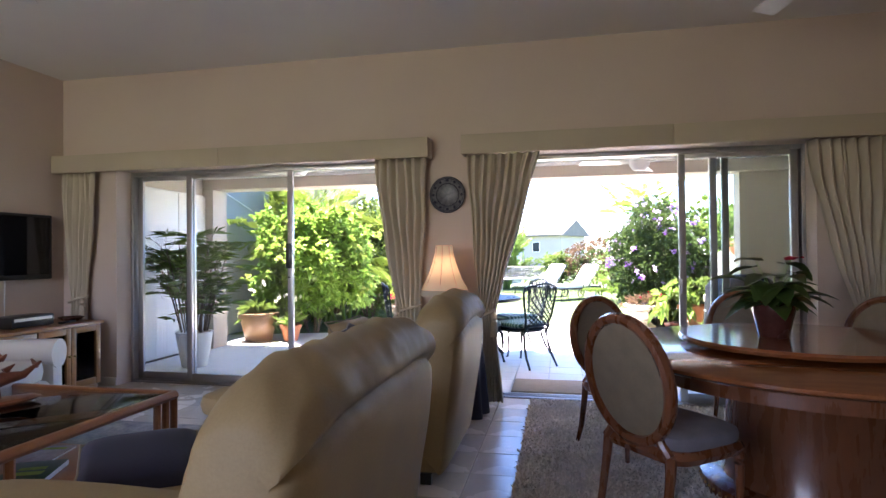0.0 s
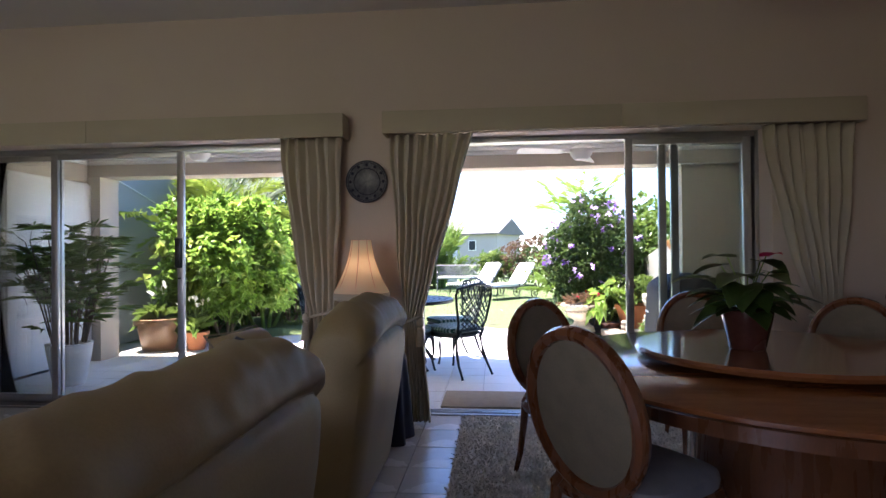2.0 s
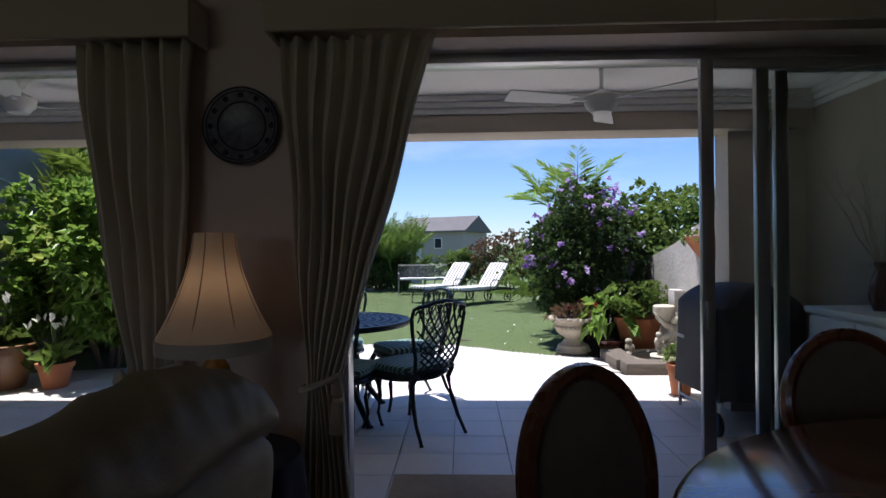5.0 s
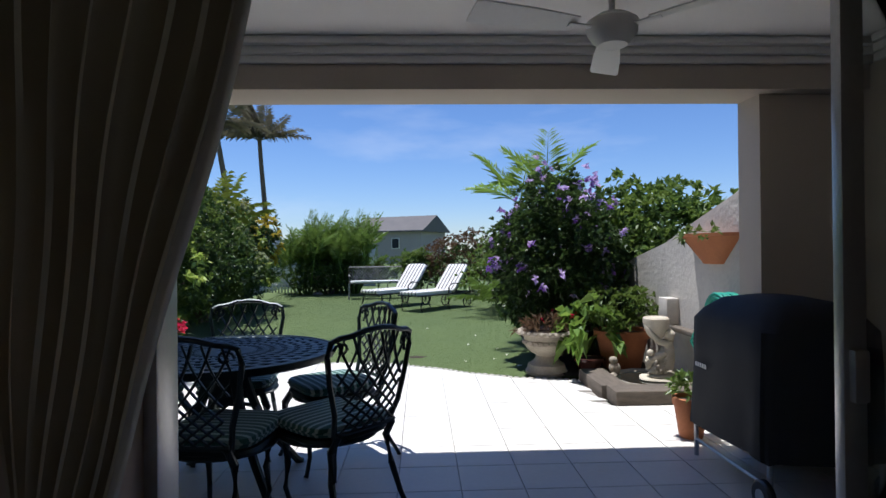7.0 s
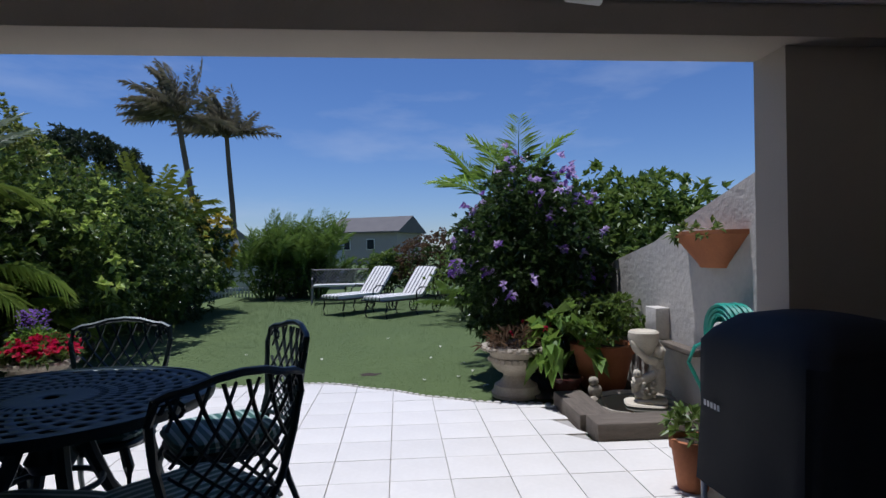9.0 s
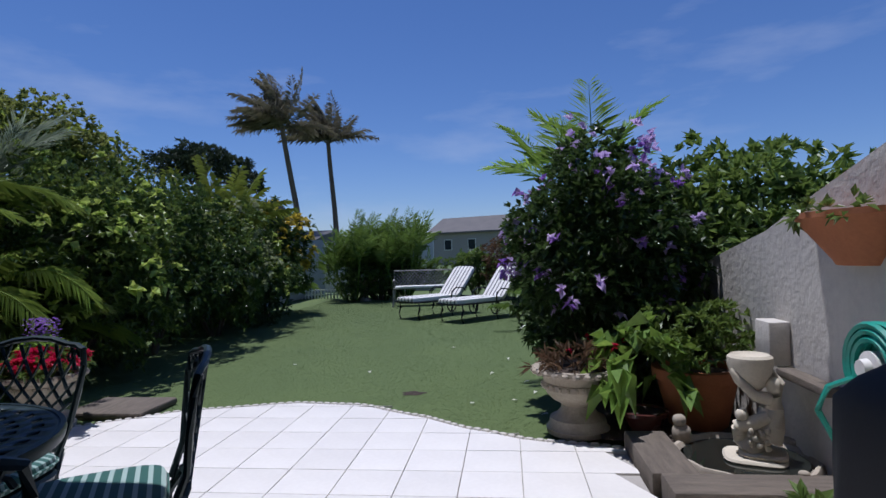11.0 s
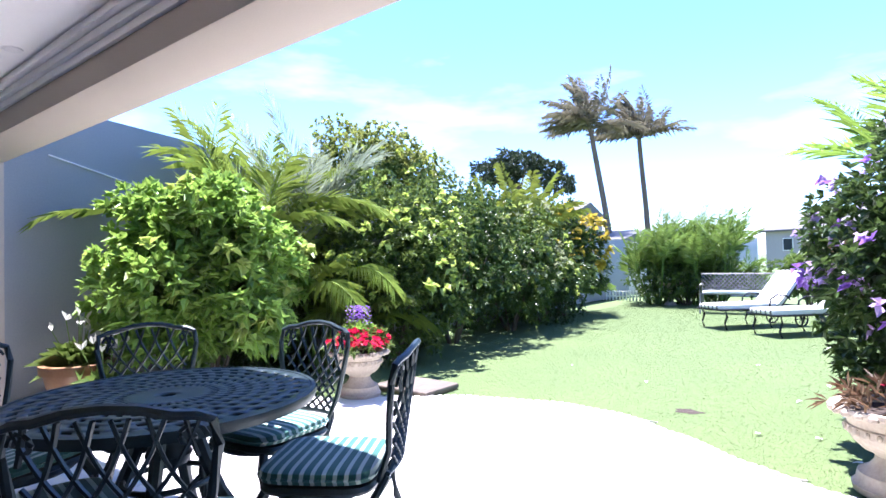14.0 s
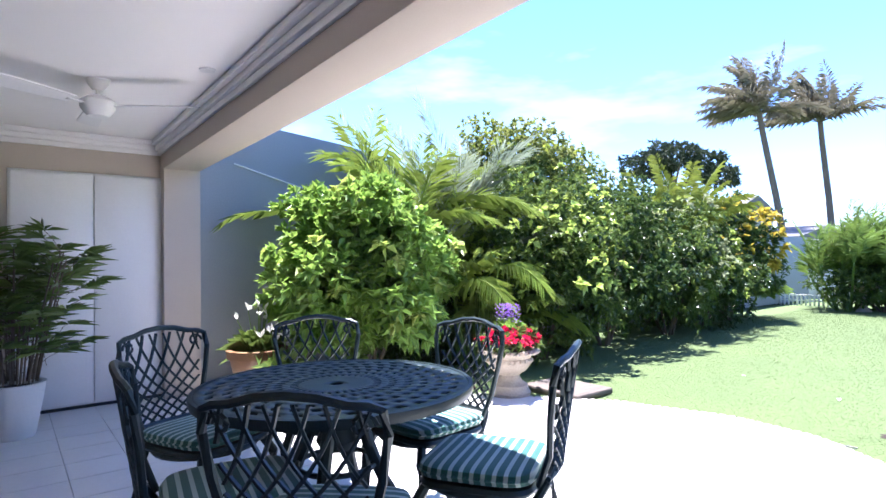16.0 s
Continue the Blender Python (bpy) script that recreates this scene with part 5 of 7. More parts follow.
ceiling_fan(1.88, 5.93, 2.17, PZ, 75, "white three-blade ceiling fan on the patio ceiling")
ceiling_fan(-1.95, 6.14, 2.285, PZ, 60, "white three-blade ceiling fan on the patio ceiling")
dl = thing("downlight", "small round recessed ceiling downlight", "downlight", pose(-1.35, 6.65, PZ))
part("trim_ring", lathe(bmesh.new(), [(0.03, -0.006), (0.045, -0.008), (0.05, 0.0), (0.03, 0.0)], 20), WHITE, dl)

# ---- covered barbecue and the white side table ----
t = thing("barbecue", "barbecue under a black vinyl cover on wheels", "barbecue", pose(3.03, 6.66, 0))
bm = bmesh.new()
rows = []
for z, ax_, ay_, e in ((0.24, 0.33, 0.42, 0.35), (0.40, 0.325, 0.41, 0.35), (0.70, 0.315, 0.40, 0.32), (0.86, 0.31, 0.395, 0.3), (0.92, 0.28, 0.36, 0.4), (0.985, 0.21, 0.28, 0.5), (1.01, 0.10, 0.15, 0.7)):
    row = []
    for k in range(56):
        a = 2 * math.pi * k / 56
        w = 1 + (0.035 * math.sin(7 * a + z * 3) + 0.022 * math.sin(15 * a - z * 5) + 0.012 * math.sin(31 * a)) * (1.1 - z)
        row.append(bm.verts.new((ax_ * w * math.copysign(abs(math.cos(a)) ** e, math.cos(a)), ay_ * w * math.copysign(abs(math.sin(a)) ** e, math.sin(a)), z + 0.008 * math.sin(6 * a) * (z < 0.3))))
    rows.append(row)
for a, b in zip(rows, rows[1:]):
    for k in range(56):
        bm.faces.new((a[k], a[(k + 1) % 56], b[(k + 1) % 56], b[k]))
bm.faces.new(rows[-1])
cov = part("cover", bm, VINYL, t)
bm = bmesh.new()
for k in range(5):
    box(bm, -0.3335, -0.3325, 0.135 + k * 0.026, 0.152 + k * 0.026, 0.585, 0.61)
part("badge", bm, WHITE, cov, "small pale lettering")
for x in (-0.28, 0.28):
    for y in (-0.36, 0.36):
        part("leg", tube(bmesh.new(), [(x, y, 0.02), (x, y, 0.26)], 0.014, 8), ALU, t)
part("lower_rail", tube(bmesh.new(), [(-0.28, -0.36, 0.12), (-0.28, 0.36, 0.12)], 0.01, 6), ALU, t)
for x in (-0.31, 0.31):
    bm = lathe(bmesh.new(), [(0, -0.018), (0.04, -0.02), (0.07, -0.02), (0.08, -0.012), (0.08, 0.012), (0.07, 0.02), (0.04, 0.02), (0, 0.018)], 24)
    bm.transform(Matrix.Translation((x, -0.36, 0.08)) @ hub)
    w = part("wheel", bm, BLACK, t)
    bm = lathe(bmesh.new(), [(0, -0.024), (0.035, -0.024), (0.035, 0.024), (0, 0.024)], 16)
    bm.transform(Matrix.Translation((x, -0.36, 0.08)) @ hub)
    part("hubcap", bm, ALU, w)
t = thing("side_cabinet", "white painted patio cabinet against the wall", "cabinet", pose(3.43, 5.65, 0))
part("body", B(-0.22, 0.24, -0.42, 0.42, 0.06, 0.86, 0.004), WHITE, t)
part("top", B(-0.25, 0.245, -0.45, 0.45, 0.862, 0.90, 0.006), WHITE, t)
part("plinth", B(-0.19, 0.23, -0.40, 0.40, 0.0, 0.058), WHITE, t)
for a, b in ((-0.41, -0.005), (0.005, 0.41)):
    d = part("door", B(-0.242, -0.223, a, b, 0.08, 0.84, 0.003), WHITE, t)
    part("knob", puff(bmesh.new(), (-0.252, (a + b) / 2 + (0.15 if a < -0.1 else -0.15), 0.5), (0.03, 0.03, 0.03), 1, 8, 6), ALU, d)
t = thing("branch_vase", "tall vase of dry branches on the white cabinet", "vase", pose(3.42, 5.75, 0.90))
part("vase", lathe(bmesh.new(), [(0, 0), (0.05, 0), (0.075, 0.08), (0.06, 0.18), (0.035, 0.24), (0.045, 0.28), (0.035, 0.28), (0.03, 0.24), (0, 0.2)], 20), GLAZE, t)
rnd = random.Random(3)
bm = bmesh.new()
for i in range(14):
    a, s = rnd.uniform(0, 6.28), rnd.uniform(0.1, 0.3)
    q = Vector((0, 0, 0.22)); pts = [q]
    for k in range(6):
        q = q + Vector((math.cos(a) * s * 0.2 + rnd.uniform(-0.02, 0.02), math.sin(a) * s * 0.2 + rnd.uniform(-0.02, 0.02), rnd.uniform(0.08, 0.12)))
        pts.append(q)
        if k > 1:
            tube(bm, [q, q + Vector((rnd.uniform(-0.08, 0.08), rnd.uniform(-0.08, 0.08), rnd.uniform(0.03, 0.12)))], 0.0018, 3)
    tube(bm, pts, [0.004, 0.0035, 0.003, 0.003, 0.0025, 0.002, 0.0015], 4)
part("branches", bm, MAT_CLOTH, t, "dry twisting twigs")

# ---- lawn furniture ----
def lounger(x, y, rz):
    t = thing("sun_lounger", "cast metal sun lounger with white striped cushion on the lawn", "sun lounger", pose(x, y, -0.03, 0, 0, rz), group="loungers on the lawn")
    bm = bmesh.new()
    for s in (-0.30, 0.30):
        tube(bm, [(-0.85, s, 0.34), (0.0, s, 0.33), (0.9, s, 0.34)], 0.018, 6)
    tube(bm, [(-0.85, -0.3, 0.34), (-0.85, 0.3, 0.34)], 0.018, 6)
    tube(bm, [(0.9, -0.3, 0.34), (0.9, 0.3, 0.34)], 0.018, 6)
    part("base", bm, IRON_BLACK, t)
    for k in range(1, 7):
        part("slat", tube(bmesh.new(), [(-0.85 + 0.25 * k, -0.3, 0.335), (-0.85 + 0.25 * k, 0.3, 0.335)], 0.011, 5), IRON_BLACK, t)
    for px in (-0.75, 0.15):
        for s in (-0.29, 0.29):
            part("leg", tube(bmesh.new(), [(px, s, 0.34), (px + 0.03, s, 0.22), (px - 0.02, s, 0.1), (px + 0.02, s, 0.0)], [0.018, 0.02, 0.014, 0.018], 6), IRON_BLACK, t)
    part("mattress", puff(bmesh.new(), (-0.27, 0, 0.385), (1.20, 0.60, 0.09), 0.25, 24, 8), LOUNGE_CLOTH, t, "white striped seat cushion")
    q = Matrix.Rotation(radians(-48), 3, "Y")
    part("back_cushion", puff(bmesh.new(), (0.60, 0, 0.66), (0.82, 0.60, 0.09), 0.25, 24, 8, q), LOUNGE_CLOTH, t, "raised white striped back cushion")
    part("back_rest", tube(bmesh.new(), [(0.37, -0.29, 0.35), (0.90, -0.29, 0.95), (0.93, 0, 1.0), (0.90, 0.29, 0.95), (0.37, 0.29, 0.35)], 0.014, 6), IRON_BLACK, t)
    for s in (-0.33, 0.33):
        part("armrest", tube(bmesh.new(), [(0.1, s, 0.35), (0.12, s, 0.50), (0.25, s, 0.57), (0.45, s, 0.55), (0.52, s, 0.48)], 0.014, 6), IRON_BLACK, t)
        bm = tube(bmesh.new(), [(0.75 + 0.13 * math.cos(a), s, 0.13 + 0.13 * math.sin(a)) for a in (2 * math.pi * k / 20 for k in range(21))], 0.014, 6, up=(0, 1, 0), caps=False)
        for k in range(4):
            a = k * math.pi / 4
            tube(bm, [(0.75 - 0.13 * math.cos(a), s, 0.13 - 0.13 * math.sin(a)), (0.75 + 0.13 * math.cos(a), s, 0.13 + 0.13 * math.sin(a))], 0.007, 4)
        tube(bm, [(0.75, s, 0.13), (0.75, s * 0.9, 0.34)], 0.014, 5)
        part("wheel", bm, IRON_BLACK, t)
    return t


lo = lounger(0.47, 17.0, 50)
copy_thing(lo, pose(1.40, 16.35, -0.03, 0, 0, 47))
IRON_GREY = mat("weathered_grey_paint", (0.30, 0.29, 0.27), (0.18, 0.17, 0.16), 0.6, 0, 6, 60, 0.3, 0.002)
t = thing("garden_bench", "weathered grey metal garden bench with a pale seat pad", "bench", pose(-0.15, 19.3, -0.03, 0, 0, 6))
bm = tube(bmesh.new(), [(-0.72, 0.24, 0.42), (-0.74, 0.30, 0.86), (0.74, 0.30, 0.86), (0.72, 0.24, 0.42), (-0.72, 0.24, 0.45)], 0.02, 6)
part("back_frame", bm, IRON_GREY, t)
bm = bmesh.new()
for k in range(22):
    x = -0.9 + 0.085 * k
    for s in (-1, 1):
        a, b = max(-0.72, min(0.72, x)), max(-0.72, min(0.72, x + s * 0.35))
        if abs(b - a) > 0.03:
            tube(bm, [(a, 0.25, 0.46), (b, 0.295, 0.46 + 0.38 * abs(b - a) / 0.35)], 0.008, 4, caps=False)
part("lattice", bm, IRON_GREY, t)
for k in range(6):
    part("seat_slat", B(-0.72, 0.72, -0.20 + 0.07 * k, -0.145 + 0.07 * k, 0.42, 0.44, 0.004), IRON_GREY, t)
for x in (-0.72, 0.72):
    for y in (-0.2, 0.22):
        part("leg", tube(bmesh.new(), [(x, y, 0.42), (x, y * 1.1, 0.2), (x * 1.02, y * 1.2, 0.0)], 0.02, 6), IRON_GREY, t)
    part("armrest", tube(bmesh.new(), [(x, -0.22, 0.42), (x, -0.24, 0.62), (x, 0.0, 0.65), (x, 0.27, 0.62)], 0.018, 6), IRON_GREY, t)
part("seat_pad", puff(bmesh.new(), (0, 0.0, 0.468), (1.40, 0.42, 0.055), 0.25, 24, 6, wob=0.03), WHITE, t, "pale padded seat cushion")
t = thing("bird_bath", "small stone bird bath at the end of the lawn", "bird bath", pose(-2.05, 21.0, -0.03))
part("pedestal", lathe(bmesh.new(), [(0, 0), (0.16, 0), (0.14, 0.05), (0.08, 0.1), (0.07, 0.42), (0.1, 0.48), (0, 0.48)], 16), STONE, t)
part("bowl", lathe(bmesh.new(), [(0, 0.48), (0.12, 0.48), (0.28, 0.54), (0.34, 0.58), (0.32, 0.585), (0.2, 0.54), (0, 0.52)], 24), STONE, t)

# a bare patch and some fallen petals on the lawn
bm = bmesh.new()
ring = [bm.verts.new(((0.14 + 0.03 * math.sin(3 * a + 1) + 0.02 * math.sin(7 * a)) * math.cos(a), (0.10 + 0.02 * math.sin(5 * a)) * math.sin(a), 0.0)) for a in (2 * math.pi * k / 28 for k in range(28))]
mid = bm.verts.new((0, 0, 0.006))
for k in range(28):
    bm.faces.new((ring[k], ring[(k + 1) % 28], mid))
solo("bare_patch", bm, SOIL, "small bare patch of earth in the lawn", "soil", pose(1.03, 10.6, -0.031) @ Matrix.Scale(0.75, 4))
rnd = random.Random(21)
petal = bmesh.new()
heart(petal, Vector((0, 0, 0.02)), (1, 0, 0.1), 0.05, 0.035)
pm = mesh_of("fallen_petal", petal, F_WHITE)
for x, y in ((1.95, 10.3), (2.15, 10.6), (1.75, 11.4), (2.2, 9.9), (1.6, 10.2), (1.9, 12.2), (0.4, 11.5), (2.1, 11.0), (1.2, 13.0), (-0.6, 11.9)):
    o = new("fallen_petal", pm)
    o.matrix_world = pose(x, y, -0.034, 0, 0, rnd.uniform(0, 360))
    tagged(o, "pale fallen petal lying on the lawn", "petal", "fallen petals")

# ---- living room: sofa, recliner, tables, television ----
def seat_unit(name, width, label, m, back_cushions, z_top=0.95):
    """A padded leather seat that faces -x; its length runs along y from 0 to width."""
    t = thing(name, label, "sofa" if width > 1.2 else "armchair", m)
    arm = 0.22
    part("base", puff(bmesh.new(), (-0.02, width / 2, 0.21), (0.92, width - 0.06, 0.34), 0.18, 28, 8), LEATHER, t)
    for y in (arm / 2, width - arm / 2):
        a = part("arm", puff(bmesh.new(), (-0.08, y, 0.36), (0.86, arm, 0.50), 0.35, 24, 12, wob=0.02), LEATHER, t)
        part("arm_pad", puff(bmesh.new(), (-0.10, y, 0.585), (0.88, arm + 0.05, 0.14), 0.55, 24, 10, wob=0.03), LEATHER, a)
    n = back_cushions
    w = (width - 2 * arm) / n
    for k in range(n):
        part("seat_cushion", puff(bmesh.new(), (-0.14, arm + w * (k + 0.5), 0.43), (0.66, w - 0.01, 0.18), 0.4, 24, 10, wob=0.02), LEATHER, t)
    # padded back: one rounded profile along the whole length, with a rolled top
    ctrl = [(0.16, 0.28), (0.16, 0.45), (0.19, 0.62), (0.22, 0.76), (0.265, 0.885), (0.335, 0.95), (0.42, 0.962), (0.505, 0.93), (0.548, 0.875), (0.552, 0.835), (0.515, 0.80), (0.540, 0.75), (0.525, 0.55), (0.485, 0.32), (0.445, 0.09), (0.425, 0.062)]
    up = (z_top + 0.012) / 0.965
    prof = []
    for a in range(len(ctrl) - 1):
        p0, p1, p2, p3 = [Vector(ctrl[max(0, min(len(ctrl) - 1, a + b))]) for b in (-1, 0, 1, 2)]
        for f in (0, 0.25, 0.5, 0.75):
            prof.append(0.5 * (2 * p1 + (p2 - p0) * f + (2 * p0 - 5 * p1 + 4 * p2 - p3) * f * f + (3 * p1 - p0 - 3 * p2 + p3) * f ** 3))
    prof.append(Vector(ctrl[-1]))
    cen = Vector((0.36, 0.55))

    def skin(p, y):
        d = min(y, width - y)
        k = 1.0 if d > 0.16 else 0.62 + 0.38 * math.sqrt(max(0.0, 1 - ((0.16 - d) / 0.16) ** 2))
        v = Vector((cen.x + (p.x - cen.x) * k, p.y - (0 if p.y < 0.5 or d > 0.34 else 0.15 * (1 - math.sqrt(max(0.0, 1 - ((0.34 - d) / 0.34) ** 2))) * (p.y - 0.50) / 0.46)))
        top = max(0.0, min(1.0, (p.y - 0.72) / 0.12))
        fold = 0.013 * noise.noise((y * 7 + p.x * 11, p.y * 7, width)) + 0.009 * noise.noise((y * 17 + p.x * 14, p.y * 16, width + 3))
        soft = 0.012 * noise.noise((y * 2.2, p.y * 3, width + 7))
        o = (p - cen).normalized() * (fold * top + soft)
        return (v.x + o.x, y, (v.y + o.y) * up)
    ys = [0.004 + (width - 0.008) * (0.5 - 0.5 * math.cos(math.pi * i / 90)) * 0.35 + (width - 0.008) * i / 90 * 0.65 for i in range(91)]
    bm = bmesh.new()
    grid = [[bm.verts.new(skin(p, y)) for p in prof] for y in ys]
    for a, b in zip(grid, grid[1:]):
        for i in range(len(prof)):
            l = (i + 1) % len(prof)
            bm.faces.new((a[i], a[l], b[l], b[i]))
    bm.faces.new(grid[0][::-1]); bm.faces.new(grid[-1])
    p = part("back_cushion", bm, LEATHER, t, "smooth padded leather back with a wrinkled roll")
    for q in (prof[40],):
        part("seam", tube(bmesh.new(), [Vector(skin(q, y)) + Vector((-0.001, 0, 0)) for y in ys[3:-3]], 0.0035, 5), LEATHER, p)
    for y in (0.03, width - 0.03):
        part("foot", B(0.30, 0.36, y - 0.03 if y > 0.5 else y, y if y > 0.5 else y + 0.03, 0.0, 0.06), BLACK, t)
        part("foot", B(-0.40, -0.34, y - 0.03 if y > 0.5 else y, y if y > 0.5 else y + 0.03, 0.0, 0.06), BLACK, t)
    return t


seat_unit("sofa", 1.38, "cream leather sofa with rolled padded back", pose(0.0, 1.02, 0), 2, 1.0)
seat_unit("recliner", 1.00, "cream leather recliner armchair with padded back", pose(0.02, 2.90, 0), 1, 1.02)


def cushion(loc, rot, material, label, size=(0.42, 0.42, 0.15)):
    c = thing("cushion", label, "cushion", Matrix.Translation(loc) @ Euler([radians(a) for a in rot]).to_matrix().to_4x4(), group="scatter cushions")
    bm = bmesh.new()
    g = 16
    for s in (-1, 1):
        vv = []
        for j in range(g + 1):
            row = []
            for i in range(g + 1):
                u, v = i / g * 2 - 1, j / g * 2 - 1
                h = ((1 - u ** 4) * (1 - v ** 4)) ** 0.5
                pin = 1 - 0.07 * (1 - abs(u)) * abs(v) ** 3 - 0.07 * (1 - abs(v)) * abs(u) ** 3
                row.append(bm.verts.new((u * size[0] / 2 * pin, v * size[1] / 2 * pin, s * size[2] / 2 * h)))
            vv.append(row)
        for j in range(g):
            for i in range(g):
                bm.faces.new((vv[j][i], vv[j][i + 1], vv[j + 1][i + 1], vv[j + 1][i]))
    bmesh.ops.remove_doubles(bm, verts=bm.verts, dist=0.0005)
    b = part("cover", bm, material, c)
    e = size[0] / 2
    ring = [(-e, -e, 0), (0, -e * 0.93, 0), (e, -e, 0), (e * 0.93, 0, 0), (e, e, 0), (0, e * 0.93, 0), (-e, e, 0), (-e * 0.93, 0, 0), (-e, -e, 0)]
    part("piping", tube(bmesh.new(), ring, 0.006, 5), TAPESTRY, b, "pale piped edge")
    return c


cushion((-0.33, 1.60, 0.545), (12, 0, 38), NAVY, "dark navy cushion with pale piping on the sofa", (0.38, 0.38, 0.13))
cushion((-0.16, 3.32, 0.62), (62, 0, 105), NAVY, "dark navy cushion with pale piping on the recliner")
cushion((-0.26, 3.62, 0.64), (50, 0, 80), LEATHER, "plump cream leather cushion on the recliner", (0.46, 0.42, 0.2))

# side table with a floor-length cloth, and the lamp on it
t = thing("side_table", "round side table under a floor-length navy cloth", "side table", pose(0.22, 4.32, 0))
part("tabletop", lathe(bmesh.new(), [(0, 0.565), (0.24, 0.565), (0.24, 0.58), (0, 0.58)], 24), HONEY, t)
bm = bmesh.new()
n = 72
rows = []
for z, r, amp in ((0.586, 0.0, 0), (0.586, 0.22, 0), (0.583, 0.245, 0), (0.54, 0.252, 0.006), (0.35, 0.262, 0.016), (0.15, 0.272, 0.024), (0.008, 0.28, 0.03)):
    rows.append([bm.verts.new(((r + amp * math.sin(9 * a)) * math.cos(a), (r + amp * math.sin(9 * a)) * math.sin(a), z)) for a in (2 * math.pi * k / n for k in range(n))])
for a, b in zip(rows[1:], rows[2:]):
    for k in range(n):
        bm.faces.new((a[k], a[(k + 1) % n], b[(k + 1) % n], b[k]))
bm.faces.new(rows[1])
for v in rows[0]:
    bm.verts.remove(v)
solo("tablecloth", bm, NAVY, "navy cloth hanging in folds over the side table", "tablecloth", pose(0.22, 4.32, 0.002))
t = thing("table_lamp", "lit brass table lamp with a fringed cream shade", "table lamp", pose(0.17, 4.36, 0.588))
part("base", lathe(bmesh.new(), [(0, 0), (0.085, 0), (0.09, 0.015), (0.05, 0.03), (0.025, 0.06), (0.055, 0.12), (0.07, 0.2), (0.045, 0.29), (0.018, 0.33), (0.014, 0.40), (0, 0.40)], 24), BRASS, t)
part("stem", tube(bmesh.new(), [(0, 0, 0.39), (0, 0, 0.74)], 0.007, 8), BRASS, t)
bm = bmesh.new()
n = 48
rows = []
for z, r in ((0.385, 0.185), (0.40, 0.182), (0.46, 0.150), (0.53, 0.120), (0.61, 0.092), (0.69, 0.074), (0.745, 0.068)):
    rows.append([bm.verts.new((r * (1 + 0.012 * math.cos(8 * a * 3)) * math.cos(a), r * (1 + 0.012 * math.cos(8 * a * 3)) * math.sin(a), z)) for a in (2 * math.pi * k / n for k in range(n))])
for a, b in zip(rows, rows[1:]):
    for k in range(n):
        bm.faces.new((a[k], a[(k + 1) % n], b[(k + 1) % n], b[k]))
SHADE = leaf_mat("pleated_cream_shade", (0.72, 0.64, 0.50), (0.66, 0.58, 0.45), 0.9, 0.5)
sh = part("shade", bm, SHADE, t, "pleated cream lamp shade")
for k in range(8):
    a = k * math.pi / 4
    part("rib", tube(bmesh.new(), [(r * 1.01 * math.cos(a), r * 1.01 * math.sin(a), z) for z, r in ((0.385, 0.185), (0.46, 0.150), (0.53, 0.120), (0.61, 0.092), (0.69, 0.074), (0.745, 0.068))], 0.0025, 4), CURTAIN, sh)
part("fringe", lathe(bmesh.new(), [(0.186, 0.345), (0.19, 0.345), (0.19, 0.39), (0.186, 0.39)], 48), CURTAIN, sh)
part("bulb", puff(bmesh.new(), (0, 0, 0.55), (0.055, 0.055, 0.08), 1, 12, 8), emit_mat("warm_bulb", (1.0, 0.66, 0.36), 1.2), t)

# wall plate
t = thing("wall_plate", "round dark blue and white patterned plate on the wall", "plate", Matrix.Translation((0.135, 4.706, 1.775)) @ Matrix.Rotation(radians(90), 4, "X"))
PLATE = mat("patterned_plate_glaze", (0.17, 0.17, 0.18), (0.04, 0.045, 0.06), 0.35, 0, 22, 60, 0.1, 0.002)
part("dish", lathe(bmesh.new(), [(0, 0.006), (0.09, 0.006), (0.11, 0.016), (0.155, 0.026), (0.158, 0.022), (0.11, 0.004), (0, 0.002)], 40), PLATE, t)
for r in (0.098, 0.140, 0.152):
    part("painted_ring", tube(bmesh.new(), [(r * math.cos(a), r * math.sin(a), 0.012 if r < 0.1 else 0.0225 + (r - 0.14) * 0.3) for a in (2 * math.pi * k / 40 for k in range(41))], 0.003, 4, caps=False), NAVY, t)
for k in range(12):
    a = k * math.pi / 6
    part("petal", puff(bmesh.new(), (0.125 * math.cos(a), 0.125 * math.sin(a), 0.0195), (0.026, 0.026, 0.006), 1, 8, 5), NAVY, t)

# television and its cabinet
t = thing("television", "flat black wall-mounted television, switched off", "television", pose(RX0, 3.98, 1.36))
part("casing", B(0.03, 0.085, -0.52, 0.52, -0.30, 0.31, 0.008), BLACK, t)
SCREEN = mat("dark_glossy_screen", (0.008, 0.008, 0.009), (0.006, 0.006, 0.007), 0.06, 0, 2, 9, 0, 0.001, rvar=0.02)
part("screen", B(0.0852, 0.088, -0.49, 0.49, -0.255, 0.285), SCREEN, t, "dark reflecting screen")
part("bracket", B(0.001, 0.029, -0.15, 0.15, -0.12, 0.12), BLACK, t)
part("cable", tube(bmesh.new(), [(0.02, 0.1, -0.3), (0.015, 0.1, -0.5), (0.015, 0.1, -0.69)], 0.006, 5), WHITE, t)
t = thing("media_cabinet", "honey wood media cabinet with two glass doors", "cabinet", pose(-3.79, 3.28, 0))
cw, cl, ch = 0.55, 1.28, 0.66
for y0, y1 in ((0, 0.02), (0.60, 0.62), (cl - 0.02, cl)):
    part("side_panel", B(0, cw - 0.025, y0, y1, 0.06, ch - 0.03), HONEY, t)
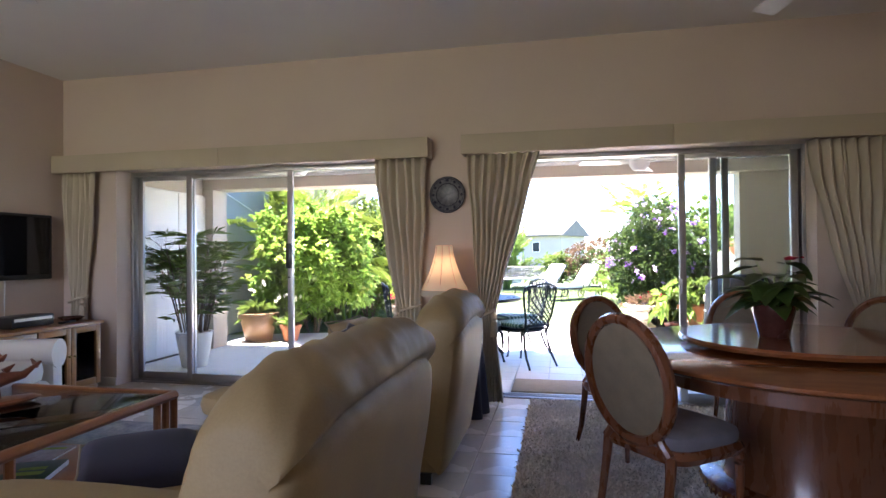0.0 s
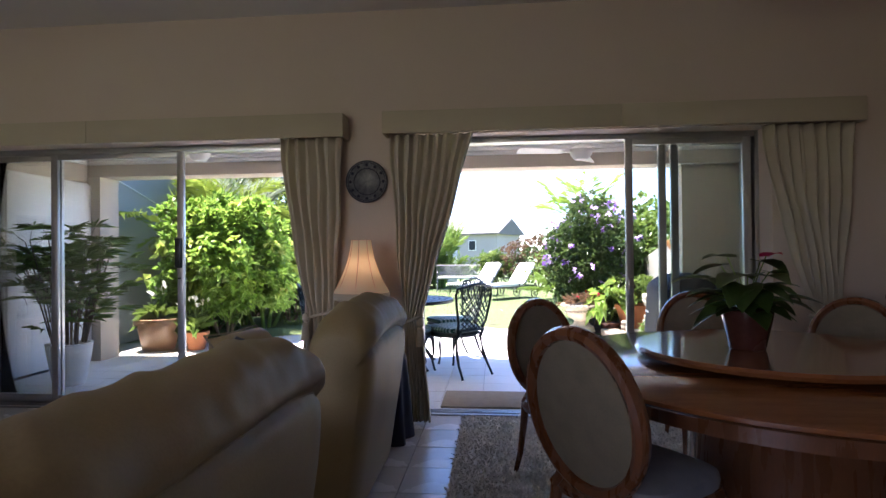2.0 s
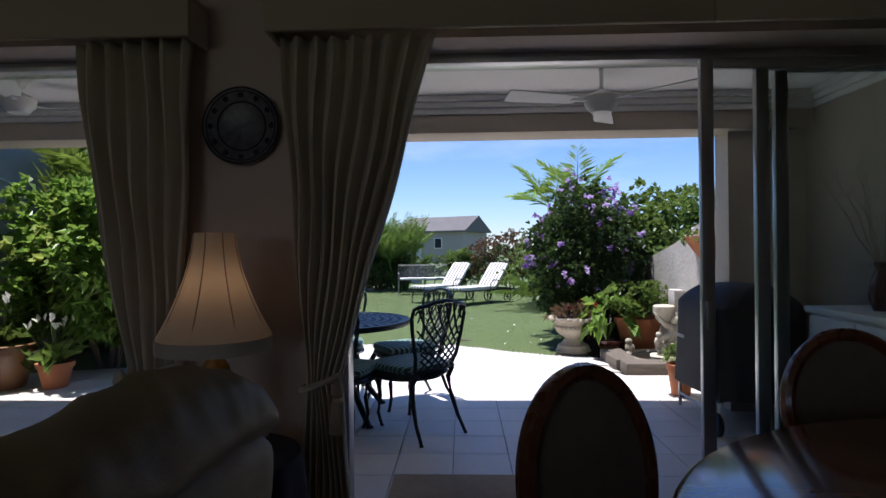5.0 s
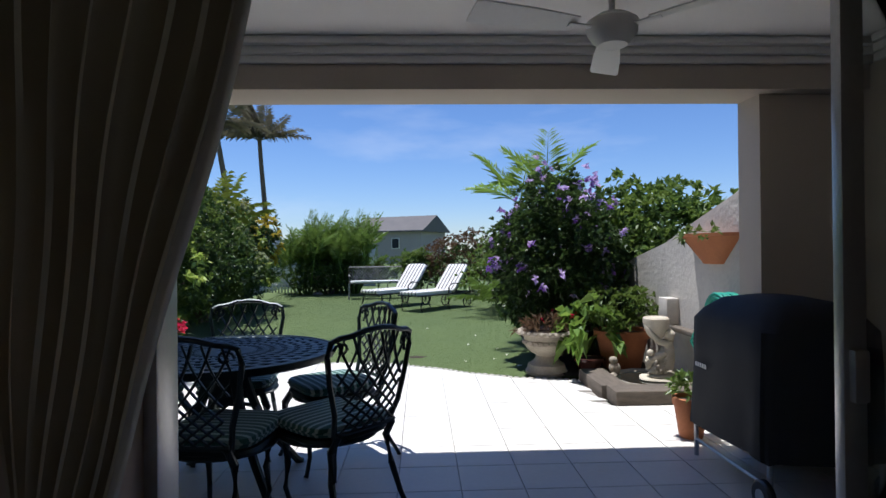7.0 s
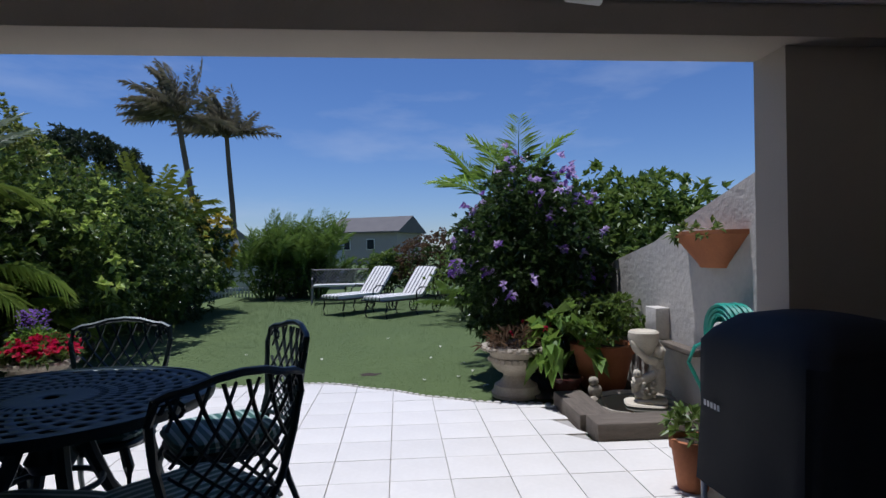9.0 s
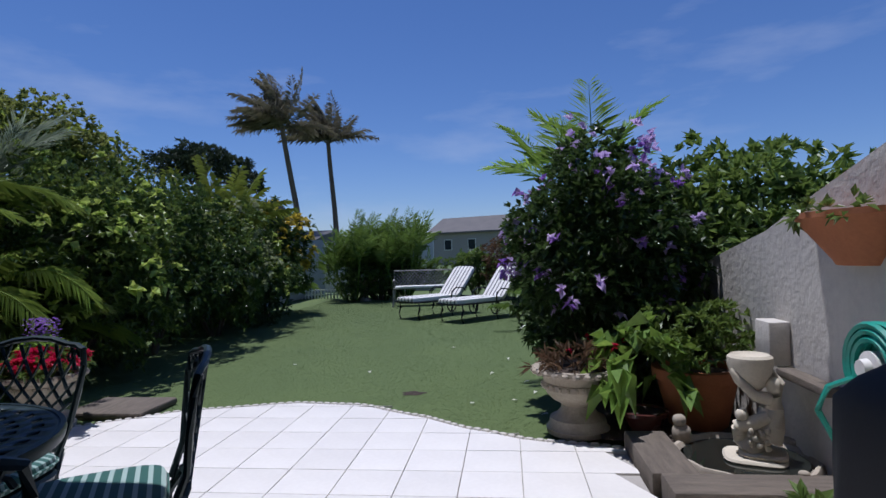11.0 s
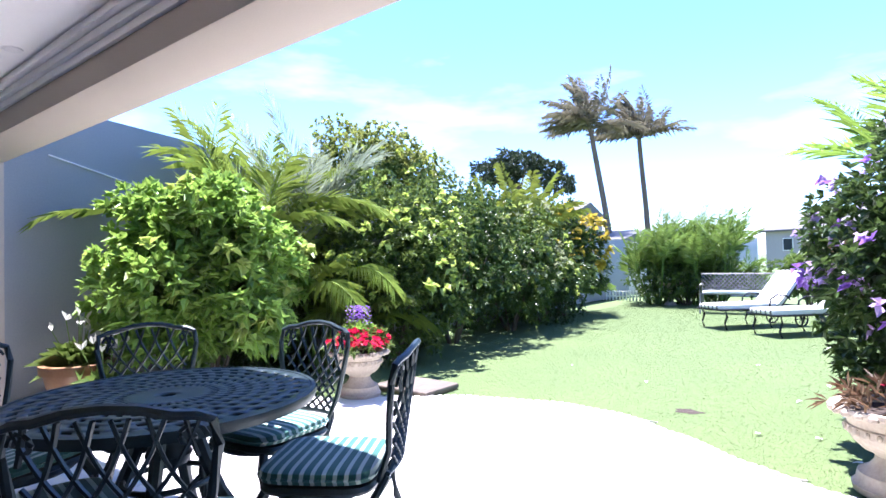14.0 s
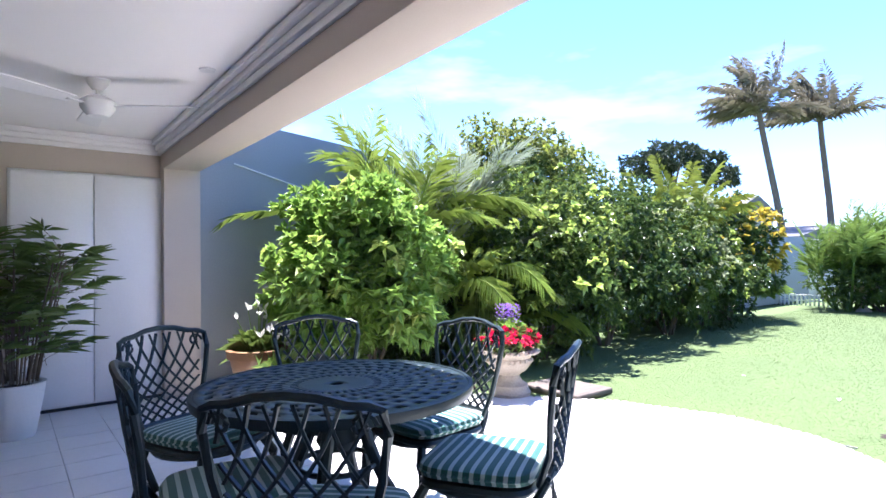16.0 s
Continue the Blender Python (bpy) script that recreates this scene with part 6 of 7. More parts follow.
part("top", B(-0.005, cw + 0.02, -0.02, cl + 0.02, ch - 0.028, ch, 0.006), HONEY, t)
part("bottom", B(0.001, cw - 0.026, 0.021, cl - 0.021, 0.062, 0.08), HONEY, t)
part("back", B(0.001, 0.012, 0.021, cl - 0.021, 0.081, ch - 0.03), HONEY, t)
part("plinth", B(0.01, cw - 0.03, 0.01, cl - 0.01, 0, 0.059, 0.003), HONEY, t)
for z in (0.26, 0.42):
    part("shelf", B(0.02, cw - 0.06, 0.63, cl - 0.03, z, z + 0.015), HONEY, t)
part("drawer_front", B(cw - 0.024, cw, 0.01, 0.605, 0.07, ch - 0.035, 0.004), HONEY, t)
for a, b in ((0.62, 0.945), (0.95, 1.275)):
    bm = bmesh.new()
    box(bm, cw - 0.022, cw, a, a + 0.05, 0.07, ch - 0.035, 0.003); box(bm, cw - 0.022, cw, b - 0.05, b, 0.07, ch - 0.035, 0.003)
    box(bm, cw - 0.021, cw - 0.001, a + 0.05, b - 0.05, 0.07, 0.13, 0.003); box(bm, cw - 0.021, cw - 0.001, a + 0.05, b - 0.05, ch - 0.09, ch - 0.035, 0.003)
    d = part("door", bm, HONEY, t)
    part("pane", B(cw - 0.013, cw - 0.009, a + 0.045, b - 0.045, 0.125, ch - 0.085), GLASS, d, "clear glass pane", False)
    part("knob", puff(bmesh.new(), (cw + 0.012, b - 0.025 if a < 0.7 else a + 0.025, 0.37), (0.025, 0.025, 0.025), 1, 8, 6), BRASS, d)
rnd = random.Random(4)
for k in range(9):
    z = (0.082, 0.276, 0.436)[k % 3]
    y = 3.28 + 0.66 + 0.2 * (k // 3) + rnd.uniform(0, 0.03)
    h = rnd.uniform(0.04, 0.09)
    c = rnd.choice([BLACK, NAVY, WHITE, SEAT_BLUE])
    solo("disc_case", B(-3.60, -3.40, y, y + 0.14, z, z + h, 0.003), c, "stacked disc cases on a cabinet shelf", "box", group="things in the media cabinet")
t = thing("disc_player", "black player box on the media cabinet", "disc player", pose(-3.52, 4.0, ch))
part("case", B(-0.12, 0.12, -0.2, 0.2, 0.008, 0.10, 0.006), BLACK, t)
part("front_strip", B(0.1202, 0.124, -0.18, 0.18, 0.06, 0.085), ALU, t)
for y in (-0.17, 0.17):
    part("foot", B(-0.1, 0.1, y - 0.01, y + 0.01, 0, 0.008), BLACK, t)
solo("remote_control", B(-3.38, -3.34, 4.22, 4.38, ch, ch + 0.02, 0.005), BLACK, "slim black remote control on the cabinet", "remote")
t = thing("serving_bowl", "shallow dark bowl on the media cabinet", "bowl", pose(-3.44, 4.42, ch))
part("dish", lathe(bmesh.new(), [(0, 0), (0.05, 0), (0.11, 0.04), (0.105, 0.045), (0.04, 0.01), (0, 0.01)], 24), GLAZE, t)

# white armchair in front of the cabinet
t = thing("slipcover_armchair", "white slipcovered armchair with rolled arms", "armchair", pose(-2.72, 2.86, 0, 0, 0, -70))
part("base", puff(bmesh.new(), (0, 0, 0.22), (0.74, 0.78, 0.36), 0.2, 24, 8), CREAM_FABRIC, t)
for x in (-0.38, 0.38):
    a = part("arm", puff(bmesh.new(), (x, 0.0, 0.30), (0.16, 0.80, 0.50), 0.25, 20, 10), CREAM_FABRIC, t)
    bm = tube(bmesh.new(), [(x * 1.03, -0.40, 0.57), (x * 1.03, 0.40, 0.57)], 0.105, 16)
    part("arm_roll", bm, CREAM_FABRIC, a)
part("seat_cushion", puff(bmesh.new(), (0, 0.06, 0.47), (0.60, 0.66, 0.17), 0.4, 24, 10, wob=0.02), CREAM_FABRIC, t)
part("backrest", puff(bmesh.new(), (0, -0.34, 0.60), (0.74, 0.24, 0.62), 0.4, 24, 12, Matrix.Rotation(radians(10), 3, "X"), wob=0.02), CREAM_FABRIC, t)
for x in (-0.33, 0.33):
    for y in (-0.33, 0.33):
        part("foot", B(x - 0.03, x + 0.03, y - 0.03, y + 0.03, 0, 0.05), CHERRY_DARK, t)

# coffee table of bent cane with a glass top
t = thing("coffee_table", "red cane coffee table with glass top and lower shelf", "coffee table", pose(-1.83, 2.30, 0))
hx, hy = 0.66, 0.58
bm = bmesh.new()
for a, b in (((-hx, -hy), (hx, -hy)), ((hx, -hy), (hx, hy)), ((hx, hy), (-hx, hy)), ((-hx, hy), (-hx, -hy))):
    tube(bm, [(a[0], a[1], 0.44), (b[0], b[1], 0.44)], 0.034, 10, 0.75)
part("top_frame", bm, CANE, t)
gl = part("glass_top", B(-hx + 0.025, hx - 0.025, -hy + 0.025, hy - 0.025, 0.448, 0.456, 0.002), GLASS, t, "clear glass top")
part("lower_shelf", B(-hx + 0.06, hx - 0.02, -hy + 0.04, hy - 0.04, 0.10, 0.125, 0.004), CANE, t)
for sx in (-1, 1):
    part("runner", B(sx * hx - 0.03, sx * hx + 0.03, -hy - 0.03, hy + 0.03, 0.035, 0.095, 0.008), CANE, t)
    for sy in (-1, 1):
        part("foot", B(sx * hx - 0.03, sx * hx + 0.03, sy * hy - 0.03, sy * hy + 0.03, 0.010, 0.034), CANE, t)
        for k in range(3):
            part("spindle", tube(bmesh.new(), [(sx * hx, sy * (hy - 0.07 * k), 0.09), (sx * hx, sy * (hy - 0.07 * k), 0.43)], 0.021, 8), CANE, t)


def book(x, y, z, w, l, h, rz, material, label, bars):
    b = thing("book", label, "book", pose(x, y, z, 0, 0, rz), group="books on the coffee table")
    part("cover", B(-w / 2, w / 2, -l / 2, l / 2, 0, h, 0.002), material, b)
    part("pages", B(-w / 2 + 0.004, w / 2 + 0.001, -l / 2 + 0.004, l / 2 - 0.004, 0.003, h - 0.003), WHITE, b)
    bm = bmesh.new()
    for px, py, bw, bl in bars:
        box(bm, px - bw / 2, px + bw / 2, py - bl / 2, py + bl / 2, h, h + 0.001)
    part("title", bm, L_YELLOW, b, "plain pale title bars")


BOOK_GREEN = mat("dark_green_book_cover", (0.02, 0.06, 0.025), (0.01, 0.03, 0.015), 0.4, 0, 14, 60, 0, 0.001)
BOOK_GREY = mat("grey_magazine_cover", (0.40, 0.32, 0.32), (0.18, 0.14, 0.16), 0.35, 0, 16, 60, 0, 0.001)
book(-1.62, 2.36, 0.125, 0.24, 0.30, 0.03, 24, BOOK_GREEN, "dark green book with yellow title on the shelf", [(0, 0.03, 0.13, 0.04), (0, -0.04, 0.15, 0.05)])
book(-1.82, 2.62, 0.125, 0.21, 0.28, 0.015, 15, BOOK_GREY, "grey magazine lying on the shelf", [(0, 0.09, 0.15, 0.03)])
t = thing("fruit_bowl", "dark wooden bowl of green apples", "bowl", pose(-1.86, 2.02, 0.125))
part("bowl", lathe(bmesh.new(), [(0, 0), (0.06, 0), (0.14, 0.05), (0.16, 0.09), (0.15, 0.09), (0.12, 0.05), (0, 0.02)], 24), CARVED, t)
APPLE = mat("green_apple_skin", (0.38, 0.42, 0.10), (0.28, 0.32, 0.07), 0.35, 0, 8, 60, 0.02, 0.001)
for k, (x, y, z) in enumerate(((0.05, 0.02, 0.075), (-0.05, 0.04, 0.075), (0.0, -0.06, 0.075), (0.01, 0.01, 0.13))):
    solo("apple", lathe(bmesh.new(), [(0, -0.030), (0.02, -0.034), (0.038, -0.01), (0.038, 0.012), (0.022, 0.032), (0.006, 0.028), (0, 0.022)], 14), APPLE, "pale green apple in the bowl", "apple", pose(-1.86 + x, 2.02 + y, 0.125 + z), group="apples in the bowl")
# carved leaping dolphins on a slab of wood, one mesh
bm = puff(bmesh.new(), (0, 0, 0.02), (0.62, 0.16, 0.04), 0.6, 20, 6, wob=0.15)
for dx, s, hgt in ((-0.08, 1.0, 0.16), (0.12, 0.8, 0.10), (-0.20, 0.7, 0.09)):
    pts = [(dx - 0.20 * s, 0, hgt - 0.06), (dx - 0.10 * s, 0.005, hgt + 0.01), (dx, 0.0, hgt + 0.045), (dx + 0.11 * s, -0.005, hgt + 0.05), (dx + 0.20 * s, 0, hgt + 0.10)]
    tube(bm, pts, [0.012, 0.04 * s, 0.048 * s, 0.028 * s, 0.008], 10)
    tube(bm, [(dx + 0.19 * s, -0.06, hgt + 0.12), (dx + 0.19 * s, 0, hgt + 0.09), (dx + 0.19 * s, 0.06, hgt + 0.12)], [0.006, 0.016, 0.006], 6)
    tube(bm, [(dx, 0, hgt + 0.08), (dx + 0.05, 0, hgt + 0.115)], [0.022, 0.004], 6)
    tube(bm, [(dx - 0.03, 0, hgt), (dx - 0.02, 0, 0.03)], 0.01, 6)
solo("wood_sculpture", bm, CARVED, "carved red wooden dolphin sculpture on the glass table", "sculpture", pose(-1.95, 2.35, 0.456, 0, 0, 68))


def rug(name, x0, x1, y0, y1, material, label, tufts, fringe, blade):
    r = thing(name, label, "rug")
    bm = bmesh.new()
    g = 24
    vv = [[bm.verts.new((x0 + (x1 - x0) * i / g + 0.012 * noise.noise((i, j * 0.7, 1)), y0 + (y1 - y0) * j / g + 0.012 * noise.noise((i * 0.7, j, 2)), 0.011 + 0.003 * noise.noise((i, j, 3)))) for i in range(g + 1)] for j in range(g + 1)]
    for j in range(g):
        for i in range(g):
            bm.faces.new((vv[j][i], vv[j][i + 1], vv[j + 1][i + 1], vv[j + 1][i]))
    ret = bmesh.ops.extrude_face_region(bm, geom=bm.faces[:])
    bmesh.ops.translate(bm, verts=[v for v in ret["geom"] if isinstance(v, bmesh.types.BMVert)], vec=(0, 0, -0.009))
    part("weave", bm, material, r)
    rng = np.random.default_rng(7)
    n = tufts
    p = np.stack([rng.uniform(x0, x1, n), rng.uniform(y0, y1, n), np.full(n, 0.010)], 1)
    o = leaf_cloud("shag", r, material, p, rng.normal(0, 0.7, (n, 3)) + np.array([0.2, 0.3, 1.0]), blade, blade * 0.4, 7, droop=0.2)
    o["kind"] = "stuff"
    return r


rug("rug", 0.82, 3.75, 1.5, 4.80, RUG_PILE, "grey-brown shaggy rug under the dining table", 42000, True, 0.035)
rug("rug", -2.75, -0.72, 1.35, 3.66, RUG_BLUE, "blue-grey patterned rug under the coffee table", 4000, False, 0.008)
solo("door_mat", B(0.63, 1.95, 5.09, 5.61, 0.001, 0.016, 0.005), MAT_CLOTH, "beige sisal door mat outside the open door", "door mat")

# ---- dining table ----
DC = (2.36, 3.18)
t = thing("dining_table", "large round polished cherry dining table on a drum base", "table", pose(*DC, 0.012))
part("tabletop", lathe(bmesh.new(), [(0, 0.70), (0.95, 0.70), (1.0, 0.705), (1.02, 0.72), (1.02, 0.733), (1.005, 0.742), (0, 0.742)], 96), CHERRY, t)
part("apron", lathe(bmesh.new(), [(0.86, 0.62), (0.88, 0.62), (0.88, 0.699), (0.86, 0.699)], 64), CHERRY_DARK, t)
part("drum", lathe(bmesh.new(), [(0, 0.08), (0.44, 0.08), (0.42, 0.12), (0.40, 0.60), (0.46, 0.698), (0, 0.698)], 48), CHERRY_DARK, t)
part("plinth", lathe(bmesh.new(), [(0, 0), (0.54, 0), (0.54, 0.06), (0.50, 0.08), (0, 0.08)], 48), CHERRY_DARK, t)
bm = bmesh.new()
for k in range(70):
    a = 2 * math.pi * k / 70
    puff(bm, (0.542 * math.cos(a), 0.542 * math.sin(a), 0.035), (0.014, 0.014, 0.014), 1, 6, 4)
part("stud_band", bm, BRASS, t, "row of small brass studs")["kind"] = "stuff"
t = thing("lazy_susan", "round polished cherry turntable on the dining table", "turntable", pose(2.32, 3.22, 0.754))
part("bearing", lathe(bmesh.new(), [(0, 0), (0.2, 0), (0.2, 0.022), (0, 0.022)], 32), CHERRY_DARK, t)
part("disc", lathe(bmesh.new(), [(0, 0.023), (0.57, 0.023), (0.595, 0.03), (0.60, 0.045), (0.59, 0.058), (0, 0.06)], 80), CHERRY, t)
p = flowerpot("anthurium_pot", (2.17, 3.16, 0.8145), 0.105, 0.17, "brown glazed pot with an anthurium on the turntable", GLAZE, False)
rnd = random.Random(12)


for i in range(38):
    a, el = i * 2.4, rnd.uniform(0.1, 1.2)
    h = rnd.uniform(0.10, 0.24)
    d = Vector((math.cos(a), math.sin(a), 0))
    e = Vector((0, 0, 0.15)) + d * rnd.uniform(0.03, 0.15) + Vector((0, 0, h * el))
    part("stalk", tube(bmesh.new(), [Vector((0, 0, 0.14)), Vector((0, 0, 0.14)).lerp(e, 0.5) + Vector((0, 0, 0.03)), e], 0.003, 4), L_PALM, p)
    bl = bmesh.new()
    heart(bl, e, d + Vector((0, 0, rnd.uniform(-0.35, 0.45))), rnd.uniform(0.12, 0.17), rnd.uniform(0.10, 0.14))
    part("leaf", bl, L_DARK, p)
bl = bmesh.new()
heart(bl, Vector((0.10, 0.03, 0.40)), (0.3, -0.8, 0.4), 0.09, 0.09)
part("blossom", bl, F_RED, p, "single red waxy flower")
part("blossom_stalk", tube(bmesh.new(), [(0, 0, 0.14), (0.05, 0.02, 0.3), (0.10, 0.03, 0.41)], 0.003, 4), L_PALM, p)
bl = bmesh.new()
heart(bl, Vector((-0.20, -0.05, 0.31)), (-0.9, -0.1, 0.15), 0.15, 0.10)
part("leaf", bl, L_MID, p)


def dining_chair():
    c = thing("dining_chair", "cherry wood dining chair with oval upholstered back", "chair", pose(0, 0, -60), group="chairs round the dining table")
    q = lambda x, z: Vector((x, -0.22 - 0.17 * (z - 0.45), z))
    N = 40
    ov = [(0.235 * math.sin(a), 0.722 - 0.272 * math.cos(a)) for a in (2 * math.pi * k / N for k in range(N + 1))]
    part("back_frame", tube(bmesh.new(), [q(x, z) for x, z in ov], 0.026, 8, 1.2, up=(0, 1, 0.17), caps=False), CHERRY_DARK, c)
    bm = bmesh.new()
    cf = bm.verts.new(q(0, 0.722) + Vector((0, 0.028, 0))); cb = bm.verts.new(q(0, 0.722) - Vector((0, 0.018, 0)))
    rf, rb = [], []
    for rr, f, b in ((0.55, 0.024, 0.016), (0.93, 0.006, 0.006)):
        rf.append([bm.verts.new(q(0.235 * rr * math.sin(2 * math.pi * k / N), 0.722 - 0.272 * rr * math.cos(2 * math.pi * k / N)) + Vector((0, f, 0))) for k in range(N)])
        rb.append([bm.verts.new(q(0.235 * rr * math.sin(2 * math.pi * k / N), 0.722 - 0.272 * rr * math.cos(2 * math.pi * k / N)) - Vector((0, b, 0))) for k in range(N)])
    for k in range(N):
        l = (k + 1) % N
        bm.faces.new((cf, rf[0][k], rf[0][l])); bm.faces.new((cb, rb[0][l], rb[0][k]))
        bm.faces.new((rf[0][k], rf[1][k], rf[1][l], rf[0][l])); bm.faces.new((rb[0][l], rb[1][l], rb[1][k], rb[0][k]))
        bm.faces.new((rf[1][k], rb[1][k], rb[1][l], rf[1][l]))
    part("back_pad", bm, TAPESTRY, c, "beige woven back pad")
    for s in (-1, 1):
        part("back_post", tube(bmesh.new(), [q(s * 0.13, 0.50), (s * 0.15, -0.22, 0.46), (s * 0.185, -0.215, 0.42)], [0.018, 0.02, 0.022], 7), CHERRY_DARK, c)
    bm = puff(bmesh.new(), (0, 0.01, 0.415), (0.50, 0.48, 0.075), 0.4, 28, 6)
    part("seat_frame", bm, CHERRY_DARK, c)
    part("seat", puff(bmesh.new(), (0, 0.01, 0.468), (0.48, 0.46, 0.09), 0.5, 28, 10), SEAT_BLUE, c, "grey-blue padded seat")
    for s in (-1, 1):
        part("leg", tube(bmesh.new(), [(s * 0.195, 0.20, 0.40), (s * 0.20, 0.205, 0.36), (s * 0.20, 0.205, 0.33), (s * 0.198, 0.205, 0.0)], [0.026, 0.028, 0.022, 0.012], 9), CHERRY_DARK, c)
        part("leg", tube(bmesh.new(), [(s * 0.185, -0.205, 0.42), (s * 0.187, -0.22, 0.30), (s * 0.19, -0.25, 0.12), (s * 0.192, -0.29, 0.0)], [0.024, 0.021, 0.018, 0.014], 9), CHERRY_DARK, c)
    return c


dc = dining_chair()
def seat_at(x, y, tx, ty):
    d = Vector((tx - x, ty - y, 0)).normalized()
    return pose(x + d.x * 0.27, y + d.y * 0.27, 0.014, 0, 0, math.degrees(math.atan2(d.y, d.x)) - 90) @ Matrix.Scale(0.97, 4)


PLACES = [(1.35, 2.46, 2.13, 3.08), (1.33, 3.90, 1.93, 3.10), (2.40, 4.52, 2.34, 3.3), (3.10, 3.98, 2.34, 3.24), (2.72, 2.02, 1.7, 2.5), (3.42, 2.78, 2.34, 3.1)]
dc.matrix_world = seat_at(*PLACES[0])
for s in PLACES[1:]:
    copy_thing(dc, seat_at(*s))

# sideboard with a gallery rail against the east wall
t = thing("sideboard", "dark cherry sideboard with a spindle gallery rail", "sideboard", pose(3.72, 3.45, 0))
part("body", B(0, 0.50, 0, 1.20, 0.08, 0.90, 0.005), CHERRY_DARK, t)
part("top", B(-0.02, 0.51, -0.02, 1.22, 0.902, 0.935, 0.006), CHERRY_DARK, t)
for k in range(3):
    d = part("drawer", B(-0.014, -0.001, 0.02 + 0.39 * k, 0.39 + 0.39 * k, 0.62, 0.86, 0.004), CHERRY_DARK, t)
    part("knob", puff(bmesh.new(), (-0.024, 0.205 + 0.39 * k, 0.74), (0.025, 0.025, 0.025), 1, 8, 6), BRASS, d)
    part("door", B(-0.014, -0.001, 0.02 + 0.39 * k, 0.39 + 0.39 * k, 0.12, 0.60, 0.004), CHERRY_DARK, t)
for y in (0.03, 1.17):
    for x in (0.03, 0.47):
        part("foot", B(x - 0.03, x + 0.03, y - 0.03, y + 0.03, 0, 0.079), CHERRY_DARK, t)
for k in range(12):
    part("spindle", tube(bmesh.new(), [(0.02, 0.02 + 0.105 * k, 0.93), (0.02, 0.02 + 0.105 * k, 1.13)], [0.012, 0.009], 6), CHERRY_DARK, t)
part("gallery_rail", B(0.0, 0.04, 0, 1.2, 1.13, 1.16, 0.005), CHERRY_DARK, t)
solo("pillar_candle", lathe(bmesh.new(), [(0, 0), (0.04, 0), (0.04, 0.36), (0.03, 0.37), (0, 0.365)], 20), WHITE, "tall white candle on the sideboard", "candle", pose(3.95, 4.0, 0.935))

# ceiling fans in the room, with glass lamps under the near one
f = ceiling_fan(2.44, 3.10, 2.72, RZ, 12, "white ceiling fan with a small lamp over the dining table", 4)
part("lamp_ring", tube(bmesh.new(), [(0.085 * math.cos(a), 0.085 * math.sin(a), 2.60) for a in (2 * math.pi * k / 24 for k in range(25))], 0.006, 5, caps=False), BRASS, f)
part("lamp_glass", lathe(bmesh.new(), [(0, 2.57), (0.045, 2.575), (0.06, 2.61), (0.05, 2.65), (0, 2.652)], 20), WHITE, f, "small frosted lamp glass")
ceiling_fan(-2.3, 2.2, 2.72, RZ, 40, "white ceiling fan over the coffee table", 4)

# ---- floor tiles, lawn blades: the many small pieces ----
def tile_mesh(name, w, material):
    bm = B(-w / 2, w / 2, -w / 2, w / 2, -0.012, 0.0)
    bmesh.ops.bevel(bm, geom=[e for e in bm.edges if all(v.co.z > -0.001 for v in e.verts)], offset=0.0015, segments=1, affect="EDGES")
    return mesh_of(name, bm, material, False)


def lay(parent, w, gap, x_line, y_line, xr, yr, material, inside, near, name="tile"):
    """Square tiles on a grid; those in the near stretch are pieces of their own, the rest one sheet."""
    me = tile_mesh(name, w - gap, material)
    rest, faces, count = [], [], 0
    i0, i1 = math.floor((xr[0] - x_line) / w) - 1, math.ceil((xr[1] - x_line) / w) + 1
    j0, j1 = math.floor((yr[0] - y_line) / w) - 1, math.ceil((yr[1] - y_line) / w) + 1
    for j in range(j0, j1):
        for i in range(i0, i1):
            x, y = x_line + (i + 0.5) * w, y_line + (j + 0.5) * w
            h = (w - gap) / 2
            a, b, c, d = max(x - h, xr[0]), min(x + h, xr[1]), max(y - h, yr[0]), min(y + h, yr[1])
            if b - a < 0.03 or d - c < 0.03:
                continue
            if inside:
                tops = [min(d, inside(q)) for q in (a, (a + b) / 2, b)]
                if max(tops) - c < 0.02:
                    continue
                tops = [max(q, c + 0.003) for q in tops]
            else:
                tops = [d, d, d]
            whole = b - a > 2 * h - 0.002 and d - c > 2 * h - 0.002 and min(tops) > d - 0.002
            if whole and near(x, y) and count < 300:
                t = new(name, me)
                t.location = (x, y, random.uniform(-0.0006, 0.0006))
                t.parent = parent
                count += 1
            else:
                k = len(rest)
                q = [(a, c), ((a + b) / 2, c), (b, c), (b, tops[2]), ((a + b) / 2, tops[1]), (a, tops[0])]
                rest += [(px, py, 0.0) for px, py in q] + [(px, py, -0.012) for px, py in q]
                faces.append([k + n for n in range(6)])
                faces += [[k + n, k + 6 + n, k + 6 + (n + 1) % 6, k + (n + 1) % 6] for n in range(6)]
    if rest:
        tagged(raw(name + "_field", rest, faces, material, parent), kind="stuff")
    return count


lay(floor, 0.35, 0.005, 0.56, 4.535, (RX0, RX1), (RY0, 4.885), TILE_IN, None, lambda x, y: -1.6 < x < 3.2 and 0.6 < y)
lay(patio, 0.34, 0.005, 0.955, 8.01, (PX0, PX1), (WY1 + 0.005, 10.4), TILE_OUT, lambda x: min(edge_y(x), 8.17) if x > 2.61 else edge_y(x) - 0.09, lambda x, y: -1.2 < x < 2.7 and 6.0 < y)

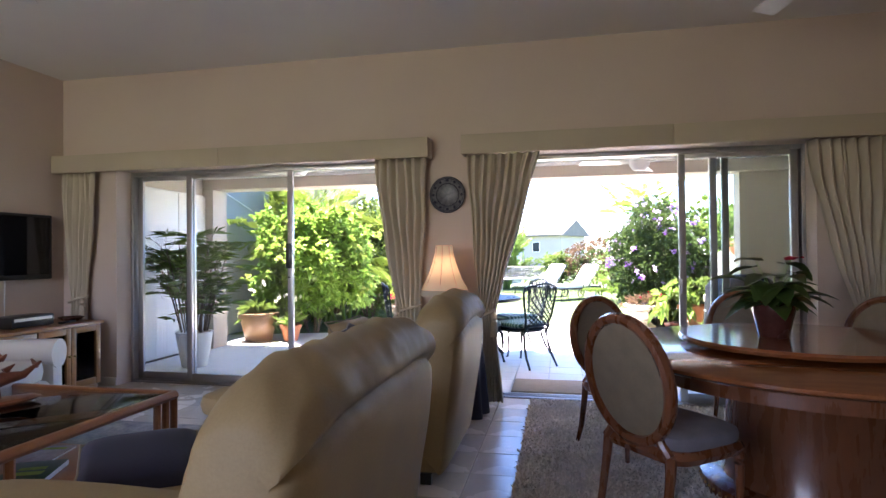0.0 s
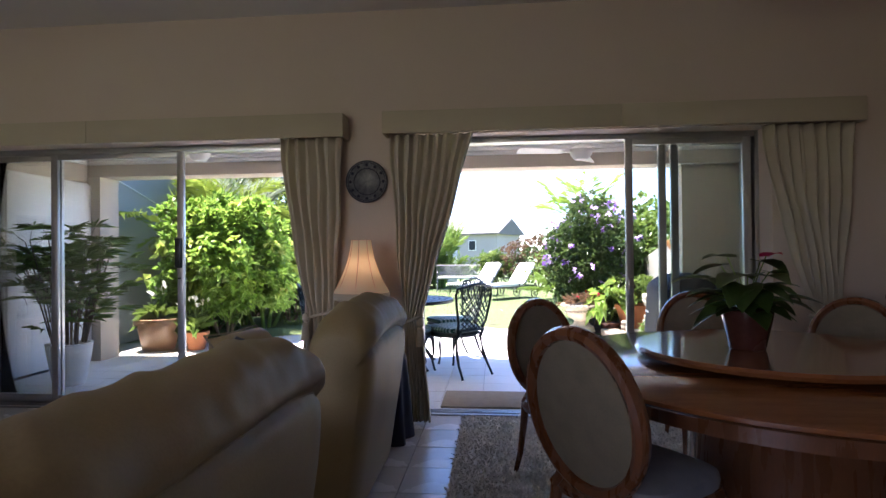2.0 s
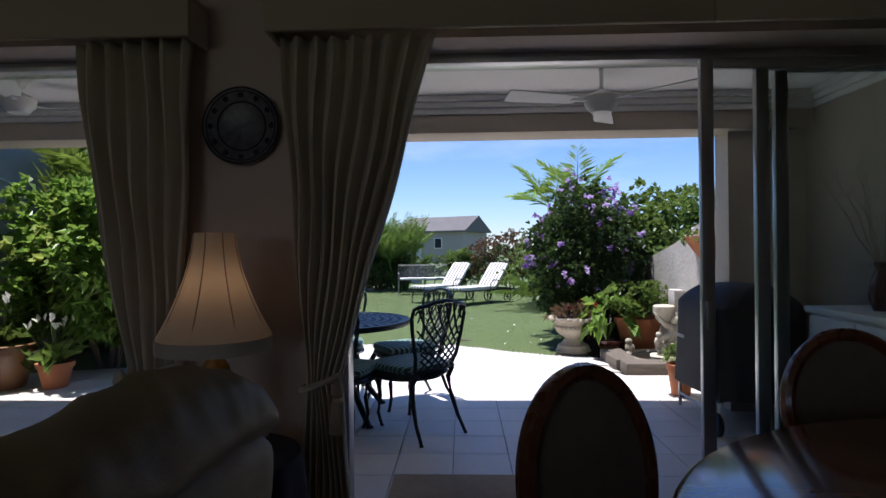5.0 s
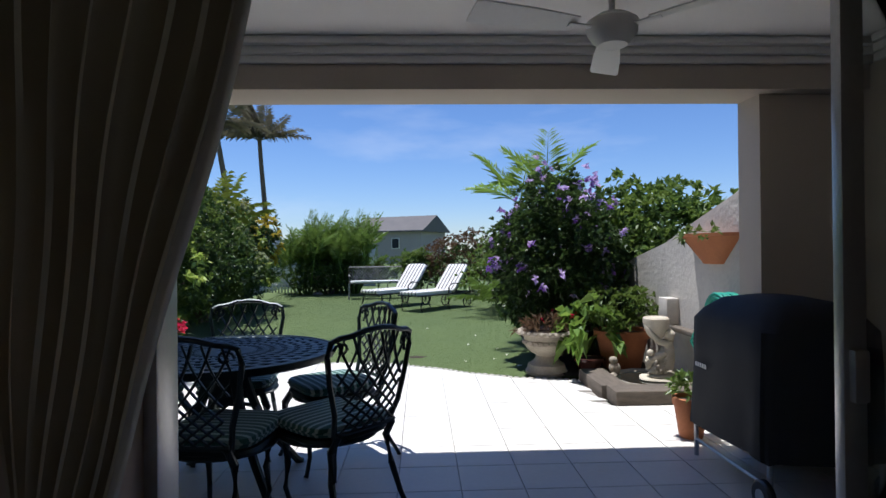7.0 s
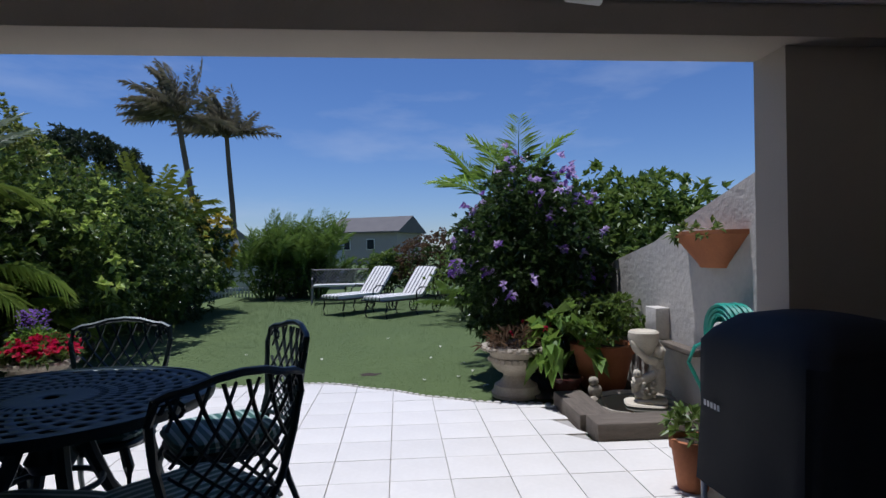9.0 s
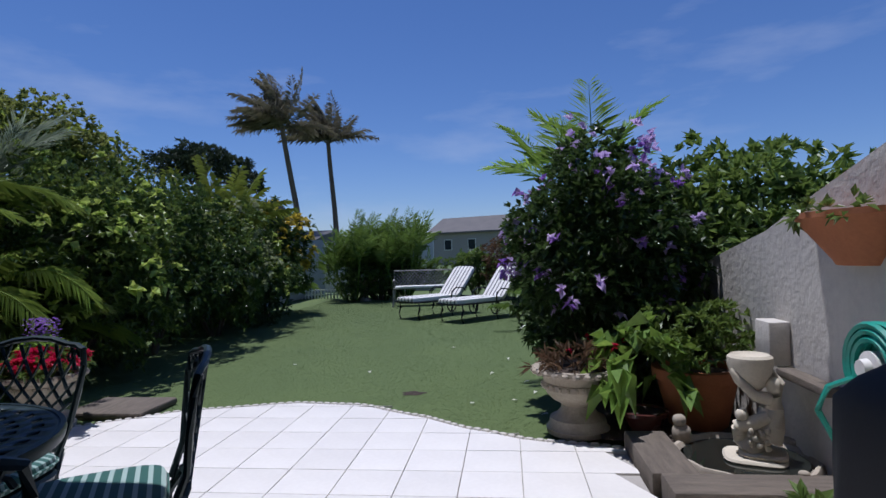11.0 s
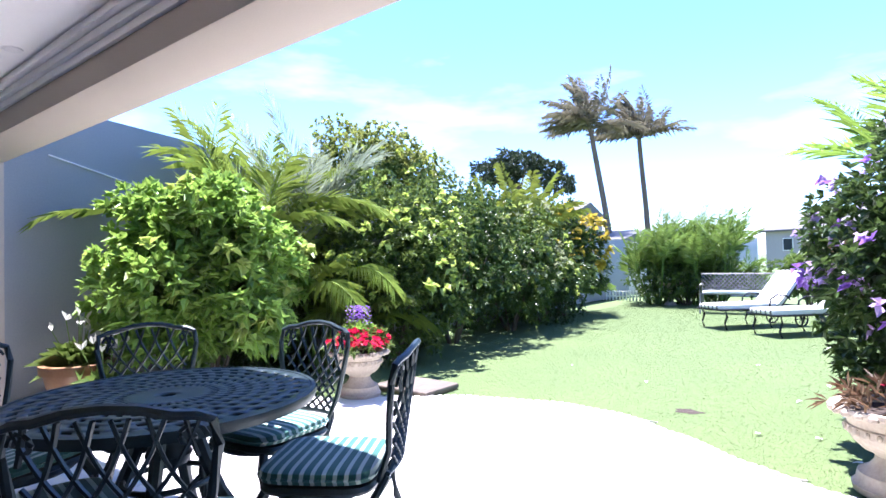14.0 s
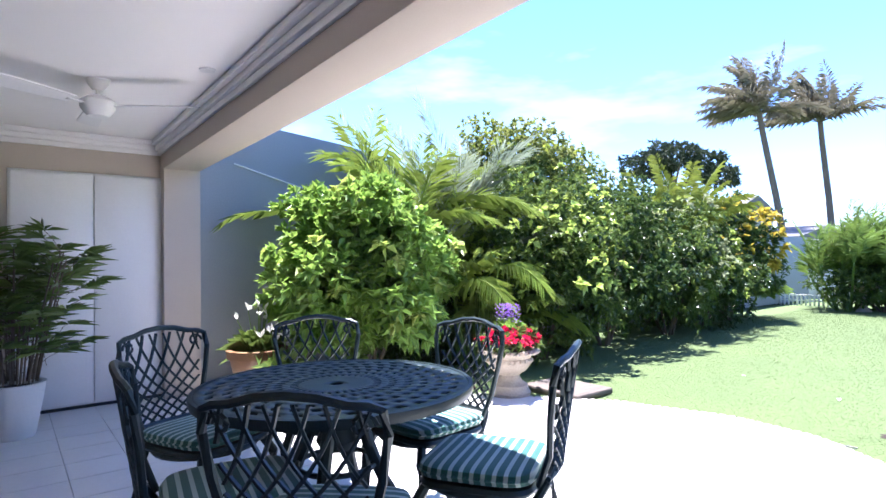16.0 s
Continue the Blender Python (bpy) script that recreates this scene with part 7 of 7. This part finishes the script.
# small rounded stones along the edge of the lawn
xs = [-2.4 + 0.036 * k for k in range(142)]
bm = mesh_of("edging_stone", puff(bmesh.new(), (0, 0, 0), (0.064, 0.045, 0.05), 0.6, 8, 5), PLASTER)
dist, last = 0, None
for k in range(900):
    x = -2.4 + k * 0.0057
    y = edge_y(x) - 0.035
    if last is None or math.hypot(x - last[0], y - last[1]) > 0.066:
        if x < 2.60:
            a = math.atan2(edge_y(x + 0.02) - edge_y(x - 0.02), 0.04)
            o = new("edging_stone", bm)
            o.matrix_local = pose(x, y, -0.022, 0, 0, math.degrees(a))
            o.parent = patio
            last = (x, y)

# short grass blades over the lawn
rng = np.random.default_rng(2)
n = 330000
gy = 9.0 + 13.0 * rng.uniform(0, 1, n) ** 1.6
gx = rng.uniform(-3.2, 3.4, n)
ed = np.array([edge_y(float(x)) for x in np.linspace(-3.2, 3.4, 400)])
keep = gy > np.interp(gx, np.linspace(-3.2, 3.4, 400), ed) + 0.01
keep &= ~((gx > 2.5) & (gy < 12))
keep &= np.hypot(gx - 1.03, (gy - 10.6) * 1.6) > 0.14
gx, gy = gx[keep], gy[keep]
n = len(gx)
a = rng.uniform(0, 6.28, n)
hgt = 0.008 * rng.uniform(0.5, 1.5, n)
lean = rng.normal(0, 0.016, (n, 2))
wd = 0.0016 + 0.00035 * (gy - 9)
v = np.empty((n, 3, 3))
v[:, 0] = np.stack([gx - np.cos(a) * wd, gy - np.sin(a) * wd, np.full(n, -0.036)], 1)
v[:, 1] = np.stack([gx + np.cos(a) * wd, gy + np.sin(a) * wd, np.full(n, -0.036)], 1)
v[:, 2] = np.stack([gx + lean[:, 0], gy + lean[:, 1], -0.036 + hgt], 1)
me = bpy.data.meshes.new("grass")
me.vertices.add(n * 3)
me.vertices.foreach_set("co", v.reshape(-1))
me.loops.add(n * 3)
me.loops.foreach_set("vertex_index", np.arange(n * 3, dtype=np.int32))
me.polygons.add(n)
me.polygons.foreach_set("loop_start", np.arange(0, n * 3, 3, dtype=np.int32))
me.update()
me.validate()
me.materials.append(BLADE)
tagged(new("grass", me), "short mown green grass of the lawn", "grass", "", "stuff")
